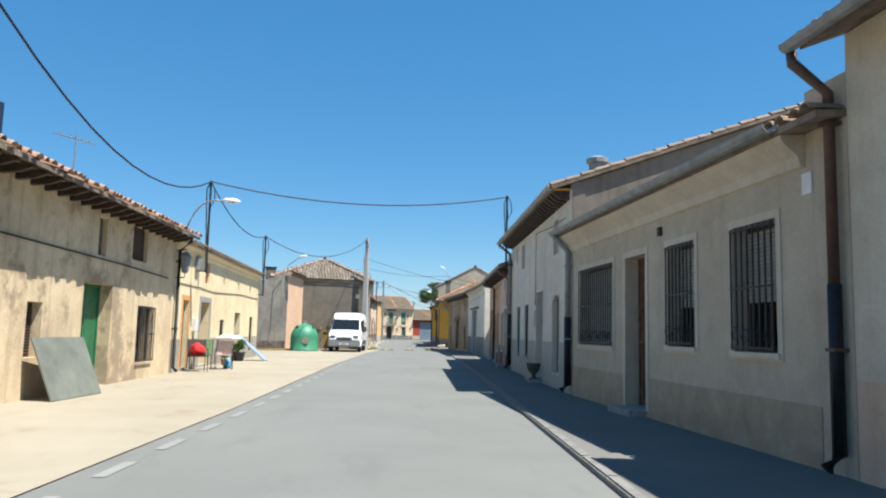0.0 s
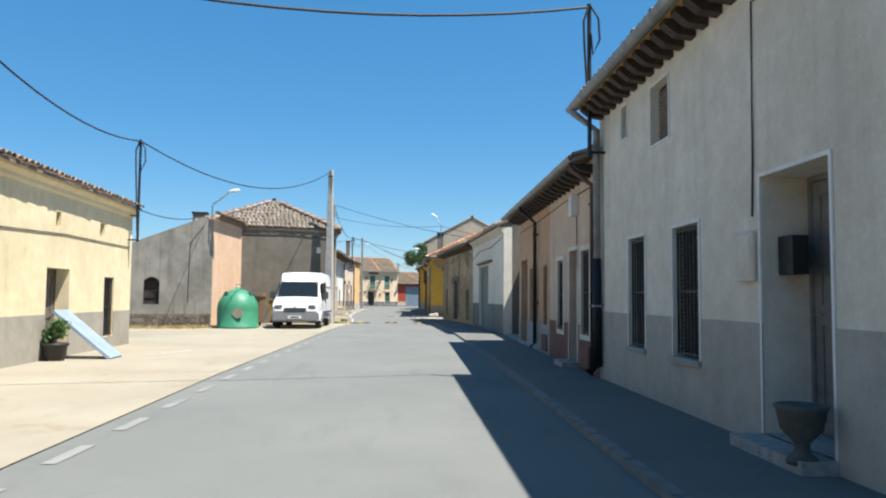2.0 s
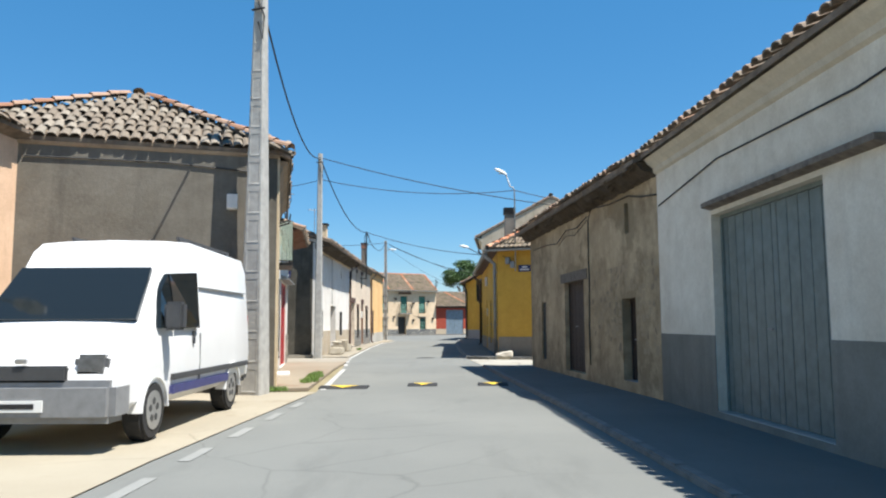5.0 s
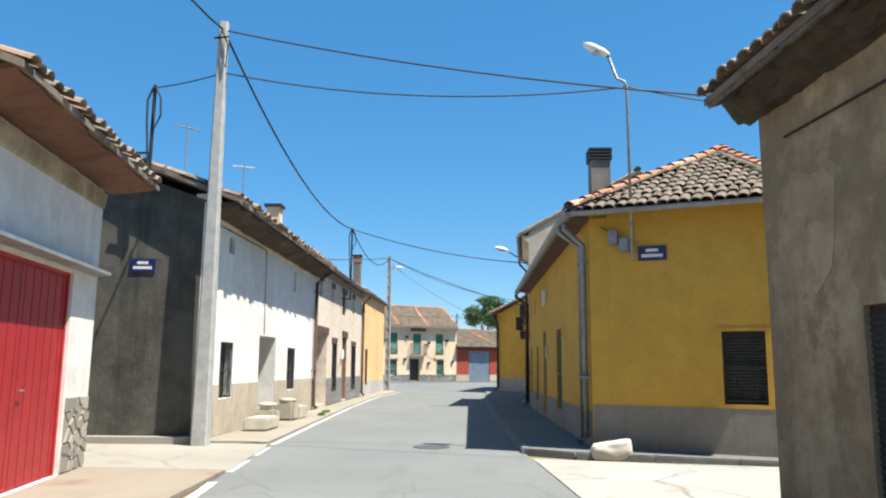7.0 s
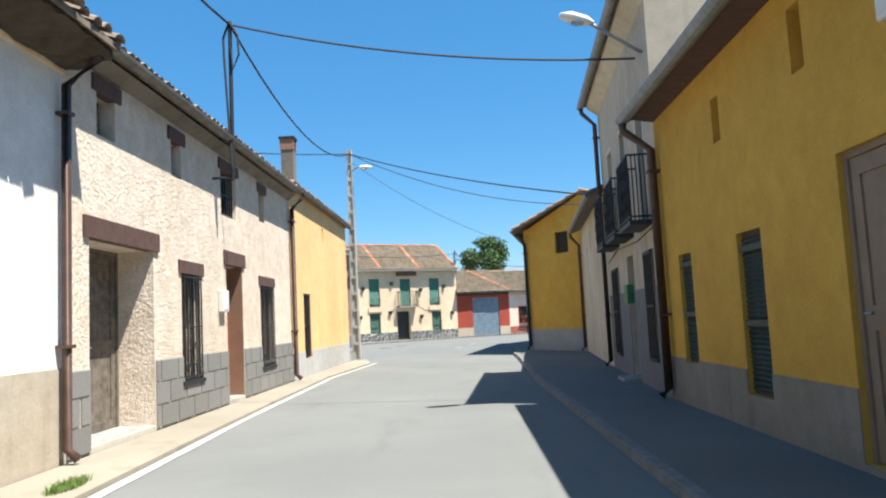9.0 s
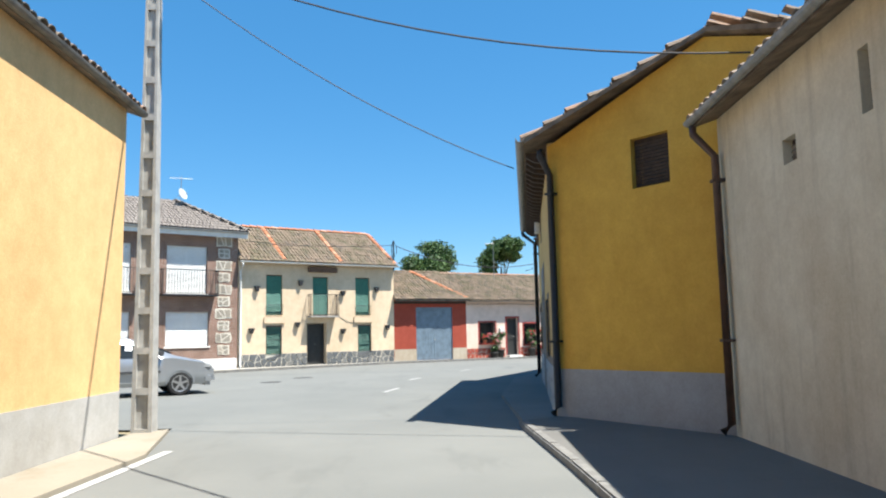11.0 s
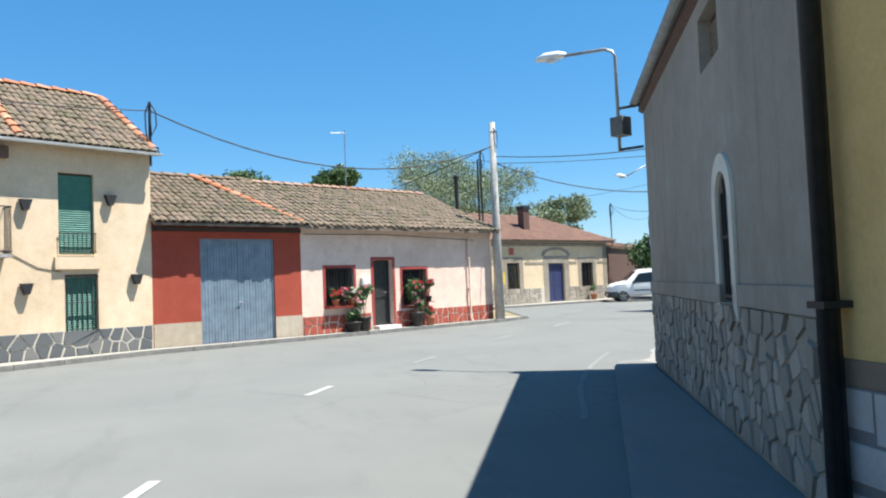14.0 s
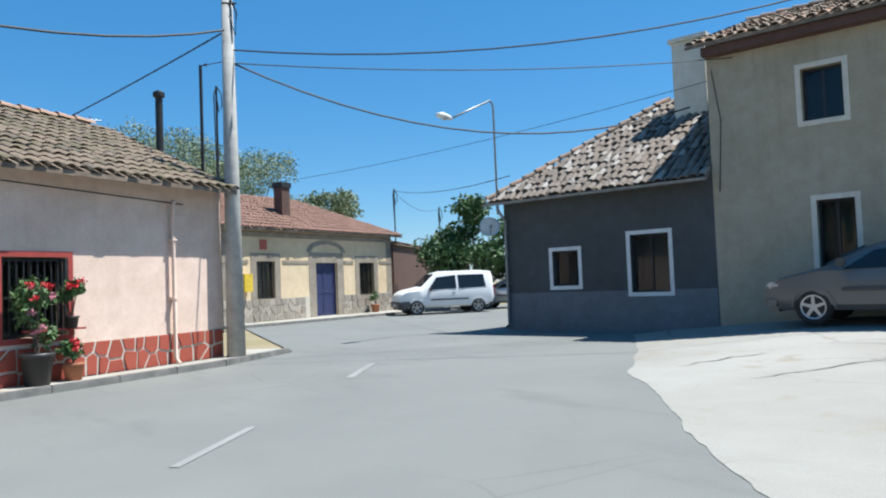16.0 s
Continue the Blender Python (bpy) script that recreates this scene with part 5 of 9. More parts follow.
# tall ivory house with iron balconies
f = house("balcony_house", (0.2, 75.5), (0.68, 81.8), R, "two-storey ivory house with a slate-grey skirting and balconies")
H_open = [(0.75, 1.45, 0.5, 2.2), (2.7, 3.45, 0.14, 2.26), (4.65, 5.5, 0.4, 2.17), (0.8, 1.45, 2.62, 4.5), (2.65, 3.3, 2.62, 4.5), (4.45, 5.1, 2.62, 4.5)]
wall(f, W_H, 0, f.L, 0, 5.85, H_open)
band(f, W_Hs, 0.02, f.L - 0.02, 0, 1.64, H_open[:3], label="slate-grey painted skirting")
for k in (0, 2):
    window(f, *H_open[k], "bars", 0.12, blind=M["wood_dark"], louvre=0.6, scrolls=True, bar_v=-0.04)
door(f, *H_open[1], M["wood_dark"], 0.3, step=M["grey_stone"], label="dark wooden front door")
for k in (3, 4, 5):
    window(f, *H_open[k], "plain", 0.14, blind=M["wood_grey"], louvre=0.98, trim=W_B, trim_w=0.07)
shell(f, W_H, 7.6, 0, 5.85, 7.9, vr=3.8)
gable(f, M["tile_old"], 5.97, 8.15, 7.6, 0.3, seed=12)
cornice(f, W_H2, 0.0, f.L, [(0.0, 5.7), (-0.06, 5.74), (-0.22, 5.86), (-0.24, 5.92), (0.0, 5.92)], "cream plaster cornice")
gutter(f, M["zinc"], -0.05, f.L + 0.2, -0.36, 5.96, 0.075)
downpipe(f, M["gutter_brown"], f.L - 0.1, 5.85, -0.36, 0.14, 0.05)
bm = bmesh.new()
box(bm, f, 2.85, 3.25, -0.12, -0.002, 1.42, 1.75)
part("letter_box", bm, M["green_paint"], f.root, "green metal letter box")
wall_cable(f, [(0.1, 2.5), (2.0, 2.42), (4.4, 2.5), (6.1, 2.35)])


def balcony(f, s0, s1, z, out, h, mat, label, rails=2, scrolls=True, slab_mat=None):
    bm = bmesh.new()
    box(bm, f, s0, s1, -out, -0.001, z - 0.07, z)
    b = part("balcony", bm, slab_mat or M["iron"], f.root, label)
    for zz in (z + 0.04, z + h - 0.02):
        bm = bmesh.new()
        for k in range(2):
            box(bm, f, *((s0, s0 + 0.024) if k == 0 else (s1 - 0.024, s1)), -out + 0.03, -0.002, zz, zz + 0.025)
        box(bm, f, s0, s1, -out + 0.008, -out + 0.032, zz, zz + 0.025)
        part("rail", bm, mat, b)
    n = max(2, round((s1 - s0) / 0.12))
    spots = [(s0 + 0.02 + (s1 - s0 - 0.04) * k / n, -out + 0.02) for k in range(n + 1)]
    spots += [(s, -out + 0.02 + (out - 0.03) * k / 5) for s in (s0 + 0.02, s1 - 0.02) for k in range(1, 5)]
    for s, v in spots:
        bb = bmesh.new()
        box(bb, f, s - 0.008, s + 0.008, v - 0.008, v + 0.008, z + 0.001, z + h)
        part("baluster", bb, mat, b)
    if scrolls:
        n = max(2, round((s1 - s0) / 0.3))
        for i in range(n):
            c = s0 + (i + 0.5) * (s1 - s0) / n
            for zc, fl in ((z + 0.2, 1), (z + 0.45, -1), (z + h - 0.22, -1)):
                bb = bmesh.new()
                scroll(bb, f, c, zc, -out + 0.005, 0.12, 1.3, fl if i % 2 else -fl)
                part("scroll", bb, mat, b)


balcony(f, 0.55, 1.7, 2.6, 0.33, 0.97, M["iron"], "black wrought iron balcony with scrollwork")
balcony(f, 2.4, 3.55, 2.6, 0.33, 0.97, M["iron"], "black wrought iron balcony with scrollwork")
balcony(f, 4.2, 5.35, 2.6, 0.33, 0.97, M["iron"], "black wrought iron balcony with scrollwork")

# low cream house in the recess
f = house("cream_annexe", (0.68, 81.8), (1.35, 89.3), R, "plain pale cream house with slit windows and a brown downpipe")
H2_open = [(0.7, 1.32, 0.95, 2.05), (1.34, 1.48, 3.03, 3.53), (4.04, 4.2, 3.02, 3.55), (5.4, 5.7, 2.95, 3.2)]
wall(f, W_H2, 0, f.L, 0, 3.85, H2_open)
window(f, *H2_open[0], "plain", 0.12, blind=M["wood_grey"], louvre=0.98)
for o in H2_open[1:]:
    window(f, *o, "plain", 0.1, blind=M["wood_grey"], louvre=0.98)
shell(f, W_H2, 6, 0, 3.85, 5.0)
gable(f, M["tile_old"], 3.93, 5.1, 6, 0.3, seed=13)
gutter(f, M["zinc"], -0.05, f.L, -0.36, 3.92, 0.06)
downpipe(f, M["gutter_brown"], f.L - 0.12, 3.84, -0.34, 0.14, 0.05)

# mustard house on the bend
f = house("mustard_house", (-0.25, 92.0), (1.4, 101.8), R, "mustard rendered house with taupe trims and a stone-patterned base")
Y2_open = [(1.92, 2.62, 0.9, 1.98), (4.77, 5.95, 0.14, 2.24), (7.86, 8.96, 0.9, 2.06), (5.64, 5.95, 3.5, 4.1), (8.75, 9.05, 3.5, 4.0)]
wall(f, W_Y2, 0, f.L, 0, 4.37, Y2_open)
TRIM_T = solid("taupe_paint", (0.22, 0.165, 0.12), 0.8, 0, 0.1, 5)
PAINTED = plaster("grey_blue_base", (0.50, 0.51, 0.51), (0.41, 0.42, 0.425), 0.6)
band(f, W_Hs, 0.02, f.L - 0.02, 0, 0.82, Y2_open[:3], label="dark joints of the base")
rnd = random.Random(61)
for s0_, s1_ in ((0.04, 4.28), (6.5, f.L - 0.03)):
    for z0_, z1_ in ((0.06, 0.31), (0.31, 0.56), (0.56, 0.815)):
        s = s0_
        while s < s1_ - 0.02:
            b = min(s1_, s + rnd.uniform(0.26, 0.62))
            if s1_ - b < 0.2:
                b = s1_
            up = 0.0 if z0_ < 0.1 else rnd.choice((0.0, 0.0, 0.05, -0.05))
            bm = bmesh.new()
            o = 0.022 + rnd.uniform(-0.006, 0.006)
            box(bm, f, s + 0.009, b - 0.009, -o, -0.004, z0_ + 0.009 + max(0.0, up), z1_ - 0.009 + (min(0.0, up) if z1_ < 0.8 else 0.0))
            part("base_slab", bm, PAINTED, f.root)
            s = b
for s0_, s1_ in ((0.02, 4.29), (6.49, f.L - 0.01)):
    band(f, TRIM_T, s0_, s1_, 0.825, 0.95, Y2_open[:3], 0.02, "base_moulding", "taupe moulding along the base")
window(f, *Y2_open[0], "bars", 0.12, blind=DARK_GREEN, louvre=0.97, trim=TRIM_T, trim_w=0.1, bar_v=-0.03, gap=0.1)
window(f, *Y2_open[2], "bars", 0.12, blind=DARK_GREEN, louvre=0.97, trim=TRIM_T, trim_w=0.07, bar_v=-0.02, gap=0.1)
for o in Y2_open[3:]:
    window(f, *o, "plain", 0.1, blind=TRIM_T, louvre=0.98, trim=TRIM_T, trim_w=0.03)
granite_door = door(f, *Y2_open[1], M["wood_dark"], 0.2, planks=0.16, leaves=2, label="old dark plank doors in a granite surround")
GRANITE = plaster("granite", (0.36, 0.36, 0.345), (0.28, 0.28, 0.27), 0.7, 0.25, None, (0, 1), 30, 0.5, 2.0)
bm = bmesh.new()
slab(bm, f, 4.31, 6.47, 0.05, 2.87, [(4.77, 5.95, -1, 2.24)], -0.009, -0.001)
part("surround_edge", bm, TRIM_T, granite_door, "taupe painted edge")
for a0_, a1_, b0_, b1_ in ((4.38, 4.766, 0.06, 1.2), (4.38, 4.766, 1.212, 2.236), (5.954, 6.4, 0.06, 1.0), (5.954, 6.4, 1.012, 2.236), (4.38, 5.36, 2.248, 2.8), (5.372, 6.4, 2.248, 2.8)):
    bm = bmesh.new()
    box(bm, f, a0_, a1_, -0.024, -0.002, b0_, b1_)
    part("surround_stone", bm, GRANITE, granite_door, "grey granite block")
for a0_, a1_, b0_, b1_ in ((4.772, 4.79, 0.15, 2.22), (5.93, 5.948, 0.15, 2.22), (4.791, 5.929, 2.218, 2.236)):
    bm = bmesh.new()
    box(bm, f, a0_, a1_, -0.02, 0.178, b0_, b1_)
    part("reveal", bm, GRANITE, granite_door)
bm = bmesh.new()
box(bm, f, 6.72, 7.05, -0.06, -0.002, 1.52, 1.86)
part("letter_box", bm, M["steel"], f.root, "grey metal letter box")
meter_box(f, 7.35, 3.9, 0.4, 0.5, -0.12)
for s_at in (0.12,):
    bm = bmesh.new()
    box(bm, f, s_at - 0.09, s_at + 0.09, -0.014, -0.001, 0.96, 4.3)
    part("corner_strip", bm, TRIM_T, f.root)
g = Facade(f.root, (-0.25, 92.0), (3.62, 86.69), 1)
wall(g, W_Y, 0.304, 5.7, 0, 4.3, [(1.6, 2.22, 3.36, 4.08)])
wall(g, W_Y, 0.0, 0.302, 0, 4.3, v0=0.004, v1=0.2)
band(g, W_Bs, 0.02, 2.96, 0, 0.8, label="grey painted skirting")
window(g, 1.6, 2.22, 3.36, 4.08, "plain", 0.1, blind=M["wood_dark"], louvre=0.97)
bm = bmesh.new()
prism(bm, g, [(0.0, 4.301), (5.7, 4.301), (2.85, 5.2)], 0.0, 0.28)
part("gable", bm, W_Y, f.root)
bm = bmesh.new()
box(bm, f, -3.6, f.L, 3.9, 4.2, 0, 4.3)
box(bm, f, f.L - 0.28, f.L, 0.31, 3.9, 0, 4.3)
part("back_wall", bm, W_Y2, f.root)
slope(f, M["tile_old"], -0.35, f.L + 0.1, (-0.37, 4.36), (2.04, 5.3), hip0=-1.75, seed=14)
slope(f, M["tile_old"], -4.4, f.L + 0.1, (4.5, 4.34), (2.04, 5.3), hip0=2.3, seed=15, eave_rows=False)
corbels(f, M["wood_dark"], 0.1, f.L - 0.05, -0.34, 4.1, 4.28, 0.4, 0.1)
gutter(f, M["zinc"], -0.5, f.L, -0.43, 4.35, 0.07)
downpipe(f, M["iron"], f.L - 0.1, 4.3, -0.43, 0.14, 0.055)
downpipe(g, M["iron"], 0.12, 4.2, -0.3, 0.14, 0.055)

# cement house with a rubble base
f = house("cement_house", (1.4, 101.8), (4.7, 108.5), R, "cement rendered house with a rubble base and arched window")
K_open = [(2.08, 2.53, 1.15, 2.22), (2.2, 3.0, 3.2, 3.7)]
wall(f, W_K, 0, f.L, 0, 3.95, K_open)
window(f, *K_open[0], "bars", 0.2, blind=M["wood_dark"], louvre=0.9, bar_v=0.02)
window(f, *K_open[1], "plain", 0.12, blind=M["wood_grey"], louvre=0.98)
bm = bmesh.new()
arc = [(2.08, 2.22)] + [(2.08 + 0.45 * k / 10, 2.0 + 0.22 * math.sin(math.pi * k / 10)) for k in range(11)] + [(2.53, 2.22)]
prism(bm, f, arc, 0.001, 0.2)
part("arch", bm, W_K, f.root)
ring_o = [(1.94, 1.02), (1.94, 2.0)] + [(2.305 - 0.365 * math.cos(math.pi * k / 12), 2.0 + 0.365 * math.sin(math.pi * k / 12)) for k in range(1, 12)] + [(2.67, 2.0), (2.67, 1.02)]
ring_i = [(2.08, 1.15), (2.08, 2.0)] + [(2.305 - 0.225 * math.cos(math.pi * k / 12), 2.0 + 0.22 * math.sin(math.pi * k / 12)) for k in range(1, 12)] + [(2.53, 2.0), (2.53, 1.15)]
for k in range(len(ring_o) - 1):
    bm = bmesh.new()
    prism(bm, f, [ring_o[k], ring_o[k + 1], ring_i[k + 1], ring_i[k]], -0.03, -0.001)
    part("arch_stone", bm, W_B, f.root)
shell(f, W_K, 6, 0, 3.95, 4.9)
gable(f, M["tile_old"], 4.03, 5.1, 6, 0.08, seed=16, s1=f.L + 0.08)
cornice(f, BROWN, 0.0, f.L + 0.1, [(0.0, 3.85), (-0.06, 3.89), (-0.06, 3.95), (0.0, 3.95)], "dark brown boarded soffit")
gutter(f, M["zinc"], -0.02, f.L + 0.08, -0.12, 4.02, 0.07)
band(f, W_K, 0.02, f.L - 0.02, 1.14, 1.3, [K_open[0]], 0.03, "string_course", "smooth cement string course")
CEMENT = f

# ---- the sunlit side ----
f = house("old_cream_house", (-7.6, 5.0), (-8.1, 18.6), LFT, "old cream house with peeling render and a green gate")
L1_open = [(5.55, 6.1, 0.7, 1.64), (7.75, 9.25, 0.02, 2.12), (10.9, 12.05, 0.4, 1.75), (10.28, 11.3, 2.8, 3.6), (8.3, 8.75, 2.7, 3.5)]
wall(f, W_L1, -8, f.L, 0, 3.87, L1_open)
window(f, *L1_open[0], "plain", 0.18, blind=M["wood_dark"], louvre=0.98)
door(f, *L1_open[1], M["green_paint"], 0.28, leaves=2, planks=0.3, handle=False, label="green painted metal gate set deep in the wall")
window(f, *L1_open[2], "bars", 0.1, blind=None, bar_v=-0.06, gap=0.14)
window(f, *L1_open[3], "plain", 0.1, blind=M["wood_dark"], louvre=0.98)
window(f, *L1_open[4], "plain", 0.12, blind=M["wood_grey"], louvre=0.98)
bm = bmesh.new()
box(bm, f, -8, f.L, 6.7, 7.0, 0, 3.75)
box(bm, f, f.L - 0.28, f.L, 0.31, 6.7, 0, 3.75)
part("back_wall", bm, W_L1, f.root)
slope(f, M["tile_warm"], -8, f.L + 0.1, (-0.62, 3.74), (3.5, 5.2), seed=20, rough=2.4)
slope(f, M["tile_old"], -8, f.L + 0.1, (7.4, 3.86), (3.5, 5.2), seed=21, eave_rows=False)
corbels(f, M["wood_dark"], -7.9, f.L, -0.5, 3.56, 3.72, 0.5, 0.1)
downpipe(f, M["iron"], f.L + 0.12, 3.75, -0.4, 0.06, 0.045)
wall_cable(f, [(0, 2.75), (4.5, 2.66), (9.5, 2.62), (13, 2.55)], 0.02)
bm = bmesh.new()
tube(bm, [f.P(6.4, 1.2, 4.3), f.P(6.4, 1.2, 5.25)], 0.085, 10)
part("flue", bm, solid("blue_black_metal", (0.03, 0.045, 0.08), 0.4, 0.4), f.root, "dark metal stove flue")

f = house("yellow_cream_house", (-8.1, 18.6), (-8.85, 32.6), LFT, "yellow-cream house with a grey skirting and moulded cornice")
L2_open = [(1.1, 1.75, 0.08, 2.05), (3.2, 4.45, 0.08, 2.08), (6.12, 6.78, 0.28, 1.55), (8.7, 9.86, 0.08, 1.87), (12.0, 12.7, 0.3, 1.76), (3.6, 4.2, 2.7, 3.38), (6.33, 6.62, 2.8, 3.1), (9.05, 9.3, 2.75, 3.05), (11.6, 11.9, 2.75, 3.05)]
wall(f, W_L2, 0, f.L, 0, 3.6, L2_open)
band(f, W_L2s, 0.02, f.L - 0.02, 0, 0.92, L2_open[:5], label="worn grey skirting")
door(f, *L2_open[0], M["wood_dark"], 0.15, trim=plaster("orange_trim", (0.75, 0.38, 0.14), (0.6, 0.3, 0.12)), trim_w=0.14, label="dark narrow door in an orange surround")
door(f, *L2_open[1], M["wood"], 0.3, trim=M["grey_stone"], trim_w=0.16, label="brown glazed wooden door in a grey surround")
window(f, *L2_open[2], "bars", 0.12, blind=M["wood_dark"], louvre=0.97)
door(f, *L2_open[3], M["wood_grey"], 0.3, label="pale weathered wooden door")
window(f, *L2_open[4], "bars", 0.12, blind=M["wood_dark"], louvre=0.97)
window(f, *L2_open[5], "plain", 0.08, blind=solid("orange_shutter", (0.40, 0.13, 0.05), 0.6, 0, 0.15, 6), louvre=0.98, label="orange-brown closed shutter")
for o in L2_open[6:]:
    window(f, *o, "plain", 0.1, blind=M["wood_dark"], louvre=0.98)
bm = bmesh.new()
profile_along(bm, f, [(0.0, 3.4), (-0.05, 3.45), (-0.06, 3.52), (-0.15, 3.6), (-0.16, 3.66), (0.02, 3.66)], 0.01, f.L)
part("cornice", bm, W_L2, f.root, "moulded plaster cornice")
shell(f, W_L2, 7, 0, 3.6, 4.7)
gable(f, M["tile_old"], 3.7, 4.9, 7, 0.22, seed=22)
meter_box(f, 2.4, 1.15, 0.3, 0.4)
wall_cable(f, [(0.3, 2.5), (3.0, 2.5), (4.9, 2.45), (9.5, 2.6), (13.8, 2.6)], 0.013)
lantern = thing("wall_lantern", -7.86, 18.75, 2.75, "grey street lantern on an iron bracket at the house corner", "lantern")
bm = bmesh.new()
lathe(bm, [(0.06, 0.0), (0.1, 0.05), (0.15, 0.42), (0.17, 0.44), (0.1, 0.56), (0.03, 0.6)], 6)
part("glass_body", bm, M["zinc"], lantern)
bm = bmesh.new()
tube(bm, [(-0.28, 0, -0.12), (0.0, 0, -0.12), (0.0, 0, 0.02)], 0.018, 6)
tube(bm, [(-0.28, 0, 0.62), (0.0, 0, 0.66)], 0.018, 6)
part("bracket", bm, M["iron"], lantern)
meter_box(f, 2.35, 3.0, 0.34, 0.42, -0.12, M["zinc"])

# grey house standing back, with a peach front
f = house("peach_front_house", (-9.5, 43.5), (-9.3, 47.9), LFT, "small house with a peach front and grey cement side")
wall(f, W_GLF, 0, f.L, 0, 4.55)
g = Facade(f.root, (-9.5, 43.5), (-13.4, 42.27), 1)
g.n = Vector((-0.301, 0.954, 0))
GL_open = [(2.05, 2.65, 0.95, 2.08)]
wall(g, W_GL, 0.304, 4.2, 0, 2.9, GL_open)
wall(g, W_GL, 0.0, 0.302, 0, 4.5, v0=0.004, v1=0.2)
band(g, W_Ys, 0.02, 4.2, 0, 0.6, label="dark stained base")
bm = bmesh.new()
arc = [(2.05, 2.081)] + [(2.05 + 0.6 * k / 8, 1.9 + 0.17 * math.sin(math.pi * k / 8)) for k in range(9)] + [(2.65, 2.081)]
prism(bm, g, arc, 0.001, 0.19)
part("arch", bm, W_GL, f.root)
stone_base(g, DARK_RUBBLE, 0.05, 4.1, 0.05, 0.56, 60, 27, 0.03, 0.02)
window(g, *GL_open[0], "bars", 0.2, blind=M["wood_dark"], louvre=0.98, label="small dark arched window with bars")
bm = bmesh.new()
prism(bm, g, [(0.304, 2.901), (4.2, 2.901), (4.2, 3.0), (0.304, 4.62)], 0.0, 0.28)
part("gable", bm, W_GL, f.root)
bm = bmesh.new()
box(bm, f, 0.6, f.L, 4.0, 4.3, 0, 2.9)
part("back_wall", bm, W_GL, f.root)
slope(f, M["tile_old"], -0.3, f.L + 0.1, (4.6, 2.85), (-0.22, 4.72), hip0=1.0, seed=23, eave_rows=False)
ridge_row(f, M["tile_old"], (-0.15, -0.2, 4.7), (f.L, -0.2, 4.7))
wall_cable(g, [(0.4, 4.2), (0.9, 3.5), (0.95, 1.0)], 0.016)

# straw house with the hip roof
f = house("hip_roof_house", (-4.95, 49.3), (-6.35, 55.6), LFT, "straw-coloured house with an old barrel-tiled hip roof")
HP_open = [(1.55, 2.5, 0.68, 2.26), (3.95, 4.85, 0.08, 2.04), (5.45, 6.3, 0.36, 2.02), (3.35, 4.0, 2.72, 4.15)]
wall(f, W_HS, 0, f.L, 0, 4.55, HP_open)
for k in (0, 2):
    window(f, *HP_open[k], "bars", 0.1, blind=M["wood_dark"], louvre=0.6, bar_v=-0.03)
door(f, *HP_open[1], M["wood"], 0.3, step=M["white"], label="brown wooden door")
window(f, *HP_open[3], "plain", 0.1, blind=M["green_blind"], louvre=0.9)
balcony(f, 3.2, 4.75, 2.72, 0.32, 0.98, M["iron"], "small iron balcony with green mesh", scrolls=False)
bm = bmesh.new()
for k in range(9):
    v_ = -0.3 + 0.034 * k
    box(bm, f, 3.17, 3.174, v_, v_ + 0.013, 2.78, 3.68)
for k in range(26):
    z_ = 2.78 + 0.0355 * k
    box(bm, f, 3.165, 3.169, -0.305, -0.01, z_, z_ + 0.013)
part("mesh_panel", bm, solid("pale_green_mesh", (0.50, 0.62, 0.54), 0.7, 0, 0.1, 9), f.root, "pale green plastic mesh tied to the railing")
g = Facade(f.root, (-9.3, 47.9), (-4.95, 49.3), 1)
wall(g, W_HN, -1.5, g.L - 0.304, 0, 4.6)
wall(g, W_HN, g.L - 0.302, g.L, 0, 4.54, v0=0.004, v1=0.2)
bm = bmesh.new()
box(bm, f, 0.5, f.L, 6.0, 6.3, 0, 4.4)
box(bm, f, f.L - 0.28, f.L, 0.31, 6.0, 0, 4.4)
part("back_wall", bm, W_HS, f.root)
slope(g, M["tile_pale"], -2.2, g.L + 0.3, (-0.05, 4.65), (2.2, 6.15), hip0=4.0, hip1=3.1, seed=24, rough=1.4, pitch=0.2)
slope(f, M["tile_pale"], -0.25, f.L + 0.3, (-0.2, 4.52), (3.0, 6.15), hip0=2.4, seed=25, rough=1.3, pitch=0.17, nose=0.01)
ridge_row(f, M["tile_warm"], (-0.25, -0.2, 4.62), (1.9, 3.0, 6.22))
ridge_row(g, M["tile_warm"], (-2.2, -0.13, 4.64), (1.8, 2.2, 6.22))
ridge_row(f, M["tile_old"], (1.9, 3.0, 6.2), (f.L, 3.0, 6.2))
cornice(f, MUD, 0.0, f.L, [(0.0, 4.2), (-0.05, 4.26), (-0.07, 4.34), (-0.14, 4.4), (-0.17, 4.46), (0.0, 4.46)], "corbelled clay eaves course")
cornice(g, MUD, -2.0, g.L, [(0.0, 4.5), (-0.03, 4.52), (-0.05, 4.57), (0.0, 4.58)], "thin clay eaves course")
meter_box(g, 3.68, 3.45, 0.2, 0.28, -0.2)
wall_cable(g, [(0.1, 4.28), (2.5, 4.3), (4.1, 4.2)], 0.02)
bm = bmesh.new()
tube(bm, [g.P(g.L - 0.35, -0.06, 4.2), g.P(g.L - 0.35, -0.06, 0.1)], 0.035, 6)
part("conduit", bm, M["iron"], f.root)
for sx in (0.62, 1.05):
    bm = bmesh.new()
    tube(bm, [f.P(sx, 0, 3.3), f.P(sx, -0.22, 3.38), f.P(sx, -0.22, 3.5)], 0.02, 5)
    part("insulator_bracket", bm, M["iron"], f.root)
bm = bmesh.new()
box(bm, f, 2.6, 3.3, 6.3, 7.0, 0.0, 5.5)
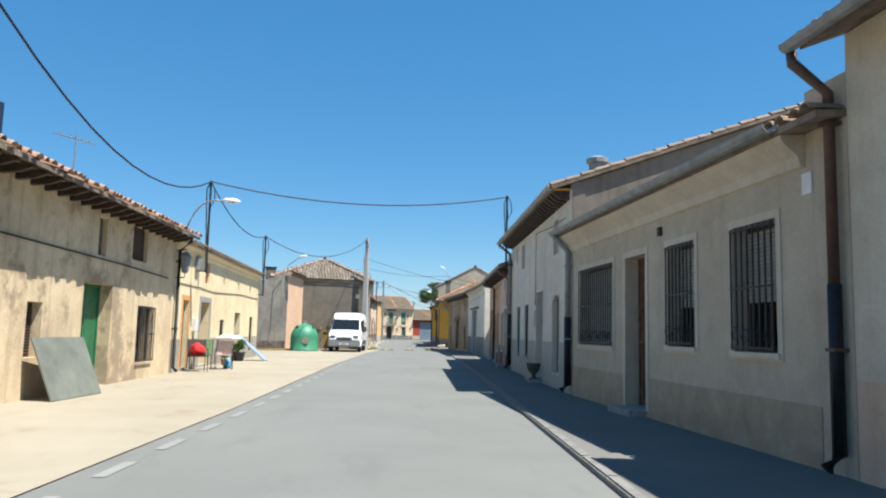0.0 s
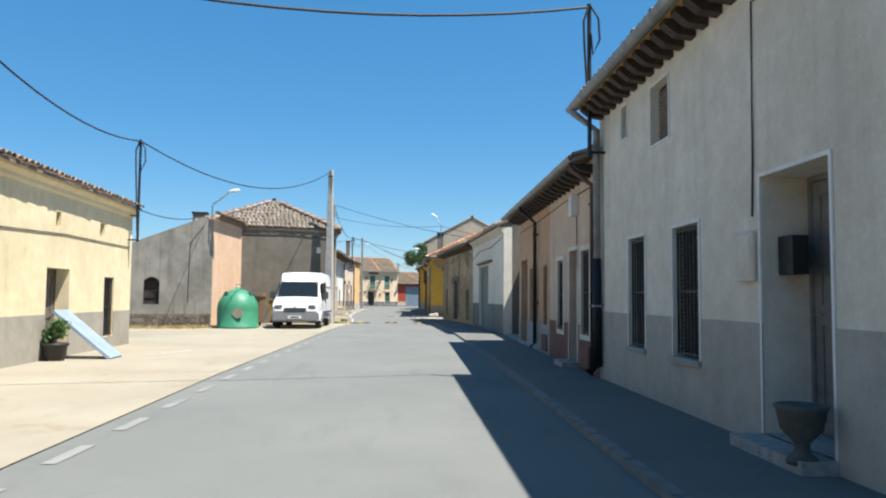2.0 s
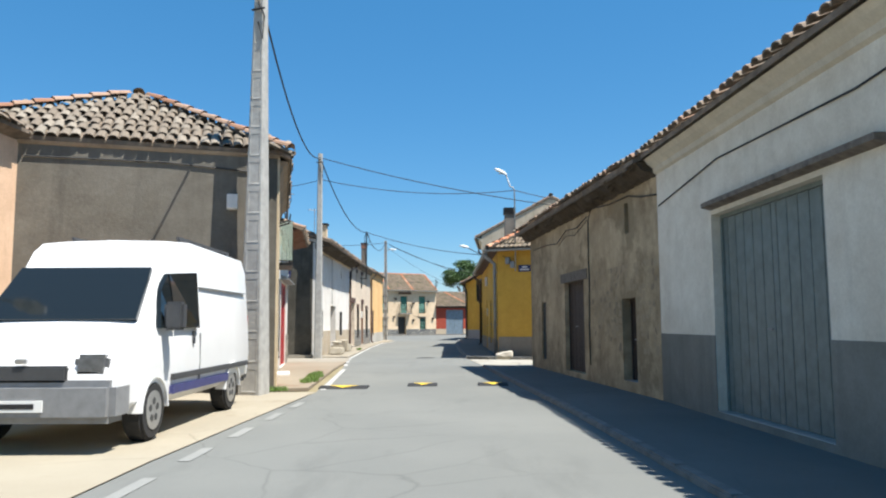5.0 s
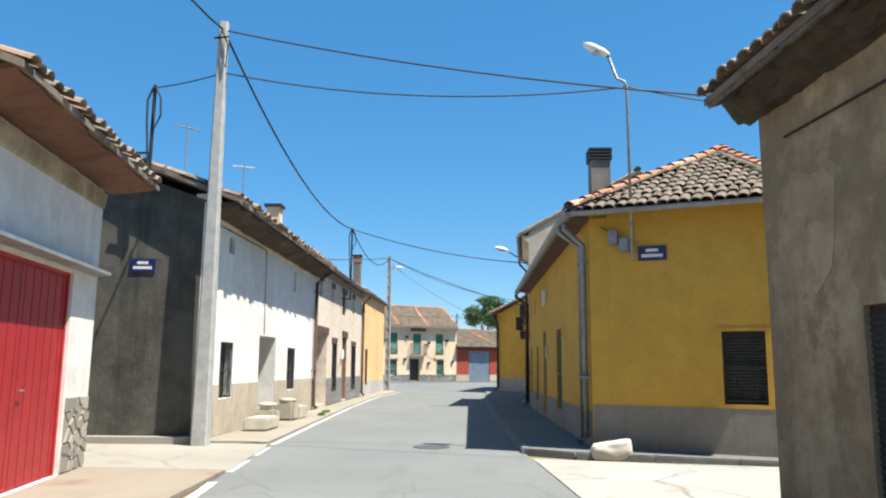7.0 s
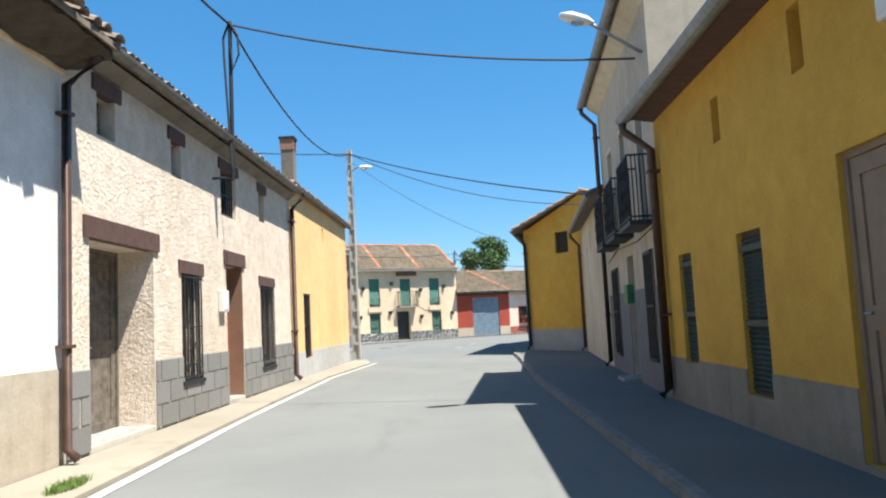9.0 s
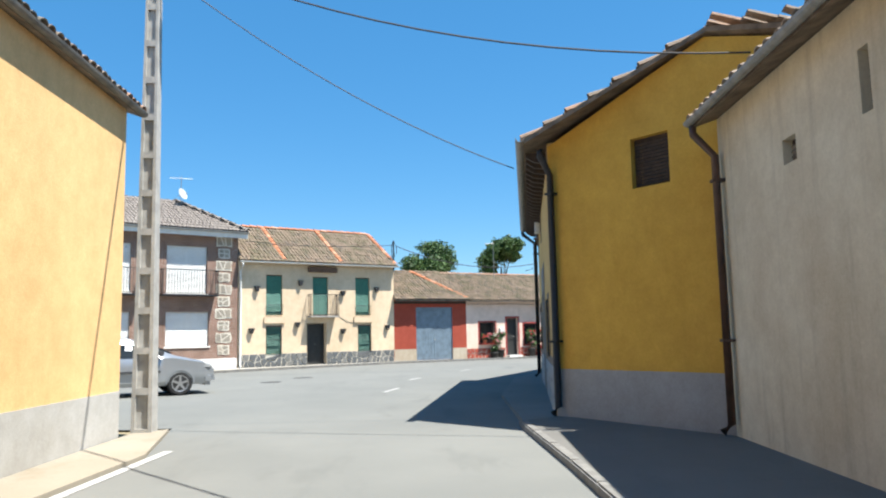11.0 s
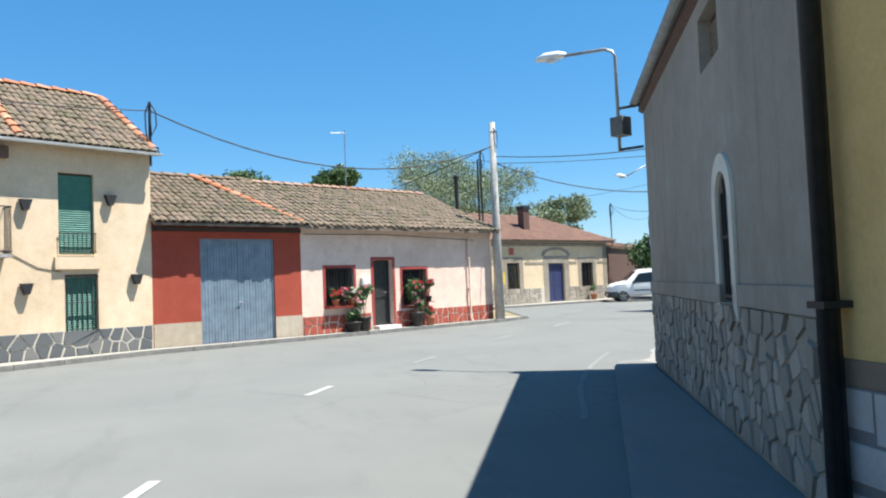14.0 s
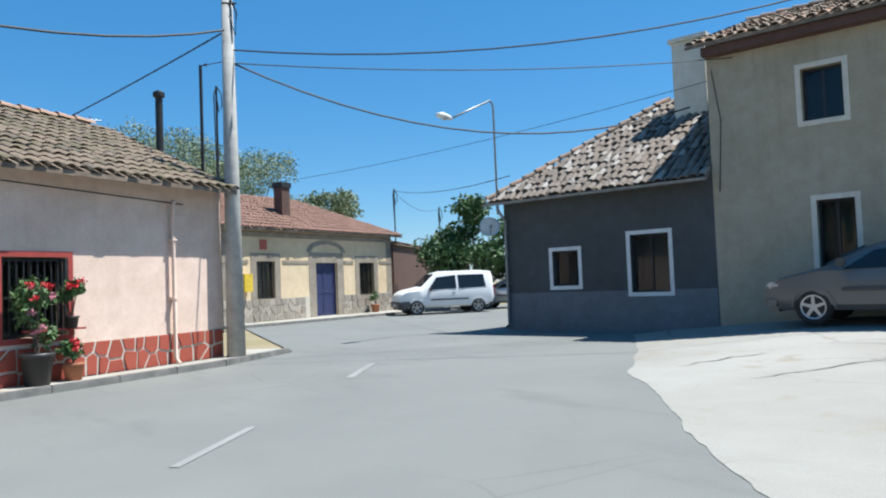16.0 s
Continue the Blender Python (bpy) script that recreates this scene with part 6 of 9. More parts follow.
ch = part("chimney", bm, W_Bg, f.root, "grey cement chimney stack")
bm = bmesh.new()
box(bm, f, 2.55, 3.35, 6.25, 7.05, 5.501, 5.58)
part("chimney_cap", bm, M["iron"], ch)

# whitewashed building with the red gate
f = house("red_gate_house", (-6.35, 55.62), (-7.0, 59.8), LFT, "whitewashed building with a red metal gate and rubble foot")
RG_open = [(0.9, 3.35, 0.03, 2.5)]
RED_METAL = solid("red_metal", (0.42, 0.022, 0.025), 0.45, 0.1, 0.12, 5)
wall(f, W_RG, 0, f.L, 0, 4.05, RG_open)
door(f, *RG_open[0], RED_METAL, 0.06, planks=0.11, leaves=2, label="red ribbed metal double gate")
bm = bmesh.new()
profile_along(bm, f, [(0.0, 2.55), (-0.22, 2.56), (-0.22, 2.6), (0.0, 2.68)], 0.7, 4.1)
part("canopy", bm, M["zinc"], f.root, "grey sheet metal ledge over the gate")
shell(f, W_RG, 6.5, 0, 4.05)
gable(f, M["tile_old"], 3.95, 5.3, 6.5, 0.64, s1=f.L + 0.4, seed=26, rough=1.8)
rough_soffit(f, plaster("reddish_boards", (0.24, 0.125, 0.09), (0.15, 0.085, 0.06), 0.9, 0.0, None, (0, 1), 14, 0.5, 3.0), 0.0, f.L + 0.3, 0.58, 3.78, 3.88, 3.925, "reddish boarded soffit", 4, 0.035)
cornice(f, W_D, 0.0, f.L, [(0.0, 3.5), (-0.03, 3.53), (-0.05, 3.72), (0.0, 3.73)], "rubble course under the eaves")
bm = bmesh.new()
tube(bm, [(-7.4, 58.5, 4.3), (-7.42, 58.5, 5.95)], 0.052, 10)
part("flue", bm, M["iron"], f.root, "dark metal stove flue", smooth=True)
stone_base(f, RUBBLE, 3.42, f.L - 0.01, 0.05, 0.95, 22, 5, 0.03, 0.03)

# bright white house with a dark mottled side
f = house("limewashed_house", (-6.65, 63.1), (-6.67, 72.8), LFT, "limewashed white house with a sandy skirting and dark mottled side")
E_open = [(0.98, 1.78, 0.72, 1.82), (3.68, 5.18, 0.1, 2.05), (6.42, 7.32, 0.73, 1.84), (1.2, 1.55, 3.58, 3.93), (6.85, 7.12, 3.38, 3.92)]
wall(f, W_E, 0, f.L, 0, 4.35, E_open)
band(f, W_Es, 0.02, f.L - 0.02, 0, 1.0, E_open[:3], label="sandy cement skirting")
window(f, *E_open[0], "bars", 0.16, bar_v=0.02)
window(f, *E_open[2], "bars", 0.16, bar_v=0.02)
door(f, *E_open[1], M["wood"], 0.45, leaves=2, label="brown wooden double door set deep in the wall")
for o in E_open[3:]:
    window(f, *o, "plain", 0.1, blind=M["wood_grey"], louvre=0.98)
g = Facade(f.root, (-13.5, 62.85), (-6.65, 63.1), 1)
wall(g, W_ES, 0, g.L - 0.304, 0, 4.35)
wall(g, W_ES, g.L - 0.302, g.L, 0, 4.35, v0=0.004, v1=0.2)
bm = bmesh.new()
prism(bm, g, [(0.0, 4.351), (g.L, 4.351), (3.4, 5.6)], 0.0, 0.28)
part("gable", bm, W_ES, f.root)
bm = bmesh.new()
box(bm, f, 0.4, f.L, 6.5, 6.8, 0, 4.35)
part("back_wall", bm, W_E, f.root)
gable(f, M["tile_old"], 4.36, 5.85, 6.8, 0.6, s0=-0.3, seed=27, rough=2.4)
rough_soffit(f, OLD_BOARD, -0.2, f.L, 0.55, 4.1, 4.25, 4.3, "old clay and board bedding under the tiles", 3, 0.06)
cornice(f, W_HS, 0.0, f.L, [(0.0, 4.07), (-0.03, 4.08), (-0.05, 4.13), (0.0, 4.14)], "thin pale plaster edge under the eaves")
wall_cable(f, [(0.2, 4.0), (3.9, 4.05), (4.0, 2.1)], 0.013)
bm = bmesh.new()
box(bm, f, 9.22, 9.62, 1.1, 1.5, 4.4, 6.25)
part("chimney", bm, W_HS, f.root)
bm = bmesh.new()
box(bm, f, 9.15, 9.69, 1.03, 1.57, 6.251, 6.34)
part("chimney_cap", bm, M["iron"], f.root)
downpipe(f, M["gutter_brown"], f.L - 0.08, 4.3, -0.45, 0.1, 0.05)
bm = bmesh.new()
tube(bm, [f.P(0.06, -0.05, 3.6), f.P(0.06, -0.05, 0.1)], 0.045, 8)
part("white_conduit", bm, M["white"], f.root)

# pink roughcast house with a block base
f = house("roughcast_house", (-6.67, 72.8), (-6.63, 82.9), LFT, "pale pink roughcast house with brown lintels and block base")
F_open = [(0.55, 2.26, 0.12, 2.4), (3.24, 4.0, 0.6, 2.17), (5.3, 6.22, 0.12, 2.45), (7.45, 8.42, 0.55, 2.18), (0.74, 1.2, 3.62, 4.12), (2.92, 3.3, 3.56, 4.08), (5.1, 5.95, 3.3, 4.1), (7.5, 7.9, 3.5, 4.1)]
wall(f, W_F, 0, f.L, 0, 4.45, F_open)
band(f, MORTAR, 0.02, f.L - 0.02, 0, 0.97, F_open[:4], 0.008, "base_mortar")
door(f, *F_open[0], M["wood_grey"], 0.5, leaves=2, lintel=BROWN, label="brown double door set deep in the wall")
window(f, *F_open[1], "bars", 0.1, lintel=BROWN, scrolls=True, bar_v=-0.03, sill=M["iron"])
door(f, *F_open[2], solid("orange_paint", (0.55, 0.17, 0.06), 0.6, 0, 0.12, 5), 0.3, lintel=BROWN, label="orange-painted front door in a brown reveal")
window(f, *F_open[3], "bars", 0.1, lintel=BROWN, scrolls=True, bar_v=-0.03, sill=M["iron"])
# Cement grey slats in the small windows paint the shade of plain recesses.
for o in F_open[4:]:
    window(f, *o, "bars" if o[1] - o[0] > 0.6 else "plain", 0.2, blind=None if o[1] - o[0] > 0.6 else W_Bg, louvre=0.98, lintel=BROWN)
# The jamb's shade is put into its brown colour.
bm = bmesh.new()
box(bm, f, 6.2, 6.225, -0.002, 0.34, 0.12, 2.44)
part("reveal_face", bm, plaster("shade_brown_reveal", (0.27, 0.17, 0.12), (0.21, 0.13, 0.09)), f.root, "reveal of the doorway, its shade put into the brown")
rows_z = [0.07, 0.37, 0.67, 0.96]
for q in range(3):
    s = 0.03 - (0.3 if q % 2 else 0)
    while s < f.L - 0.05:
        a, b = max(s, 0.03), min(s + 0.58, f.L - 0.03)
        z0_, z1_ = rows_z[q] + 0.012, rows_z[q + 1] - 0.012
        spans = [(a, b)]
        for h in F_open[:4]:
            if h[2] < (z0_ + z1_) / 2 < h[3]:
                spans = [x for sp in spans for x in ((sp[0], min(sp[1], h[0] - 0.01)), (max(sp[0], h[1] + 0.01), sp[1])) if x[1] - x[0] > 0.03]
        for sp in spans:
            bm = bmesh.new()
            box(bm, f, sp[0] + 0.012, sp[1] - 0.012, -0.026, -0.006, z0_, z1_)
            part("block", bm, BLOCK, f.root)
        s += 0.6
shell(f, W_F, 7, 0, 4.45, 5.6)
gable(f, M["tile_old"], 4.55, 5.9, 7, 0.27, seed=28, pitch=0.18)
cornice(f, W_Bg, 0.0, f.L, [(0.0, 4.34), (-0.07, 4.38), (-0.19, 4.46), (0.0, 4.46)], "grey cement soffit")
gutter(f, M["zinc_dull"], -0.05, f.L + 0.05, -0.31, 4.54, 0.075)
downpipe(f, M["gutter_brown"], f.L - 0.02, 4.5, -0.37, 0.1, 0.055)
meter_box(f, 4.98, 1.62, 0.28, 0.36, -0.1)

f = house("warm_yellow_house", (-6.63, 82.9), (-6.55, 91.2), LFT, "warm yellow rendered house with a pale grey skirting")
G_open = [(1.36, 2.18, 0.5, 2.16), (0.3, 0.5, 3.85, 4.3), (4.05, 4.28, 3.74, 4.17)]
wall(f, W_G, 0, f.L, 0, 4.65, G_open)
band(f, W_Gs, 0.02, f.L - 0.02, 0, 0.68, [G_open[0]], label="pale grey painted skirting")
window(f, *G_open[0], "bars", 0.08, blind=M["wood_dark"], louvre=0.97)
for o in G_open[1:]:
    window(f, *o, "plain", 0.1, blind=W_G, louvre=0.98)
shell(f, W_G, 7, 0, 4.65, 5.8)
gable(f, M["tile_old"], 4.74, 6.0, 7, 0.12, s1=f.L + 0.3, seed=29, pitch=0.18)
gutter(f, M["zinc_dull"], -0.02, f.L + 0.3, -0.15, 4.73, 0.06)
bm = bmesh.new()
box(bm, f, 3.74, 4.1, 0.7, 1.06, 4.8, 6.5)
ch = part("chimney", bm, W_Bg, f.root, "grey chimney stack with a brick cowl")
for a, b in ((3.72, 3.82), (4.02, 4.12)):
    bm = bmesh.new()
    box(bm, f, a, b, 0.68, 1.08, 6.501, 6.82)
    part("cowl_pier", bm, W_BK, ch)
bm = bmesh.new()
box(bm, f, 3.69, 4.15, 0.65, 1.11, 6.821, 6.89)
part("cowl_slab", bm, M["iron"], ch)

# ---- the houses across the crossroads ----
f = house("cream_house", (-9.85, 114.3), (-2.95, 118.4), LFT, "two-storey cream house with green blinds and a slate base")
CR_open = [(1.3, 2.06, 0.65, 1.95), (3.3, 4.3, 0.1, 2.04), (5.98, 6.72, 0.65, 1.94), (1.3, 2.08, 2.42, 4.28), (3.6, 4.4, 2.4, 4.24), (5.86, 6.65, 2.4, 4.26)]
wall(f, W_CR, 0, f.L, 0, 4.75, CR_open)
band(f, MORTAR, 0.02, f.L - 0.02, 0, 0.68, CR_open[:3], 0.01, "base_mortar")
for s0_, s1_, sd in ((0.03, 3.28, 3), (4.32, f.L - 0.03, 4)):
    stone_base(f, SLATE, s0_, s1_, 0.1, 0.67, 30, sd, 0.03, 0.035, CR_open[:3], "slate_slab")
for k in (0, 2):
    window(f, *CR_open[k], "bars", 0.12, blind=M["green_blind"], louvre=0.97, bar_v=-0.03)
for k in (3, 5):
    window(f, *CR_open[k], "plain", 0.1, blind=M["green_blind"], louvre=0.97)
    g0, g1, gz = CR_open[k][0], CR_open[k][1], CR_open[k][2]
    bm = bmesh.new()
    box(bm, f, g0 - 0.02, g1 + 0.02, -0.061, -0.039, gz + 0.46, gz + 0.484)
    guard = part("window_guard", bm, M["iron"], f.root, "low iron window guard")
    bm = bmesh.new()
    box(bm, f, g0 - 0.02, g1 + 0.02, -0.061, -0.039, gz + 0.038, gz + 0.062)
    part("rail", bm, M["iron"], guard)
    n_ = round((g1 - g0) / 0.1)
    for i in range(n_ + 1):
        gs = g0 + (g1 - g0) * i / n_
        bm = bmesh.new()
        box(bm, f, gs - 0.007, gs + 0.007, -0.057, -0.043, gz + 0.02, gz + 0.5)
        part("bar", bm, M["iron"], guard)
window(f, *CR_open[4], "plain", 0.1, blind=M["green_blind"], louvre=0.97)
door(f, *CR_open[1], M["charcoal"], 0.3, leaves=2, label="dark charcoal double door")
for sx in (1.69, 6.25):
    bm = bmesh.new()
    box(bm, f, sx - 0.5, sx + 0.5, -0.09, -0.002, 2.06, 2.34)
    part("window_apron", bm, W_CR, f.root)
balcony(f, 3.3, 4.75, 2.38, 0.5, 1.0, M["iron"], "small balcony with thin iron railings", slab_mat=M["grey_stone"], scrolls=False)
bm = bmesh.new()
box(bm, f, 3.35, 4.8, -0.2, 0.0, 4.45, 4.7)
part("name_board", bm, M["wood"], f.root, "brown wooden board under the eaves")
shell(f, W_CR, 5.6, 0, 4.75, 6.5)
gable(f, M["tile_moss"], 4.85, 6.8, 5.6, 0.36, seed=30, red_ridge="tile_red", pitch=0.175)
for s_ in (0.0 + 2.1, 5.0, f.L):
    ridge_row(f, M["tile_red"], (s_, -0.25, 4.9), (s_, 2.8, 6.86))
gutter(f, M["white"], -0.05, f.L + 0.1, -0.41, 4.84, 0.06)
downpipe(f, M["white"], 0.08, 4.75, -0.4, 0.12, 0.045)
for s_, z_ in ((0.6, 1.6), (2.8, 1.85), (5.15, 1.52), (7.6, 1.68), (0.85, 3.5), (2.95, 3.8), (5.15, 3.35), (7.0, 3.55)):
    bm = bmesh.new()
    prism(bm, f, [(s_ - 0.05, z_), (s_ + 0.05, z_), (s_ + 0.13, z_ + 0.24), (s_ - 0.13, z_ + 0.24)], -0.16, -0.02)
    part("wall_lantern", bm, M["iron"], f.root, "small black wall lantern")
wall_cable(f, [(4.7, 2.5), (5.4, 2.1), (5.9, 2.0)])

f = house("oxblood_garage", (-2.95, 118.4), (0.85, 120.0), LFT, "oxblood red garage with grey-blue ribbed metal doors")
GA_open = [(1.22, 3.3, 0.08, 2.8)]
BLUE_METAL = solid("grey_blue_metal", (0.20, 0.27, 0.33), 0.5, 0.15, 0.18, 4)
wall(f, W_GA, 0, f.L, 0, 3.1, GA_open)
band(f, W_Es, 0.02, f.L - 0.02, 0, 0.68, GA_open, label="tan cement skirting")
door(f, *GA_open[0], BLUE_METAL, 0.06, planks=0.085, leaves=2, label="grey-blue ribbed metal double garage door")
shell(f, W_GA, 6.6, 0, 3.1, 4.6)
gable(f, M["tile_moss"], 3.16, 4.85, 6.6, 0.42, seed=31, pitch=0.18)
bm = bmesh.new()
box(bm, f, 0, f.L, -0.06, -0.001, 2.98, 3.09)
part("fascia", bm, M["wood_dark"], f.root)

f = house("pink_house", (0.85, 120.0), (7.87, 123.4), LFT, "low pink house with red trims and a stone-patterned base")
PK_open = [(0.8, 1.8, 0.88, 1.98), (2.55, 3.3, 0.2, 2.2), (3.68, 4.68, 0.75, 1.9)]
TRIM_R = solid("red_trim_paint", (0.34, 0.05, 0.04), 0.7, 0, 0.12, 6)
wall(f, W_PK, 0, f.L, 0, 3.05, PK_open)
band(f, MORTAR, 0.02, f.L - 0.02, 0, 0.62, PK_open[1:2], 0.01, "base_mortar")
for s0_, s1_, sd in ((0.03, 2.4, 12), (3.42, f.L - 0.03, 13)):
    stone_base(f, REDSTONE, s0_, s1_, 0.1, 0.61, 22 if sd == 12 else 36, sd, 0.026, 0.03, (), "red_slab")
for k in (0, 2):
    window(f, *PK_open[k], "bars", 0.14, trim=TRIM_R, trim_w=0.08, bar_v=0.04)
# The charcoal leaf paints the darkness of an open doorway.
door(f, *PK_open[1], M["charcoal"], 0.2, trim=TRIM_R, trim_w=0.09, step=M["white"], label="charcoal leaf painted as a dark open doorway, in a red surround")
meter_box(f, 2.2, 1.3, 0.3, 0.38, -0.1)
shell(f, W_PK, 6.6, 0, 3.05, 4.5)
gable(f, M["tile_moss"], 3.14, 4.8, 6.6, 0.42, seed=32, red_ridge="tile_warm", nose=0.012)
ridge_row(f, M["tile_red"], (0.0, -0.2, 3.2), (-1.6, 3.3, 4.88))
wall_cable(f, [(0.1, 2.95), (3, 2.98), (6.9, 2.85)])
downpipe(f, W_PK, 6.6, 2.9, -0.12, 0.1, 0.035)

f = house("brick_house", (-20.0, 107.2), (-9.87, 114.28), LFT, "two-storey brick house with stone insets, white blinds and balconies")
off = f.L - 7.5
BK_open = [(off + 4.35, off + 6.1, 3.35, 5.4), (off + 4.35, off + 6.2, 1.1, 2.57), (off + 1.0, off + 2.9, 3.35, 5.4), (off + 1.0, off + 2.9, 1.1, 2.57)]
wall(f, brick_mat("brickwork", 35.0, (0.25, 0.135, 0.095), (0.20, 0.105, 0.075), (0.38, 0.33, 0.28)), 0, f.L, 0, 6.0, BK_open)
band(f, M["white"], 0.02, f.L - 0.02, 0, 0.55, label="pale granite plinth")
for o in BK_open:
    window(f, *o, "plain", 0.1, blind=M["blind_white"], louvre=0.92 if o[2] < 2 else 0.97, frame=M["white"], sill=M["white"])
for k in (0, 2):
    o = BK_open[k]
    balcony(f, o[0] - 0.3, o[1] + 0.35, 3.3, 0.5, 1.05, M["iron"], "balcony with black iron railings", scrolls=False)
shell(f, W_BK, 8, 0, 5.85, 7.2)
slope(f, M["tile_grey"], -0.3, f.L + 0.3, (-0.4, 6.12), (2.9, 7.85), hip1=2.3, seed=33, pitch=0.17, rough=0.4)
slope(f, M["tile_grey"], -0.3, f.L + 0.3, (8.4, 6.12), (2.9, 7.85), hip1=2.3, seed=34, eave_rows=False, pitch=0.26)
ridge_row(f, M["tile_grey"], (f.L + 0.3, -0.4, 6.16), (f.L - 2.0, 2.9, 7.89))
end = Facade(f.root, (f.P(f.L, 0, 0) + f.o)[:2], (f.P(f.L, 8, 0) + f.o)[:2], LFT)
slope(end, M["tile_grey"], -0.4, 8.4, (-0.3, 6.12), (2.0, 7.85), hip0=3.3, hip1=5.5, seed=45, eave_rows=False, pitch=0.17, rough=0.4)
bm = bmesh.new()
box(bm, f, 0, f.L + 0.28, -0.36, 0.0, 6.001, 6.06)
box(bm, f, 0, f.L + 0.3, -0.385, -0.362, 5.84, 6.075)
part("eave_board", bm, M["white"], f.root, "pale boxed eave")
gutter(f, M["zinc"], -0.3, f.L + 0.3, -0.45, 6.11, 0.08)
BRICKH = f

f = house("straw_house", (12.2, 135.8), (21.9, 140.0), LFT, "low straw-coloured house with grey quoins and a blue door")
o_ = 0.4
BE_open = [(1.33 + o_, 2.3 + o_, 0.95, 2.38), (4.7 + o_, 6.1 + o_, 0.11, 2.33), (7.65 + o_, 8.75 + o_, 0.9, 2.34)]
wall(f, W_BE, 0, f.L, 0, 3.67, BE_open)
band(f, MORTAR, 0.02, f.L - 0.02, 0, 0.95, BE_open, 0.01, "base_mortar")
for s0_, s1_, sd in ((0.03, 4.4, 22), (6.8, f.L - 0.03, 23)):
    stone_base(f, RUBBLE, s0_, s1_, 0.1, 0.94, 34, sd, 0.03, 0.04, BE_open, "rubble_slab")
QUOIN = plaster("weathered_sandstone", (0.36, 0.32, 0.265), (0.24, 0.21, 0.17), 0.9, 0.2, None, (0, 1), 16, 0.6, 2.0)
for k in (0, 2):
    window(f, *BE_open[k], "bars", 0.14, trim=QUOIN, trim_w=0.3)
door(f, *BE_open[1], solid("navy_paint", (0.03, 0.04, 0.11), 0.5, 0, 0.1), 0.14, leaves=2, trim=QUOIN, trim_w=0.42, label="navy blue wooden double door")
cuts = [0.02] + [x for o in BE_open for x in (o[0] - 0.44, o[1] + 0.44)] + [f.L - 0.02]
for a0_, a1_ in zip(cuts[::2], cuts[1::2]):
    band(f, QUOIN, a0_, a1_, 2.3, 2.42, (), 0.03, "string_course", "weathered stone string course")
band(f, QUOIN, 0.02, f.L - 0.02, 3.3, 3.5, (), 0.05, "frieze", "weathered stone band under the eaves")
for a0_ in (0.02, f.L - 0.42):
    band(f, QUOIN, a0_, a0_ + 0.4, 0.96, 3.29, (), 0.012, "quoin", "weathered stone corner")
mid_ = (BE_open[1][0] + BE_open[1][1]) / 2
bm = bmesh.new()
ring = [(mid_ + 1.25 * math.cos(math.pi * k / 12), 2.76 + 0.5 * math.sin(math.pi * k / 12)) for k in range(13)] + [(mid_ + 1.0 * math.cos(math.pi * k / 12), 2.76 + 0.34 * math.sin(math.pi * k / 12)) for k in range(12, -1, -1)]
prism(bm, f, ring, -0.03, -0.001)
part("relief_arch", bm, QUOIN, f.root, "low stone arch over the doorway")
bm = bmesh.new()
box(bm, f, BE_open[0][0] + 0.2, BE_open[0][0] + 0.55, -0.03, -0.002, 2.82, 3.2)
part("wall_plate", bm, solid("faded_red", (0.42, 0.09, 0.06), 0.6, 0, 0.1, 4), f.root, "small faded red wall plate")
shell(f, W_BE, 7, 0, 3.5, 4.6)
slope(f, M["tile_brown"], -0.3, f.L + 0.5, (-0.35, 3.6), (3.5, 5.4), hip0=0.0, hip1=3.4, seed=35)
slope(f, M["tile_brown"], -0.3, f.L + 0.5, (7.35, 3.6), (3.5, 5.4), hip1=3.4, seed=36, eave_rows=False)
bm = bmesh.new()
box(bm, f, 4.35, 4.83, 1.05, 1.5, 3.9, 5.5)
ch = part("chimney", bm, BROWN, f.root, "dark chimney stack")
bm = bmesh.new()
box(bm, f, 4.3, 4.88, 1.0, 1.55, 5.501, 5.72)
part("cowl", bm, M["iron"], ch)
bm = bmesh.new()
box(bm, f, 0.85, 1.25, -0.28, -0.012, 1.25, 1.9)
part("post_box", bm, M["yellow"], f.root, "yellow post box on the wall")

f = house("long_shed", (22.15, 140.2), (40, 157.2), LFT, "long brown brick shed with a low tiled roof")
wall(f, BROWN, 0, f.L, 0, 3.2)
shell(f, BROWN, 6, 0, 3.2, 3.6)
gable(f, M["tile_brown"], 3.28, 3.9, 6, 0.15, seed=37, eave_rows=False)

f = house("slate_house", (15.8, 124.55), (17.1, 119.2), LFT, "low slate-blue house with white window frames and tiled roof")
GH_open = [(1.42, 2.15, 1.1, 1.96), (3.52, 4.45, 0.9, 2.22)]
wall(f, W_GH, 0, f.L, 0, 3.45, GH_open)
band(f, W_GHs, 0.02, f.L - 0.02, 0, 0.95, GH_open, label="lighter slate-grey stone-textured base")
for o in GH_open:
    window(f, *o, "plain", 0.12, frame=M["iron"], trim=M["white"], trim_w=0.09)
bm = bmesh.new()
box(bm, f, 0.28, f.L, 6.2, 6.5, 0, 3.2)
part("back_wall", bm, W_GH, f.root)
g = Facade(f.root, (15.8, 124.55), (22.2, 126.1), 1)
g.n = -g.n
wall(g, W_GH, 0.304, 6.5, 0, 3.2)
slope(f, M["tile_speck"], -0.35, f.L, (-0.35, 3.3), (3.6, 6.0), hip0=3.6, seed=38, rough=2.2, pitch=0.185)
slope(f, M["tile_old"], -0.3, f.L, (7.5, 3.3), (3.6, 6.0), hip0=3.6, seed=39, eave_rows=False)
ridge_row(f, M["tile_old"], (-0.3, -0.3, 3.35), (3.25, 3.6, 6.05))
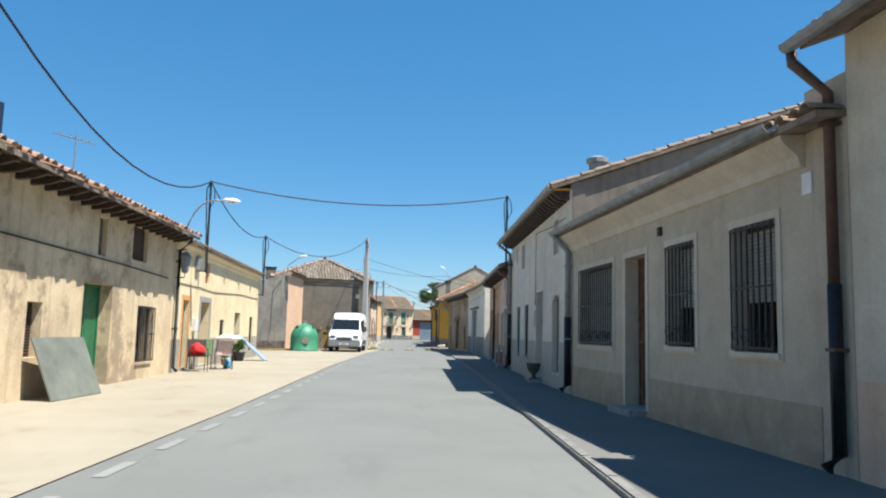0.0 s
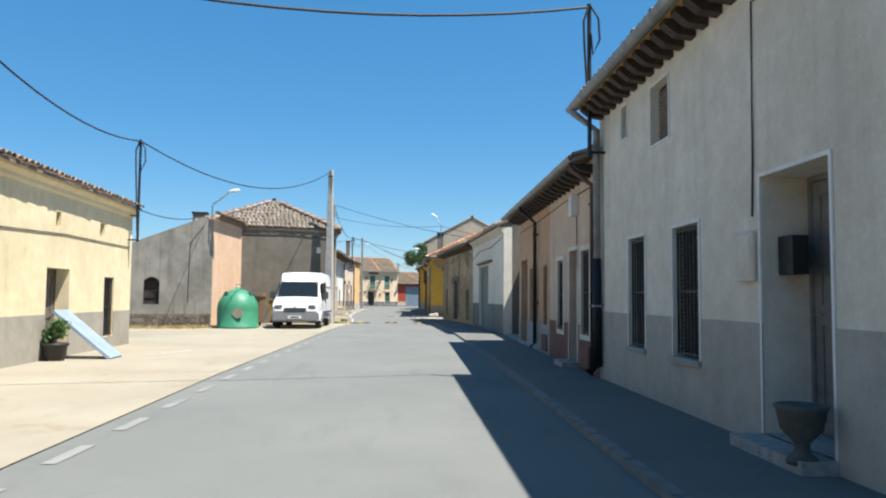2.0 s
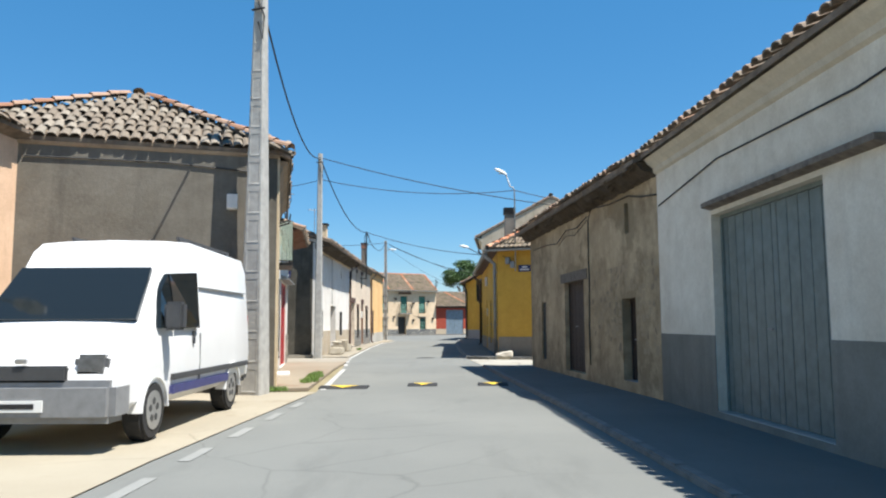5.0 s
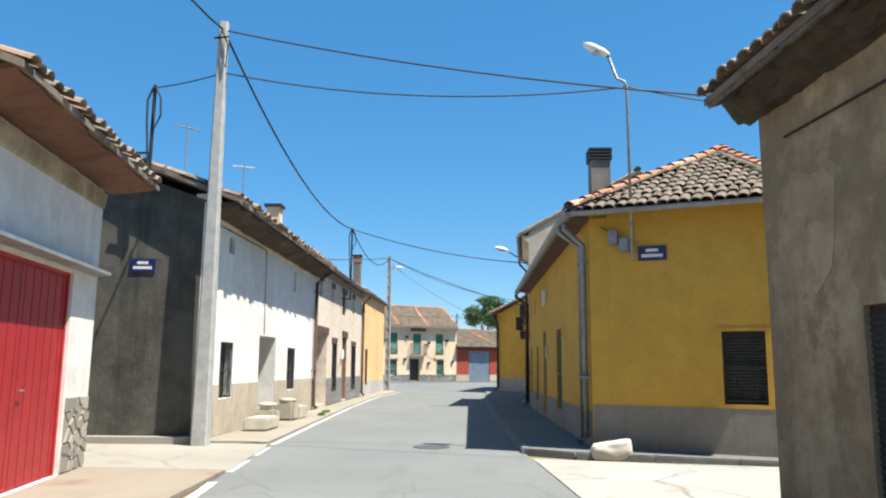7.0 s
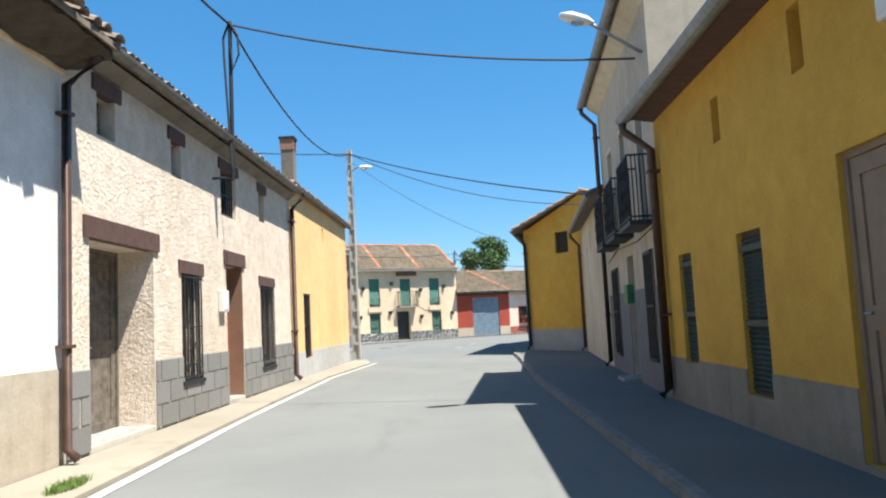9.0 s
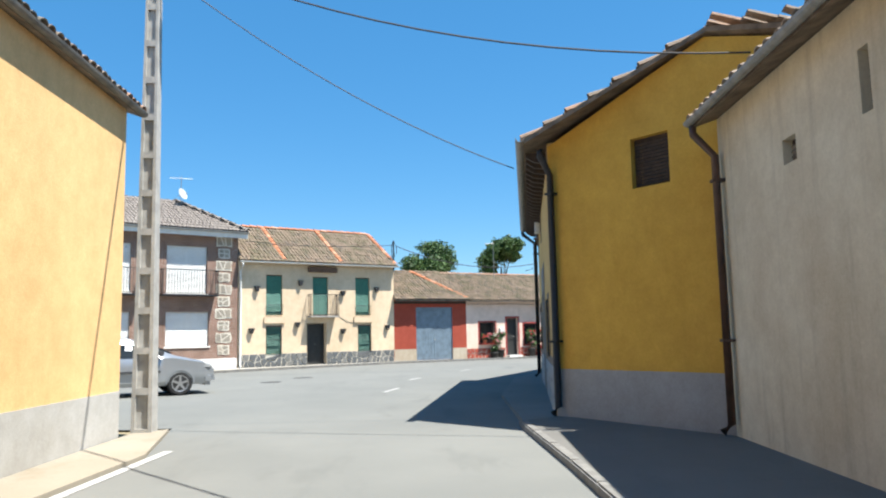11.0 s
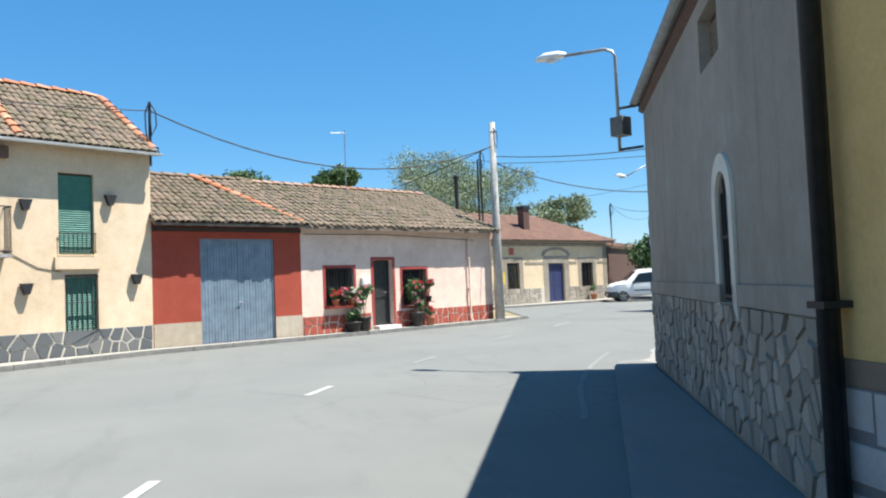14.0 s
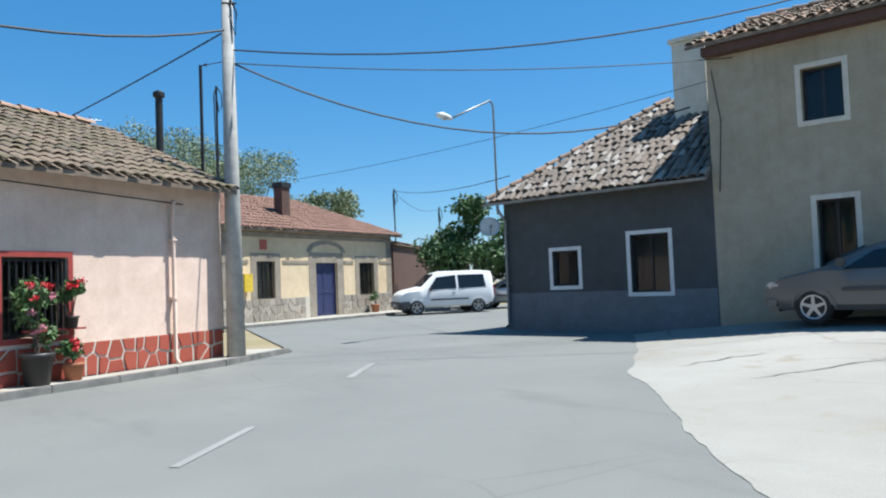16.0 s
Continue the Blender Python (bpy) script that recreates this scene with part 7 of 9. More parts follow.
gutter(f, M["zinc"], -0.35, f.L, -0.42, 3.28, 0.06)
downpipe(f, M["zinc"], 0.1, 3.2, -0.4, 0.1, 0.04)
bm = bmesh.new()
box(bm, f, 3.75, 4.6, 2.4, 3.15, 4.4, 7.15)
ch = part("chimney", bm, W_W, f.root, "broad whitewashed chimney stack")
bm = bmesh.new()
box(bm, f, 3.68, 4.67, 2.33, 3.22, 7.151, 7.25)
part("cap", bm, W_W, ch)

f = house("khaki_house", (17.1, 119.2), (19.7, 109.2), LFT, "two-storey khaki house with white window frames")
TN_open = [(1.85, 2.6, 4.2, 5.25), (2.0, 2.68, 1.0, 2.62)]
wall(f, W_TN, 0, f.L, 0, 6.0, TN_open)
for o in TN_open:
    window(f, *o, "plain", 0.16, frame=M["iron"], trim=W_B, trim_w=0.1)
shell(f, W_TN, 8, 0, 6.0, 7.4)
gable(f, M["tile_old"], 6.1, 7.7, 8, 0.4, s0=-0.3, seed=40)
bm = bmesh.new()
box(bm, f, 0, f.L, -0.3, -0.001, 5.86, 6.04)
part("eave_board", bm, BROWN, f.root)
wall_cable(f, [(0.1, 5.6), (0.25, 4.5), (0.15, 3.0)])

# ---- poles, masts, lamps, cables ----
def concrete_pole(x, y, h, w0, w1, label, turn=0.0):
    """A tapered concrete pole with recessed panels on two faces."""
    p = thing("utility_pole", x, y, 0, label, "utility pole", "poles along the street")
    p.rotation_euler = (0, 0, radians(turn))
    bm = bmesh.new()
    for sx in (-1, 1):
        for a, b in ((0, h),):
            wa, wb = w0 / 2, w1 / 2
            vs = []
            for z, w in ((a, wa), (b, wb)):
                vs += [bm.verts.new((sx * w * q, r, z)) for q, r in ((1.0, -w * 0.9), (1.0, w * 0.9), (0.62, w * 0.9), (0.62, -w * 0.9))]
            bm.faces.new(vs[:4]), bm.faces.new(vs[4:])
            for i in range(4):
                bm.faces.new((vs[i], vs[(i + 1) % 4], vs[4 + (i + 1) % 4], vs[4 + i]))
    part("flange", bm, M["concrete"], p)
    n = int(h / 0.55)
    for i in range(n):
        z = i * h / n
        w = (w0 + (w1 - w0) * z / h) / 2
        bm = bmesh.new()
        for s0, s1, t in ((0.0, 0.1, 0.88), (0.1, h / n - 0.001, 0.5)):
            vs = []
            for zz in (z + s0, z + s1):
                vs += [bm.verts.new((a * w * 0.61, b * w * t, zz)) for a, b in ((-1, -1), (1, -1), (1, 1), (-1, 1))]
            bm.faces.new(vs[:4]), bm.faces.new(vs[4:])
            for k in range(4):
                bm.faces.new((vs[k], vs[(k + 1) % 4], vs[4 + (k + 1) % 4], vs[4 + k]))
        part("web_panel", bm, M["concrete"], p)
    return p


def round_pole(x, y, h, r0, r1, label, mat):
    p = thing("utility_pole", x, y, 0, label, "utility pole", "poles along the street")
    bm = bmesh.new()
    tube(bm, [(0, 0, 0), (0, 0, h * 0.5), (0, 0, h)], [r0, (r0 + r1) / 2, r1], 10)
    part("shaft", bm, mat, p, smooth=True)
    bm = bmesh.new()
    tube(bm, [(-0.12, -0.05, h - 0.35), (0.12, -0.16, h - 0.35)], 0.02, 6)
    tube(bm, [(0.0, -0.1, h - 0.2), (0.13, -0.12, h - 0.5), (0.1, -0.12, h - 0.95), (0.0, -0.1, h - 0.6)], 0.016, 6)
    part("cable_clamp", bm, M["cable"], p)
    return p


def square_pole(x, y, h, w0, w1, label, turn):
    """A plain tapered concrete post with chamfered edges."""
    p = thing("utility_pole", x, y, 0, label, "utility pole", "poles along the street")
    p.rotation_euler = (0, 0, radians(turn))
    bm = bmesh.new()
    rings = []
    for z, w in ((0, w0), (h, w1)):
        a, c = w / 2, w / 2 - 0.025
        rings.append([bm.verts.new((q, r, z)) for q, r in ((a, -c), (a, c), (c, a), (-c, a), (-a, c), (-a, -c), (-c, -a), (c, -a))])
    bm.faces.new(rings[0]), bm.faces.new(rings[1])
    for i in range(8):
        j = (i + 1) % 8
        bm.faces.new((rings[0][i], rings[0][j], rings[1][j], rings[1][i]))
    part("shaft", bm, M["concrete"], p)
    bm = bmesh.new()
    tube(bm, [(-0.14, -0.1, h - 0.35), (0.14, -0.16, h - 0.35)], 0.02, 6)
    tube(bm, [(0.0, -0.12, h - 0.2), (0.13, -0.14, h - 0.5), (0.1, -0.14, h - 0.95), (0.0, -0.12, h - 0.6)], 0.016, 6)
    part("cable_clamp", bm, M["cable"], p)
    return p


def banded_pole(x, y, h, w0, w1, label, turn):
    """A tapered concrete post with chamfered edges and a row of shallow panels on two faces."""
    p = square_pole(x, y, h, w0, w1, label, turn)
    n = int(h / 0.52)
    for i in range(n):
        z0, z1 = (i + 0.12) * h / n, (i + 0.88) * h / n
        for sg in (-1, 1):
            bm = bmesh.new()
            outer, inner = [], []
            for z, ins in ((z0, 0.0), (z1, 0.0)):
                w = (w0 + (w1 - w0) * z / h) / 2
                for q in (-0.66, 0.66):
                    outer.append(bm.verts.new((q * w, sg * (w + 0.006), z)))
            for z in (z0 + 0.03, z1 - 0.03):
                w = (w0 + (w1 - w0) * z / h) / 2
                for q in (-0.52, 0.52):
                    inner.append(bm.verts.new((q * w, sg * (w + 0.0005), z)))
            back = []
            for z in (z0, z1):
                w = (w0 + (w1 - w0) * z / h) / 2
                for q in (-0.66, 0.66):
                    back.append(bm.verts.new((q * w, sg * (w - 0.004), z)))
            ring = (0, 1, 3, 2)
            for a, b in zip(ring, ring[1:] + ring[:1]):
                bm.faces.new((outer[a], outer[b], inner[b], inner[a]))
                bm.faces.new((outer[a], outer[b], back[b], back[a]))
            bm.faces.new([inner[a] for a in ring])
            bm.faces.new([back[a] for a in ring])
            part("panel", bm, M["concrete"], p)
    return p


banded_pole(-5.2, 48.6, 7.55, 0.44, 0.2, "square concrete utility pole with shallow recessed panels", -10)
square_pole(-6.47, 62.74, 7.7, 0.28, 0.16, "tall square grey concrete utility pole beside the lane", 4)
concrete_pole(-6.38, 91.75, 7.6, 0.3, 0.18, "square concrete utility pole at the house corner", 0)
round_pole(8.02, 123.15, 7.0, 0.17, 0.1, "round grey concrete utility pole at the pink house corner", M["concrete"])


def wall_mast(x, y, z0, z1, side, label):
    """A steel mast held off a wall by brackets, with looped cable at its head."""
    p = thing("cable_mast", x, y, z0, label, "cable mast", "cable masts on the walls")
    h = z1 - z0
    bm = bmesh.new()
    tube(bm, [(0, 0, 0), (0, 0, h)], 0.035, 8)
    part("tube", bm, M["iron"], p)
    for z in (0.05, min(0.7, h * 0.4)):
        bm = bmesh.new()
        tube(bm, [(0, 0, z), (side * 0.35, 0, z)], 0.022, 6)
        part("bracket", bm, M["iron"], p)
    bm = bmesh.new()
    tube(bm, [(0.02, -0.03, h - 0.04), (0.14, -0.05, h - 0.25), (0.16, -0.05, h - 0.6), (0.05, -0.04, h - 0.85), (0.02, -0.04, h - 0.5)], 0.018, 6)
    tube(bm, [(-0.02, -0.03, h - 0.06), (-0.1, -0.05, h - 0.3), (-0.09, -0.05, h - 0.7), (0.0, -0.05, 0.2)], 0.02, 6)
    part("cable_loop", bm, M["cable"], p)
    return p


wall_mast(1.58, 23.65, 3.62, 6.1, 1, "black steel cable mast on the white house wall")
wall_mast(-8.0, 21.2, 2.95, 5.85, -1, "black steel cable mast on the yellow-cream house wall")
wall_mast(-8.58, 32.25, 2.75, 5.52, -1, "black steel cable mast at the house end")
wall_mast(-6.3, 77.5, 3.8, 6.55, -1, "black steel cable mast on the roughcast house wall")
wall_mast(-7.72, 62.8, 4.5, 6.5, -1, "thin black cable mast on the gable")
wall_mast(-2.93, 118.45, 4.6, 6.2, -1, "thin black cable mast at the cream house end")
wall_mast(23.9, 142.7, 3.2, 6.3, 1, "thin dark mast on the brown shed roof")
wall_mast(27.2, 143.3, 3.2, 5.5, 1, "short dark mast on the brown shed roof")
wall_mast(11.15, 132.8, 0.0, 7.8, 1, "tall thin steel mast behind the pink house")


def street_lamp(base, knee, head, label, upright=None):
    """A lamp arm from a wall or pole, with a flat luminaire."""
    p = thing("street_lamp", *base, label, "street lamp", "street lamps")
    b, k, h = Vector(), Vector(knee) - Vector(base), Vector(head) - Vector(base)
    bm = bmesh.new()
    pts = [b]
    for i in range(1, 9):
        t = i / 8
        pts.append(b * (1 - t) ** 2 + k * 2 * t * (1 - t) + h * t * t)
    if upright:
        up = Vector((0, 0, upright))
        rise = Vector((h.x, h.y, 0)).normalized()
        top = up + rise * 0.16 + Vector((0, 0, 0.15))
        pts = [b, up, up + rise * 0.04 + Vector((0, 0, 0.09)), top, h]
    tube(bm, pts, 0.026, 6)
    part("arm", bm, M["steel"], p, smooth=True)
    way = (h - k)
    way.z *= 0.3
    way.normalize()
    side = way.cross(Vector((0, 0, 1))).normalized()
    bm = bmesh.new()
    rings = []
    for t, w, hh in ((-0.04, 0.05, 0.05), (0.06, 0.1, 0.09), (0.3, 0.12, 0.1), (0.46, 0.07, 0.05)):
        c = h + way * t
        rings.append([bm.verts.new(c + side * (w * math.cos(a)) + Vector((0, 0, hh * math.sin(a) * (1.0 if math.sin(a) > 0 else 0.35)))) for a in [2 * math.pi * q / 10 for q in range(10)]])
    for r0, r1 in zip(rings, rings[1:]):
        for q in range(10):
            bm.faces.new((r0[q], r0[(q + 1) % 10], r1[(q + 1) % 10], r1[q]))
    bm.faces.new(rings[0]), bm.faces.new(rings[-1])
    hd = part("luminaire", bm, M["blind_white"], p, "white flat street lamp head", smooth=True)
    bm = bmesh.new()
    c = h + way * 0.2
    tube(bm, [c + Vector((0, 0, -0.03)), c + Vector((0, 0, -0.055))], 0.09, 10)
    part("lens", bm, M["glass"], hd)


street_lamp((-8.35, 19.8, 3.0), (-8.3, 19.8, 5.2), (-7.2, 19.9, 5.0), "street lamp on a curved arm at the house corner")
street_lamp((-9.55, 43.38, 3.8), (-9.5, 43.3, 5.2), (-8.8, 43.1, 5.6), "street lamp on a bent steel arm at the peach house corner", 1.25)
street_lamp((0.8, 62.0, 3.15), (0.8, 62.0, 6.2), (0.5, 62.05, 6.72), "street lamp on a tall steel mast at the ochre house", 2.98)
street_lamp((0.2, 75.8, 5.0), (-0.2, 75.7, 5.2), (-0.55, 75.6, 5.4), "street lamp on a short arm at the eaves")
street_lamp((-6.38, 91.7, 6.7), (-6.2, 91.7, 6.95), (-6.0, 91.65, 6.9), "street lamp on the concrete pole")
street_lamp((4.4, 108.72, 3.3), (4.35, 108.8, 4.93), (3.85, 109.35, 4.93), "street lamp on a bent upright bracketed to the cement house corner", 1.45)
for z_ in (3.32, 3.95):
    bm = bmesh.new()
    tube(bm, [(4.4, 108.72, z_), (4.62, 108.42, z_)], 0.022, 6)
    single("lamp_bracket", bm, M["iron"], "black iron bracket holding the lamp upright", "bracket")
street_lamp((15.55, 124.5, 3.0), (15.2, 124.4, 4.88), (13.75, 124.0, 5.22), "street lamp on a tall bent arm at the slate house", 2.8)
bm = bmesh.new()
box_f = Facade(None, (4.42, 108.42), (4.3, 108.72), 1)
box(bm, box_f, 0.06, 0.28, -0.1, 0.12, 3.5, 3.78)
single("junction_box", bm, M["zinc_dull"], "dull grey cable junction box on the corner bracket", "junction box")


def cable(a, b, sag, r=0.016):
    a, b = Vector(a), Vector(b)
    bm = bmesh.new()
    tube(bm, [a.lerp(b, t) - Vector((0, 0, sag * 4 * t * (1 - t))) for t in [k / 14 for k in range(15)]], r, 5)
    return single("overhead_cable", bm, M["cable"], "black overhead cable strung between poles and masts", "cable", "overhead cables")


P1, P2, PC, P3, PF, P4, PY = (-8.0, 21.2, 5.82), (-8.58, 32.25, 5.48), (-5.2, 48.6, 7.45), (-6.47, 62.74, 7.55), (-6.3, 77.5, 6.5), (-6.38, 91.75, 7.45), (0.8, 62.0, 6.12)
P5, PB, PS = (8.02, 123.15, 6.18), (1.58, 23.65, 6.05), (-2.93, 118.45, 5.98)
cable((-7.3, 5.0, 7.3), P1, 1.72, 0.022)
cable(P1, PB, 0.5, 0.022)
cable(P1, P2, 0.6, 0.02)
cable(P2, PC, 1.05, 0.02)
cable((-8.58, 32.25, 3.62), (-9.7, 43.5, 4.75), 0.25, 0.014)
cable(PC, P3, 0.9, 0.02)
cable(P3, (6.2, 59.0, 4.6), 0.35, 0.016)
cable((-6.47, 62.74, 6.72), PY, 0.3, 0.014)
cable(PY, (7.5, 60.5, 5.0), 0.25, 0.014)
cable((-6.47, 62.74, 6.7), (-7.72, 62.8, 6.45), 0.03, 0.012)
cable(P3, PF, 0.75, 0.022)
cable(PF, (0.2, 76.2, 5.05), 0.22, 0.018)
cable(PF, P4, 0.8, 0.02)
cable(P4, (0.6, 82.49, 4.0), 0.18, 0.018)
cable(P4, (1.75, 89.1, 4.75), 0.5, 0.014)
cable((-6.38, 91.75, 7.2), (-0.8, 91.95, 3.95), 0.3, 0.009)
cable(P4, (-12.5, 84.0, 6.6), 0.2, 0.018)
cable(PS, P5, 1.12, 0.02)
cable((-9.8, 115.5, 5.9), PS, 0.15, 0.014)
cable(P5, (6.0, 131.0, 5.6), 0.04, 0.016)
cable((8.02, 123.15, 5.8), (18.4, 114.2, 6.85), 0.75, 0.016)
cable((8.02, 123.15, 5.55), (17.4, 118.6, 5.8), 0.2, 0.011)
cable((8.02, 123.15, 5.58), (17.0, 119.6, 4.9), 0.93, 0.018)
cable((8.1, 125.0, 6.0), (8.02, 123.15, 5.6), 0.01, 0.009)
cable((15.4, 139.6, 5.75), (17.3, 118.7, 5.45), 0.25, 0.008)
cable((23.9, 142.7, 6.2), (16.1, 124.6, 4.05), 0.25, 0.012)
cable((23.9, 142.7, 6.2), (27.2, 143.3, 5.4), 0.5, 0.01)


def aerial(x, y, z0, z1, label, turn=0.0, big=True, reach=1.0):
    """A television aerial on a thin mast."""
    p = thing("tv_aerial", x, y, z0, label, "aerial", "aerials on the roofs")
    p.rotation_euler = (0, 0, radians(turn))
    h = z1 - z0
    bm = bmesh.new()
    tube(bm, [(0, 0, 0), (0, 0, h)], 0.016, 6)
    part("mast", bm, M["steel"], p)
    w = 0.5 if big else 0.3
    bm = bmesh.new()
    tube(bm, [(-w, 0, h - 0.12), (w * reach, 0, h - 0.08)], 0.012, 5)
    part("boom", bm, M["steel"], p)
    for k in range(6):
        bm = bmesh.new()
        q = -w + (1 + reach) * w * k / 5
        tube(bm, [(q, -0.16 + 0.015 * k, h - 0.1), (q, 0.16 - 0.015 * k, h - 0.1)], 0.006, 4)
        part("element", bm, M["steel"], p)


def dish(x, y, z, r, label, turn):
    p = thing("satellite_dish", x, y, z, label, "satellite dish")
    p.rotation_euler = (radians(-20), 0, radians(turn))
    bm = bmesh.new()
    seg, rings = 20, []
    for k in range(6):
        q = r * k / 5 + 0.001
        rings.append([bm.verts.new((q * math.cos(2 * math.pi * i / seg), -0.22 * (q / r) ** 2 * r - 0.02, q * math.sin(2 * math.pi * i / seg))) for i in range(seg)])
    for a, b in zip(rings, rings[1:]):
        for i in range(seg):
            bm.faces.new((a[i], a[(i + 1) % seg], b[(i + 1) % seg], b[i]))
    bmesh.ops.solidify(bm, geom=bm.faces[:], thickness=0.012)
    part("reflector", bm, M["blind_white"], p, smooth=True)
    bm = bmesh.new()
    tube(bm, [(0, -0.02, -r * 0.9), (0, -r * 0.9, -r * 0.3)], 0.012, 5)
    tube(bm, [(0, -r * 0.85, -r * 0.34), (0, -r * 1.05, -r * 0.2)], 0.03, 8)
    part("feed_arm", bm, M["steel"], p)
    bm = bmesh.new()
    tube(bm, [(0, 0.0, 0), (0, 0.2, 0)], 0.02, 6)
    part("mount", bm, M["steel"], p)


aerial(-9.1, 14.5, 4.3, 5.5, "grey television aerial above the old tiled roof", 70)
aerial(-7.6, 68.0, 4.95, 6.45, "small dark television aerial on the white house roof", 40, False)
aerial(-8.4, 66.2, 5.2, 6.9, "thin grey television aerial behind the eaves", 60, False)
aerial(2.85, 123.6, 4.2, 6.7, "tall television aerial on the pink house roof", 10, reach=0.12)
aerial(7.3, 132.0, -0.03, 6.3, "television aerial behind the pink house roof", 10, False)
aerial(-12.7, 115.2, 7.0, 8.95, "television aerial on the brick house roof", 30)
dish(-12.6, 114.95, 8.05, 0.27, "white satellite dish on the brick house roof", 68)
dish(15.5, 124.8, 2.68, 0.27, "white satellite dish on the slate house corner", 330)
bm = bmesh.new()
lathe(bm, [(0.075, 0.0), (0.075, 5.3), (0.12, 5.32), (0.12, 5.4), (0.07, 5.44)], 12)
single("stove_flue", bm, M["iron"], "dark stove flue rising behind the pink house", "flue", at=(7.33, 125.3, 0.0))
bm = bmesh.new()
tube(bm, [(0, 0, 0), (0, 0, 6.0), (0.12, -0.05, 6.02)], 0.035, 8)
single("cable_mast", bm, M["iron"], "thin dark iron cable mast behind the pink house", "mast", at=(8.1, 125.0, 0.0))
bm = bmesh.new()
lathe(bm, [(0.2, 0.0), (0.2, 0.55), (0.26, 0.56), (0.26, 0.66), (0.12, 0.72)], 10)
single("roof_vent", bm, M["zinc"], "round metal roof vent on the white house", "vent", at=(2.75, 15.0, 4.75))


def street_sign(f, s, z, label):
    """A blue enamel street plate; its lettering stays plain bars."""
    c = f.P(s, -0.02, z) + f.o
    p = thing("street_plate", c.x, c.y, c.z, label, "street sign", "street plates")
    g = Facade(p, (f.a.x, f.a.y), (f.a.x + f.u.x, f.a.y + f.u.y), f.d)
    bm = bmesh.new()
    box(bm, g, s - 0.23, s + 0.23, -0.022, -0.006, z - 0.12, z + 0.12)
    part("plate", bm, M["sign_blue"], p)
    for k, (w, q) in enumerate(((0.2, 0.05), (0.34, -0.04))):
        bm = bmesh.new()
        box(bm, g, s - w / 2, s + w / 2, -0.026, -0.0215, z + q - 0.025, z + q + 0.025)
        part("lettering_bar", bm, M["white"], p)


M["sign_blue"] = solid("enamel_blue", (0.012, 0.022, 0.10), 0.35, 0, 0.1, 6)
street_sign(Facade(None, (0.17, 62.4), (8.2, 59.09), 1), 1.04, 3.25, "dark blue enamel street plate on the ochre wall")
street_sign(Facade(None, (-13.5, 62.85), (-6.65, 63.1), 1), 5.68, 3.15, "dark blue enamel street plate on the dark mottled cement wall")

# stones and blocks on the pavements
def block(name, x, y, z, size, turn, mat, label, cat, bev=0.03, seed=0):
    rnd = random.Random(seed)
    bm = bmesh.new()
    bmesh.ops.create_cube(bm, size=1.0)
    for v in bm.verts:
        v.co = Vector((v.co.x * size[0] * rnd.uniform(0.93, 1.0), v.co.y * size[1] * rnd.uniform(0.93, 1.0), (v.co.z + 0.5) * size[2] * (rnd.uniform(0.92, 1.0) if v.co.z > 0 else 1.0)))
    bmesh.ops.bevel(bm, geom=bm.edges[:], offset=bev, segments=2, affect="EDGES")
    ob = single(name, bm, mat, label, cat)
    ob.matrix_basis = pose(x, y, z, 0, 0, turn)
    return ob


bm = bmesh.new()
box(bm, Facade(None, (-13.5, 62.6), (-6.7, 62.83), 1), 0.0, 6.8, 0.0, 0.24, -0.02, 0.13)
single("wall_footing", bm, M["lane"], "low concrete footing along the dark mottled cement wall", "footing", kind="structure")

M["limestone"] = plaster("limestone", (0.52, 0.48, 0.40), (0.40, 0.36, 0.29), 0.8, grain=18, relief=0.6, scale=2.5)
block("stone_ledge", -6.2, 65.6, 0.065, (0.5, 1.1, 0.26), 0, M["limestone"], "low worn stone seat against the white house", "stone", 0.03, 1)
block("stone_block", -6.33, 66.5, 0.045, (0.5, 0.5, 0.45), 5, M["limestone"], "worn stone block beside the doorway", "stone", 0.09, 2)
block("stone_block", -6.33, 68.35, 0.045, (0.46, 0.5, 0.47), -4, M["limestone"], "worn stone block on the pavement", "stone", 0.06, 3)
block("stone_ledge", -6.3, 69.12, 0.045, (0.42, 0.98, 0.34), 0, M["limestone"], "low worn stone seat on the pavement", "stone", 0.03, 4)
for bx_, by_, bz_ in ((-6.33, 66.5, 0.485), (-6.33, 68.35, 0.505)):
    bm = bmesh.new()
    lathe(bm, [(0.2, 0.0), (0.215, 0.03), (0.19, 0.06), (0.1, 0.075), (0.01, 0.08)], 18)
    single("round_stone", bm, M["limestone"], "round flat stone lying on a stone block", "stone", smooth=True, at=(bx_, by_, bz_))
bm = bmesh.new()
bmesh.ops.create_icosphere(bm, subdivisions=4, radius=1.0)
for v in bm.verts:
    k = max(abs(v.co.x), abs(v.co.y), abs(v.co.z))
    q = v.co.lerp(v.co / k, 0.62)
    n = noise.noise(q * 1.6) * 0.08 + noise.noise(q * 6.0) * 0.02
    q = q * (1 + n)
    v.co = Vector((q.x * 0.32, q.y * 0.22, (q.z + 0.85) * 0.145 * (1.0 + 0.2 * q.x)))
ob = single("guard_stone", bm, plaster("white_stone", (0.72, 0.69, 0.62), (0.56, 0.52, 0.45), 0.6, grain=18, relief=0.5, scale=2.5), "rounded pale guard stone at the ochre house corner", "stone", smooth=True)
ob.matrix_basis = pose(0.33, 61.68, 0.0, 0, 0, -6)
block("doorstep_stone", -5.3, 49.9, 0.03, (0.4, 0.3, 0.08), 20, M["limestone"], "flat stone beside the pole", "stone", 0.02, 6)
urn = thing("stone_urn", 1.66, 17.45, 0.12, "dark stone urn planter beside the doorway", "planter")
bm = bmesh.new()
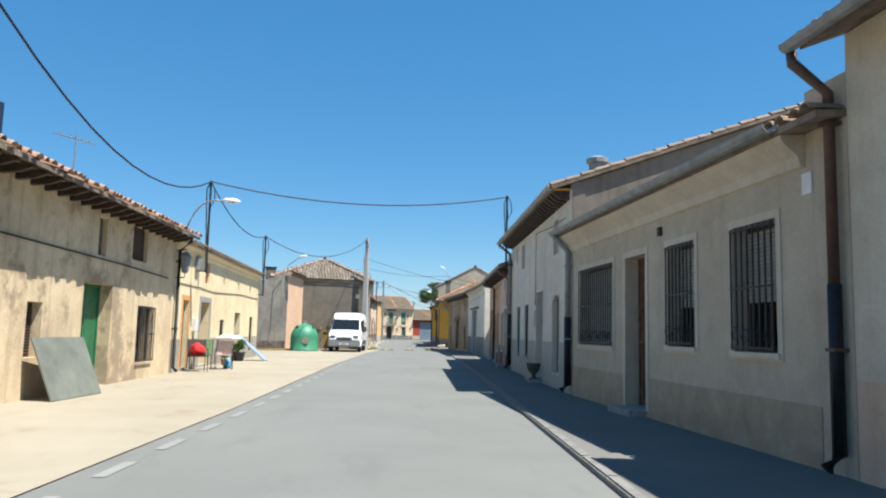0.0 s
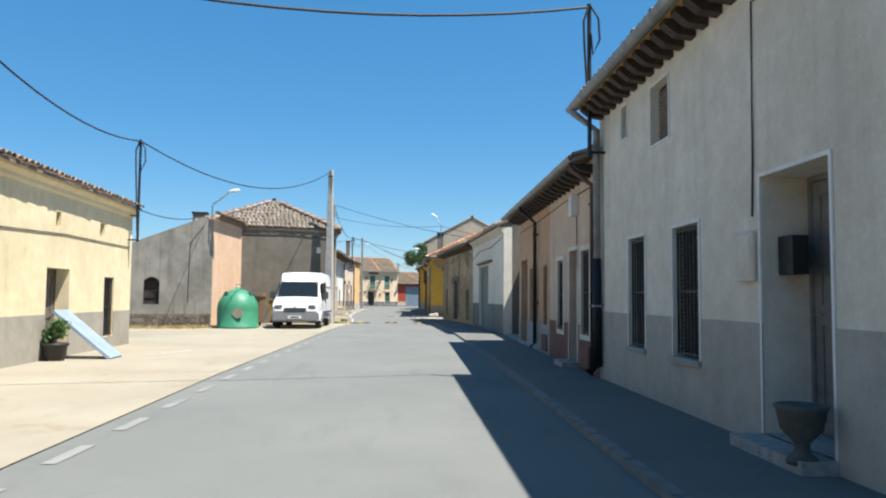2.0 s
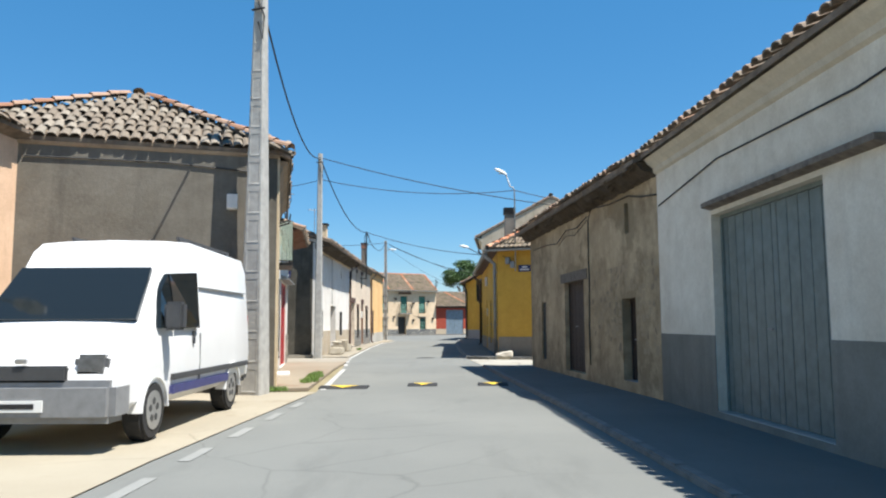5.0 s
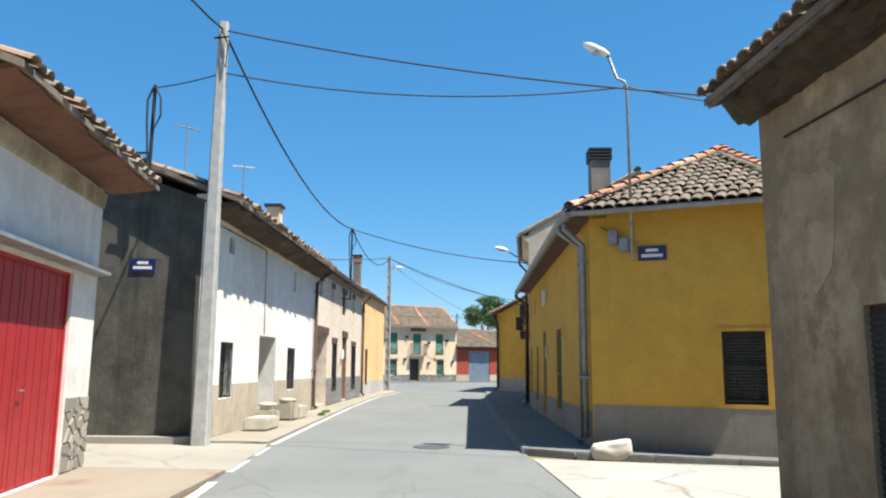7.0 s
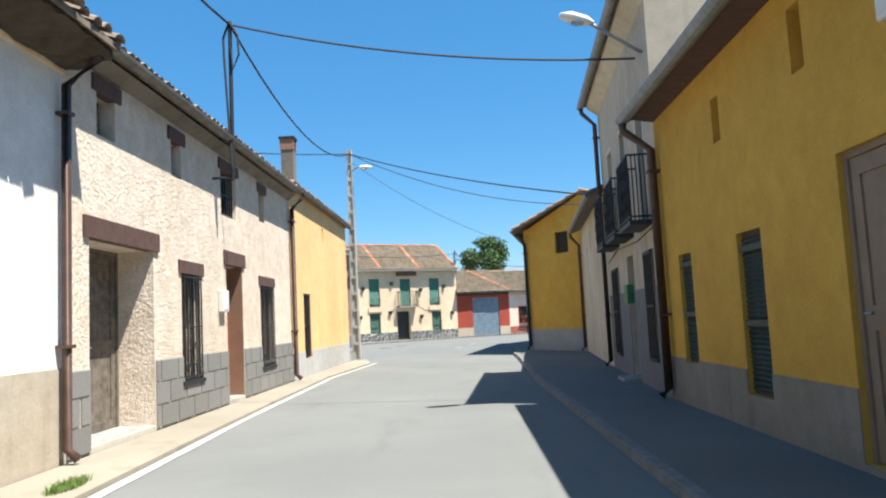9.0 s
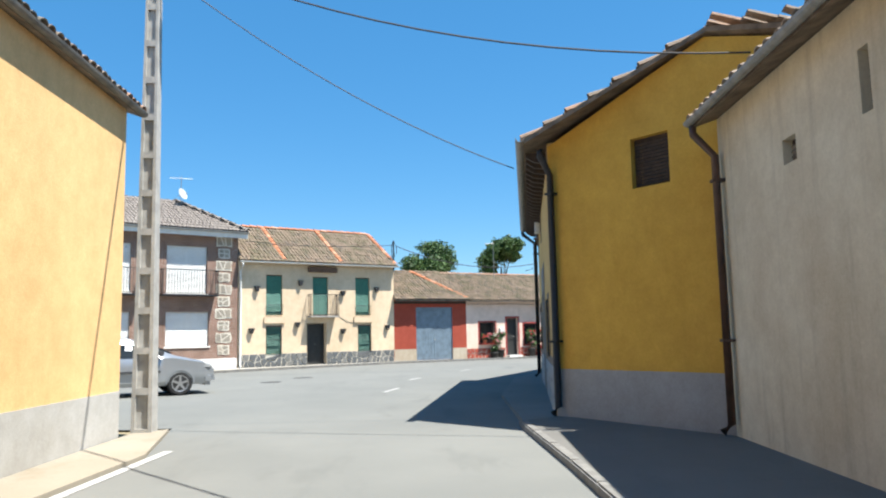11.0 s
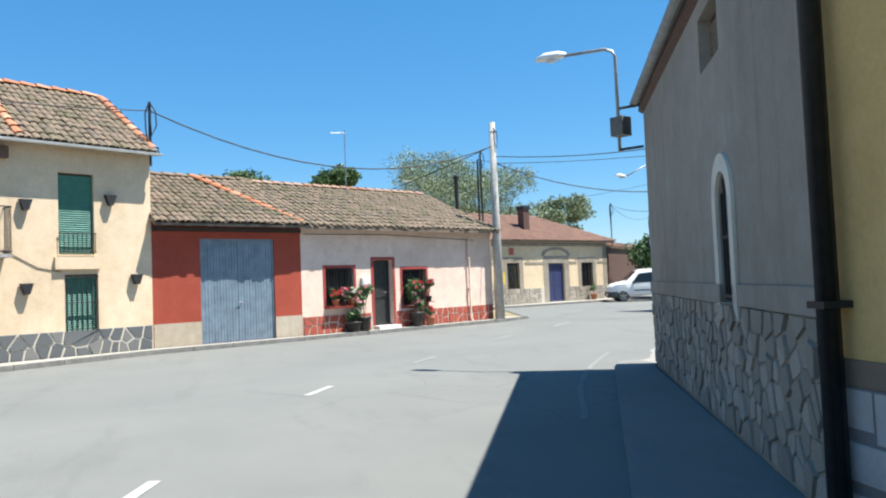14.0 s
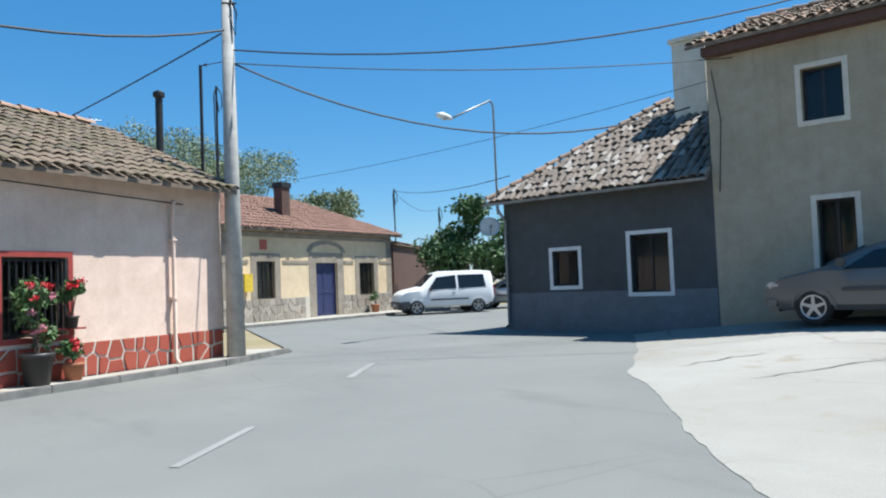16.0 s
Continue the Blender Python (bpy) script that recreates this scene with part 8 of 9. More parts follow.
lathe(bm, [(r * 0.75, z * 0.8) for r, z in [(0.15, 0.0), (0.15, 0.05), (0.07, 0.12), (0.08, 0.2), (0.2, 0.32), (0.24, 0.5), (0.27, 0.54), (0.24, 0.55), (0.02, 0.5)]], 18)
part("bowl", bm, solid("dark_stone", (0.10, 0.10, 0.09), 0.8, 0.0, 0.2, 8, 0.2), urn, smooth=True)

# bottle bank, container, clutter by the house fronts
M["bin_brown"] = solid("brown_plastic", (0.26, 0.175, 0.10), 0.6, 0, 0.15, 5)
M["bin_green"] = solid("moulded_green", (0.05, 0.25, 0.14), 0.5, 0, 0.1, 3)
M["port_green"] = solid("dark_green_rubber", (0.02, 0.09, 0.055), 0.7, 0, 0.1, 5)
bank = thing("bottle_bank", -8.3, 43.0, 0.012, "green dome-shaped bottle bank on the apron", "recycling bin")
bm = bmesh.new()
lathe(bm, [(0.84, 0.0), (0.86, 0.06), (0.82, 0.1), (0.82, 0.75)] + [(0.82 * math.cos(a), 0.75 + 0.85 * math.sin(a)) for a in [math.pi / 2 * k / 9 for k in range(1, 9)]] + [(0.12, 1.62), (0.1, 1.66)], 28)
part("shell", bm, M["bin_green"], bank, smooth=True)
for a in (75, 195, 315):
    bm = bmesh.new()
    c, s_ = math.cos(radians(a - 90)), math.sin(radians(a - 90))
    tube(bm, [(0.4 * c, 0.4 * s_, 1.3), (0.6 * c, 0.6 * s_, 1.36)], 0.14, 14)
    part("port", bm, M["port_green"], bank, "dark green round filling port")
bm = bmesh.new()
tube(bm, [(-0.08, 0, 1.66), (-0.08, 0, 1.78), (0.08, 0, 1.78), (0.08, 0, 1.66)], 0.018, 6)
part("lifting_eye", bm, M["steel"], bank)
bm = bmesh.new()
tube(bm, [(0.18, -0.795, 0.62), (0.18, -0.835, 0.62)], 0.2, 18)
part("sticker", bm, solid("faded_sticker", (0.30, 0.27, 0.19), 0.7), bank, "faded round sticker")
con = thing("waste_container", -8.22, 44.9, 0.012, "brown wheeled waste container with a flat lid", "waste container")
bm = bmesh.new()
cf = Facade(con, (-8.82, 44.4), (-7.62, 44.4), 1)
prism(bm, cf, [(0.12, 0.2), (1.08, 0.2), (1.2, 1.3), (0.0, 1.3)], 0.0, 0.9)
part("body", bm, M["bin_brown"], con)
bm = bmesh.new()
box(bm, cf, -0.04, 1.24, -0.05, 0.95, 1.301, 1.45)
part("lid", bm, M["bin_brown"], con)
for sx in (0.2, 1.0):
    for vv in (0.15, 0.75):
        bm = bmesh.new()
        tube(bm, [cf.P(sx - 0.03, vv, 0.1), cf.P(sx + 0.03, vv, 0.1)], 0.1, 12)
        part("wheel", bm, M["rubber"], con)
bx = thing("waste_container", -7.2, 46.3, 0.012, "ochre waste container behind the van", "waste container")
cf = Facade(bx, (-7.6, 46.0), (-6.9, 46.0), 1)
M["bin_ochre"] = solid("ochre_plastic", (0.36, 0.24, 0.06), 0.6, 0, 0.15, 4)
bm = bmesh.new()
prism(bm, cf, [(0.06, 0.12), (0.64, 0.12), (0.7, 1.15), (0.0, 1.15)], 0.0, 0.7)
part("body", bm, M["bin_ochre"], bx)
bm = bmesh.new()
box(bm, cf, -0.03, 0.73, -0.04, 0.74, 1.151, 1.27)
part("lid", bm, M["bin_ochre"], bx)
for sx in (0.15, 0.55):
    bm = bmesh.new()
    tube(bm, [cf.P(sx - 0.03, 0.35, 0.06), cf.P(sx + 0.03, 0.35, 0.06)], 0.06, 10)
    part("wheel", bm, M["rubber"], bx)


def garden_chair(x, y, turn, mesh_mat, label):
    c = thing("garden_chair", x, y, 0.012, label, "chair", "garden chairs by the house")
    c.rotation_euler = (0, 0, radians(turn))
    for sx in (-0.25, 0.25):
        bm = bmesh.new()
        tube(bm, [(sx, -0.25, 0.0), (sx, -0.22, 0.62), (sx, 0.15, 0.64)], 0.012, 6)
        part("front_leg", bm, M["iron"], c)
        bm = bmesh.new()
        tube(bm, [(sx, 0.3, 0.0), (sx, 0.2, 0.42), (sx, 0.3, 0.92)], 0.012, 6)
        part("back_leg", bm, M["iron"], c)
    bm = bmesh.new()
    g = Facade(c, (x - 0.24, y), (x + 0.24, y), 1)
    g.o = Vector((x, y, 0))
    prof = [(-0.22, 0.43), (0.2, 0.4), (0.21, 0.42), (-0.22, 0.45)]
    profile_along(bm, g, prof, 0, 0.48)
    part("seat", bm, mesh_mat, c)
    bm = bmesh.new()
    profile_along(bm, g, [(0.21, 0.43), (0.29, 0.9), (0.31, 0.9), (0.235, 0.42)], 0, 0.48)
    part("backrest", bm, mesh_mat, c)
    return c


M["mesh_green"] = solid("green_fabric", (0.30, 0.46, 0.24), 0.8, 0, 0.15, 20)
M["chair_slats"] = solid("dark_webbing", (0.06, 0.055, 0.05), 0.8, 0, 0.2, 20)
M["mesh_tan"] = solid("tan_fabric", (0.60, 0.47, 0.42), 0.85, 0, 0.12, 12)
M["cloth_red"] = solid("red_cloth", (0.62, 0.03, 0.03), 0.9, 0, 0.2, 7)
M["cloth_white"] = solid("white_cloth", (0.82, 0.82, 0.85), 0.9, 0, 0.1, 6)
garden_chair(-7.7, 19.85, 25, M["chair_slats"], "black iron garden chair holding a red cloth")
garden_chair(-7.85, 20.9, 200, M["mesh_green"], "metal garden chair with green fabric by the house front")
garden_chair(-7.3, 21.2, 10, M["mesh_tan"], "metal garden chair with tan fabric facing the house")


def drape(name, x, y, z, size, mat, label, cat, seed):
    bm = bmesh.new()
    bmesh.ops.create_icosphere(bm, subdivisions=3, radius=1.0)
    for v in bm.verts:
        n = noise.noise(v.co * 1.7 + Vector((seed, 0, 0))) * 0.35 + noise.noise(v.co * 5 + Vector((seed, 3, 0))) * 0.12
        q = v.co * (1 + n)
        v.co = Vector((q.x * size[0], q.y * size[1], max(q.z, -0.8) * size[2] + 0.8 * size[2]))
    return single(name, bm, mat, label, cat, smooth=True, at=(x, y, z))


drape("red_cloth", -7.72, 19.88, 0.45, (0.22, 0.2, 0.2), M["cloth_red"], "crumpled red cloth on a garden chair", "cloth", 1)
drape("folded_linen", -7.25, 21.45, 0.88, (0.36, 0.17, 0.1), M["cloth_white"], "folded white linen on a chair back", "cloth", 2)
drape("blue_bag", -7.35, 21.8, 0.012, (0.13, 0.13, 0.17), solid("blue_plastic", (0.1, 0.35, 0.5), 0.5), "pale blue plastic bag on the ground", "bag", 3)


def leaning(name, x, y, z, w, h, t, turn, lean, mat, label, cat):
    bm = bmesh.new()
    bmesh.ops.create_cube(bm, size=1.0)
    for v in bm.verts:
        v.co = Vector((v.co.x * w, v.co.y * t, (v.co.z + 0.5) * h))
    ob = single(name, bm, mat, label, cat)
    ob.matrix_basis = pose(x, y, z, lean, 0, turn)
    return ob


M["grey_sheet"] = solid("grey_green_sheet", (0.20, 0.215, 0.18), 0.7, 0.1, 0.2, 2)
M["blue_board"] = solid("pale_blue_board", (0.28, 0.35, 0.45), 0.6, 0, 0.1, 3)
leaning("metal_sheet", -7.2, 11.3, 0.02, 1.75, 1.1, 0.025, 88, -22, M["grey_sheet"], "grey-green metal sheet leaning against the old house", "sheet")
leaning("blue_board", -7.4, 27.95, 0.02, 0.75, 1.5, 0.06, 93, -50, M["blue_board"], "thick pale blue board leaning far over against the house", "board")

# ---- vehicles ----
M["paint_white"] = solid("white_car_paint", (0.80, 0.80, 0.79), 0.25, 0, 0.02, 2)
M["paint_silver"] = solid("silver_car_paint", (0.42, 0.44, 0.46), 0.28, 0.6, 0.03, 2)
M["paint_dark"] = solid("grey_car_paint", (0.13, 0.135, 0.135), 0.28, 0.2, 0.03, 2)
M["car_glass"] = solid("dark_car_glass", (0.012, 0.016, 0.018), 0.06, 0, 0.0, 2)
M["plastic"] = solid("dark_grey_plastic", (0.06, 0.062, 0.065), 0.6, 0, 0.1, 9)
M["bumper_grey"] = solid("grey_bumper", (0.24, 0.245, 0.25), 0.55, 0, 0.1, 9)
M["rim"] = solid("wheel_rim", (0.5, 0.5, 0.5), 0.35, 0.8, 0.05, 6)
M["lamp_clear"] = solid("headlamp_lens", (0.55, 0.57, 0.58), 0.12, 0.3, 0.1, 12)
M["lamp_grey"] = solid("grey_headlamp_lens", (0.20, 0.205, 0.21), 0.15, 0.3, 0.2, 12)
M["lamp_red"] = solid("tail_lamp_lens", (0.4, 0.01, 0.01), 0.2, 0, 0.1, 12)
M["stripe_blue"] = solid("blue_stripe", (0.045, 0.05, 0.17), 0.4)


def section(st, x):
    """Section values at x between two stations: x, low, belt, roof, half width, half roof width."""
    for a, b in zip(st, st[1:]):
        if a[0] <= x <= b[0]:
            t = (x - a[0]) / max(1e-6, b[0] - a[0])
            return [p + (q - p) * t for p, q in zip(a, b)]
    return st[0] if x < st[0][0] else st[-1]


def vehicle(name, x, y, z, heading, st, paint, wheels, tread, rad, side_glass, screens, label, cat, extra=None, wide=0.88, alloy=True, proud=0.02):
    """A body drawn through sections along its length (0: tail), glass laid on it, wheels, lamps, bumpers."""
    v = thing(name, x, y, z, label, cat, "parked vehicles")
    v.rotation_euler = (0, 0, radians(heading))
    L = st[-1][0]

    def ring(s):
        xx, lo, be, ro, w, wr = s
        half = [(0.0, lo), (w * 0.86, lo), (w * 0.97, lo + 0.1), (w, lo + (be - lo) * 0.55), (w * 0.985, be), (wr * 1.0 + (w - wr) * 0.12, be + (ro - be) * 0.8), (wr * 0.94, ro - 0.025 * (ro - be > 0.1)), (wr * 0.6, ro), (0.0, ro + 0.012)]
        return [(xx - L / 2, p, q) for p, q in half] + [(xx - L / 2, -p, q) for p, q in half[-2:0:-1]]

    xs = sorted({s[0] for s in st} | {s[0] + (t[0] - s[0]) * k / 3 for s, t in zip(st, st[1:]) for k in (1, 2) if t[0] - s[0] > 0.3})
    bm = bmesh.new()
    rings = [[bm.verts.new(p) for p in ring(section(st, q))] for q in xs]
    for a, b in zip(rings, rings[1:]):
        for k in range(len(a)):
            bm.faces.new((a[k], a[(k + 1) % len(a)], b[(k + 1) % len(a)], b[k]))
    bm.faces.new(rings[0]), bm.faces.new(rings[-1])
    part("body", bm, paint, v, smooth=True).data.set_sharp_from_angle(angle=radians(38))

    def on_side(q, f, sg, out=0.02):
        xx, lo, be, ro, w, wr = section(st, q)
        top_w = wr + (w - wr) * 0.12
        zz = be + (ro - be) * f
        ww = w * 0.985 + (top_w - w * 0.985) * min(1, f / 0.8)
        return (xx - L / 2, sg * (ww + out), zz)

    for sg in (-1, 1):
        for quad in side_glass:
            bm = bmesh.new()
            o = [bm.verts.new(on_side(q, f, sg, proud)) for q, f in quad]
            i = [bm.verts.new(on_side(q, f, sg, -0.02)) for q, f in quad]
            bm.faces.new(o), bm.faces.new(i)
            for k in range(len(o)):
                bm.faces.new((o[k], o[(k + 1) % len(o)], i[(k + 1) % len(o)], i[k]))
            part("side_window", bm, M["car_glass"], v)
    for nm, q0, q1, out in screens:
        a, b = section(st, q0), section(st, q1)
        bm = bmesh.new()
        d = Vector((b[0] - a[0], 0, b[3] - a[3])).normalized()
        nrm = Vector((-d.z, 0, d.x)) * out
        cs = [Vector((a[0] - L / 2, -a[5] * wide, a[3] + 0.004)), Vector((a[0] - L / 2, a[5] * wide, a[3] + 0.004)), Vector((b[0] - L / 2, b[5] * (wide - 0.02), b[3] - 0.012)), Vector((b[0] - L / 2, -b[5] * (wide - 0.02), b[3] - 0.012))]
        o = [bm.verts.new(c + nrm) for c in cs]
        i = [bm.verts.new(c - nrm) for c in cs]
        bm.faces.new(o), bm.faces.new(i)
        for k in range(4):
            bm.faces.new((o[k], o[(k + 1) % 4], i[(k + 1) % 4], i[k]))
        part(nm, bm, M["car_glass"], v)
    for wx in wheels:
        for sg in (-1, 1):
            cy = sg * tread
            bm = bmesh.new()
            tube(bm, [(wx - L / 2, cy - 0.11, rad), (wx - L / 2, cy + 0.11, rad)], rad, 22)
            bmesh.ops.bevel(bm, geom=[e for e in bm.edges if abs(e.verts[0].co.y - e.verts[1].co.y) < 1e-4], offset=0.03, segments=2, affect="EDGES")
            t = part("wheel", bm, M["rubber"], v, "black tyre on a metal rim")
            cx = wx - L / 2
            bm = bmesh.new()
            if alloy:
                lathe(bm, [(rad * 0.68, 0.0), (rad * 0.68, 0.03), (rad * 0.6, 0.022), (rad * 0.6, 0.0)], 24)
            else:
                lathe(bm, [(rad * 0.64, 0.0), (rad * 0.64, 0.058), (0.001, 0.05)], 20)
            bmesh.ops.transform(bm, matrix=Matrix.Translation((cx, cy + sg * (0.09 if alloy else 0.06), rad)) @ Matrix.Rotation(radians(-90 * sg), 4, "X"), verts=bm.verts)
            part("rim", bm, M["rim"], t)
            bm = bmesh.new()
            if alloy:
                tube(bm, [(cx, cy + sg * 0.09, rad), (cx, cy + sg * 0.124, rad)], rad * 0.14, 12)
                part("hub_cap", bm, M["rim"], t)
            for k in range(5):
                a = 2 * math.pi * k / 5 + 0.3
                bm = bmesh.new()
                if alloy:
                    out, across = Vector((math.cos(a), 0, math.sin(a))), Vector((-math.sin(a), 0, math.cos(a)))
                    c = Vector((cx, cy, rad))
                    sec = [[c + out * (rad * q) + across * (rad * w * e) + Vector((0, sg * y, 0)) for e, y in ((-1, 0.095), (1, 0.095), (1, 0.12), (-1, 0.12))] for q, w in ((0.1, 0.1), (0.62, 0.075))]
                    p, q = [[bm.verts.new(v_) for v_ in ring_] for ring_ in sec]
                    bm.faces.new(p), bm.faces.new(q[::-1])
                    for i in range(4):
                        bm.faces.new((p[i], p[(i + 1) % 4], q[(i + 1) % 4], q[i]))
                    bmesh.ops.recalc_face_normals(bm, faces=bm.faces)
                    part("spoke", bm, M["rim"], t)
                else:
                    hole = [(cx + 0.3 * rad * math.cos(a), cy + sg * y, rad + 0.3 * rad * math.sin(a)) for y in (0.114, 0.119)]
                    tube(bm, hole, rad * 0.12, 8)
                    part("rim_hole", bm, M["plastic"], t)
            bm = bmesh.new()
            arc_o = [(wx - L / 2 + (rad + 0.05) * math.cos(a), rad + (rad + 0.05) * math.sin(a)) for a in [math.pi * k / 12 for k in range(13)]]
            arc_i = [(wx - L / 2 + (rad + 0.02) * math.cos(a), rad + (rad + 0.02) * math.sin(a)) for a in [math.pi - math.pi * k / 12 for k in range(13)]]
            w_here = section(st, wx)[4]
            pts = arc_o + arc_i
            f0 = [bm.verts.new((p, sg * (w_here + 0.012), q)) for p, q in pts]
            f1 = [bm.verts.new((p, sg * (w_here - 0.14), q)) for p, q in pts]
            bm.faces.new(f0), bm.faces.new(f1)
            for k in range(len(pts)):
                bm.faces.new((f0[k], f0[(k + 1) % len(pts)], f1[(k + 1) % len(pts)], f1[k]))
            part("wheel_arch", bm, paint, v)

    def lump(nm, q0, q1, y0, y1, z0, z1, mat, lab="", bev=0.02):
        bm = bmesh.new()
        bmesh.ops.create_cube(bm, size=1.0)
        for p in bm.verts:
            p.co = Vector(((q0 + q1) / 2 - L / 2 + p.co.x * (q1 - q0), (y0 + y1) / 2 + p.co.y * (y1 - y0), (z0 + z1) / 2 + p.co.z * (z1 - z0)))
        if bev:
            bmesh.ops.bevel(bm, geom=bm.edges[:], offset=bev, segments=2, affect="EDGES")
        return part(nm, bm, mat, v, lab, smooth=False)

    if extra:
        extra(v, lump, L, on_side)
    return v


# white panel van: x from the tail
van_st = [(0.0, 0.45, 1.1, 2.24, 0.95, 0.85), (0.07, 0.38, 1.15, 2.31, 0.97, 0.87), (2.6, 0.36, 1.15, 2.34, 0.985, 0.88), (3.05, 0.36, 1.16, 2.29, 0.985, 0.87), (3.3, 0.36, 1.16, 2.16, 0.98, 0.84), (3.55, 0.36, 1.17, 1.94, 0.97, 0.79), (4.15, 0.36, 1.17, 1.3, 0.96, 0.86), (4.24, 0.36, 1.14, 1.22, 0.95, 0.86), (4.7, 0.36, 0.96, 1.0, 0.92, 0.8), (4.82, 0.42, 0.76, 0.8, 0.84, 0.72)]


def van_bits(v, lump, L, on_side):
    lump("bumper", 4.45, 4.9, -0.94, 0.94, 0.3, 0.72, M["bumper_grey"], "grey plastic front bumper", 0.07)
    lump("rear_bumper", -0.05, 0.2, -0.92, 0.92, 0.36, 0.58, M["plastic"], "", 0.04)
    lump("grille", 4.72, 4.85, -0.45, 0.45, 0.7, 0.86, M["plastic"], "black radiator grille", 0.02)
    for sg in (-1, 1):
        y0, y1 = sorted((sg * 0.5, sg * 0.84))
        lump("headlight", 4.5, 4.82, y0, y1, 0.74, 0.97, M["lamp_grey"], "clear headlight", 0.04)
        y0, y1 = sorted((sg * 0.92, sg * 0.996))
        lump("stripe", 1.25, 3.45, y0, y1, 0.46, 0.56, M["stripe_blue"], "blue stripe along the sill", 0.0)
        lump("side_moulding", 0.2, 3.45, *sorted((sg * 0.93, sg * 1.002)), 0.62, 0.69, M["plastic"], "", 0.006)
        lump("panel_seam", 0.25, 2.45, *sorted((sg * 0.86, sg * 0.948)), 1.74, 1.75, M["bumper_grey"], "", 0.0)
        lump("door_seam", 2.49, 2.5, *sorted((sg * 0.94, sg * 0.992)), 0.5, 1.15, M["bumper_grey"], "", 0.0)
        lump("mirror", 3.62, 3.78, *sorted((sg * 0.98, sg * 1.2)), 1.2, 1.52, M["plastic"], "black door mirror", 0.03)
        lump("door_handle", 2.72, 2.78, *sorted((sg * 0.96, sg * 1.0)), 1.02, 1.18, M["plastic"], "", 0.008)
        lump("roof_rail", 0.35, 2.6, *sorted((sg * 0.66, sg * 0.7)), 2.36, 2.4, M["plastic"], "dark roof rail", 0.01)
        for q in (0.4, 1.5, 2.5):
            lump("rail_foot", q, q + 0.06, *sorted((sg * 0.66, sg * 0.7)), 2.26, 2.37, M["plastic"], "", 0.0)
        lump("tail_light", -0.012, 0.08, *sorted((sg * 0.8, sg * 0.93)), 0.95, 1.4, M["lamp_red"], "red tail light", 0.01)
    lump("number_plate", 4.89, 4.915, -0.26, 0.26, 0.42, 0.53, M["blind_white"], "white number plate", 0.0)
    lump("plate_bar", 4.914, 4.918, -0.18, 0.18, 0.45, 0.5, M["iron"], "", 0.0)
    lump("badge", 4.8, 4.87, -0.06, 0.06, 0.88, 0.93, M["rim"], "", 0.01)


vehicle("panel_van", -5.87, 44.72, 0.012, -90, van_st, M["paint_white"], (0.95, 3.9), 0.84, 0.33,
        [[(2.62, 0.06), (3.4, 0.06), (3.4, 0.77), (2.62, 0.65)], [(3.43, 0.06), (3.86, 0.114), (3.62, 0.7), (3.43, 0.78)]], [("windscreen", 4.15, 3.57, 0.03)],
        "white panel van with a blue sill stripe on the apron", "van", van_bits, 0.97, False, 0.05)

# small white people carrier
kan_st = [(0.0, 0.4, 0.97, 1.6, 0.84, 0.66), (0.07, 0.34, 0.99, 1.74, 0.88, 0.7), (0.5, 0.3, 1.0, 1.78, 0.9, 0.71), (2.2, 0.3, 1.0, 1.78, 0.91, 0.72), (2.55, 0.3, 1.0, 1.7, 0.9, 0.7), (3.15, 0.3, 1.0, 1.16, 0.89, 0.76), (3.75, 0.3, 0.96, 1.03, 0.87, 0.74), (4.0, 0.32, 0.84, 0.9, 0.82, 0.7), (4.1, 0.34, 0.7, 0.74, 0.76, 0.64)]


def car_bits(bump_mat, bump_top=0.56):
    def bits(v, lump, L, on_side):
        lump("bumper", L - 0.34 - (bump_top > 0.6) * 0.2, L + 0.03, -0.8 - (bump_top > 0.6) * 0.1, 0.8 + (bump_top > 0.6) * 0.1, 0.22, bump_top, bump_mat, "front bumper", 0.11)
        lump("rear_bumper", -0.06, 0.25, -0.84, 0.84, 0.28, 0.6, bump_mat, "rear bumper", 0.05)
        for sg in (-1, 1):
            lump("headlight", L - 0.4, L - 0.06, *sorted((sg * 0.52, sg * 0.8)), bump_top + 0.08, bump_top + 0.2, M["lamp_clear"], "clear headlight", 0.04)
            lump("tail_light", -0.04, 0.1, *sorted((sg * 0.68, sg * 0.84)), 0.72, 1.1, M["lamp_red"], "red tail light", 0.02)
            lump("mirror", L * 0.66, L * 0.66 + 0.14, *sorted((sg * 0.88, sg * 1.06)), 0.98, 1.14, M["plastic"], "door mirror", 0.03)
            lump("side_moulding", L * 0.28, L * 0.68, *sorted((sg * 0.86, sg * 0.925)), 0.58, 0.64, M["plastic"], "dark side moulding", 0.008)
            lump("door_handle", L * 0.42, L * 0.45, *sorted((sg * 0.87, sg * 0.92)), 0.86, 0.89, M["plastic"], "", 0.006)
        lump("number_plate", L + 0.027, L + 0.04, -0.25, 0.25, 0.36, 0.46, M["blind_white"], "white number plate", 0.0)
        lump("plate_bar", L + 0.039, L + 0.043, -0.18, 0.18, 0.39, 0.43, M["iron"], "", 0.0)
    return bits


vehicle("people_carrier", 21.75, 135.75, 0.0, 160, kan_st, M["paint_white"], (0.72, 3.38), 0.78, 0.31,
        [[(0.35, 0.1), (1.55, 0.06), (1.55, 0.78), (0.42, 0.78)], [(1.66, 0.06), (2.88, 0.06), (2.48, 0.74), (1.66, 0.78)]], [("windscreen", 3.12, 2.58, 0.03), ("rear_window", 0.02, 0.06, -0.01)],
        "small white people carrier with a dark front bumper", "car", car_bits(M["plastic"], 0.68))

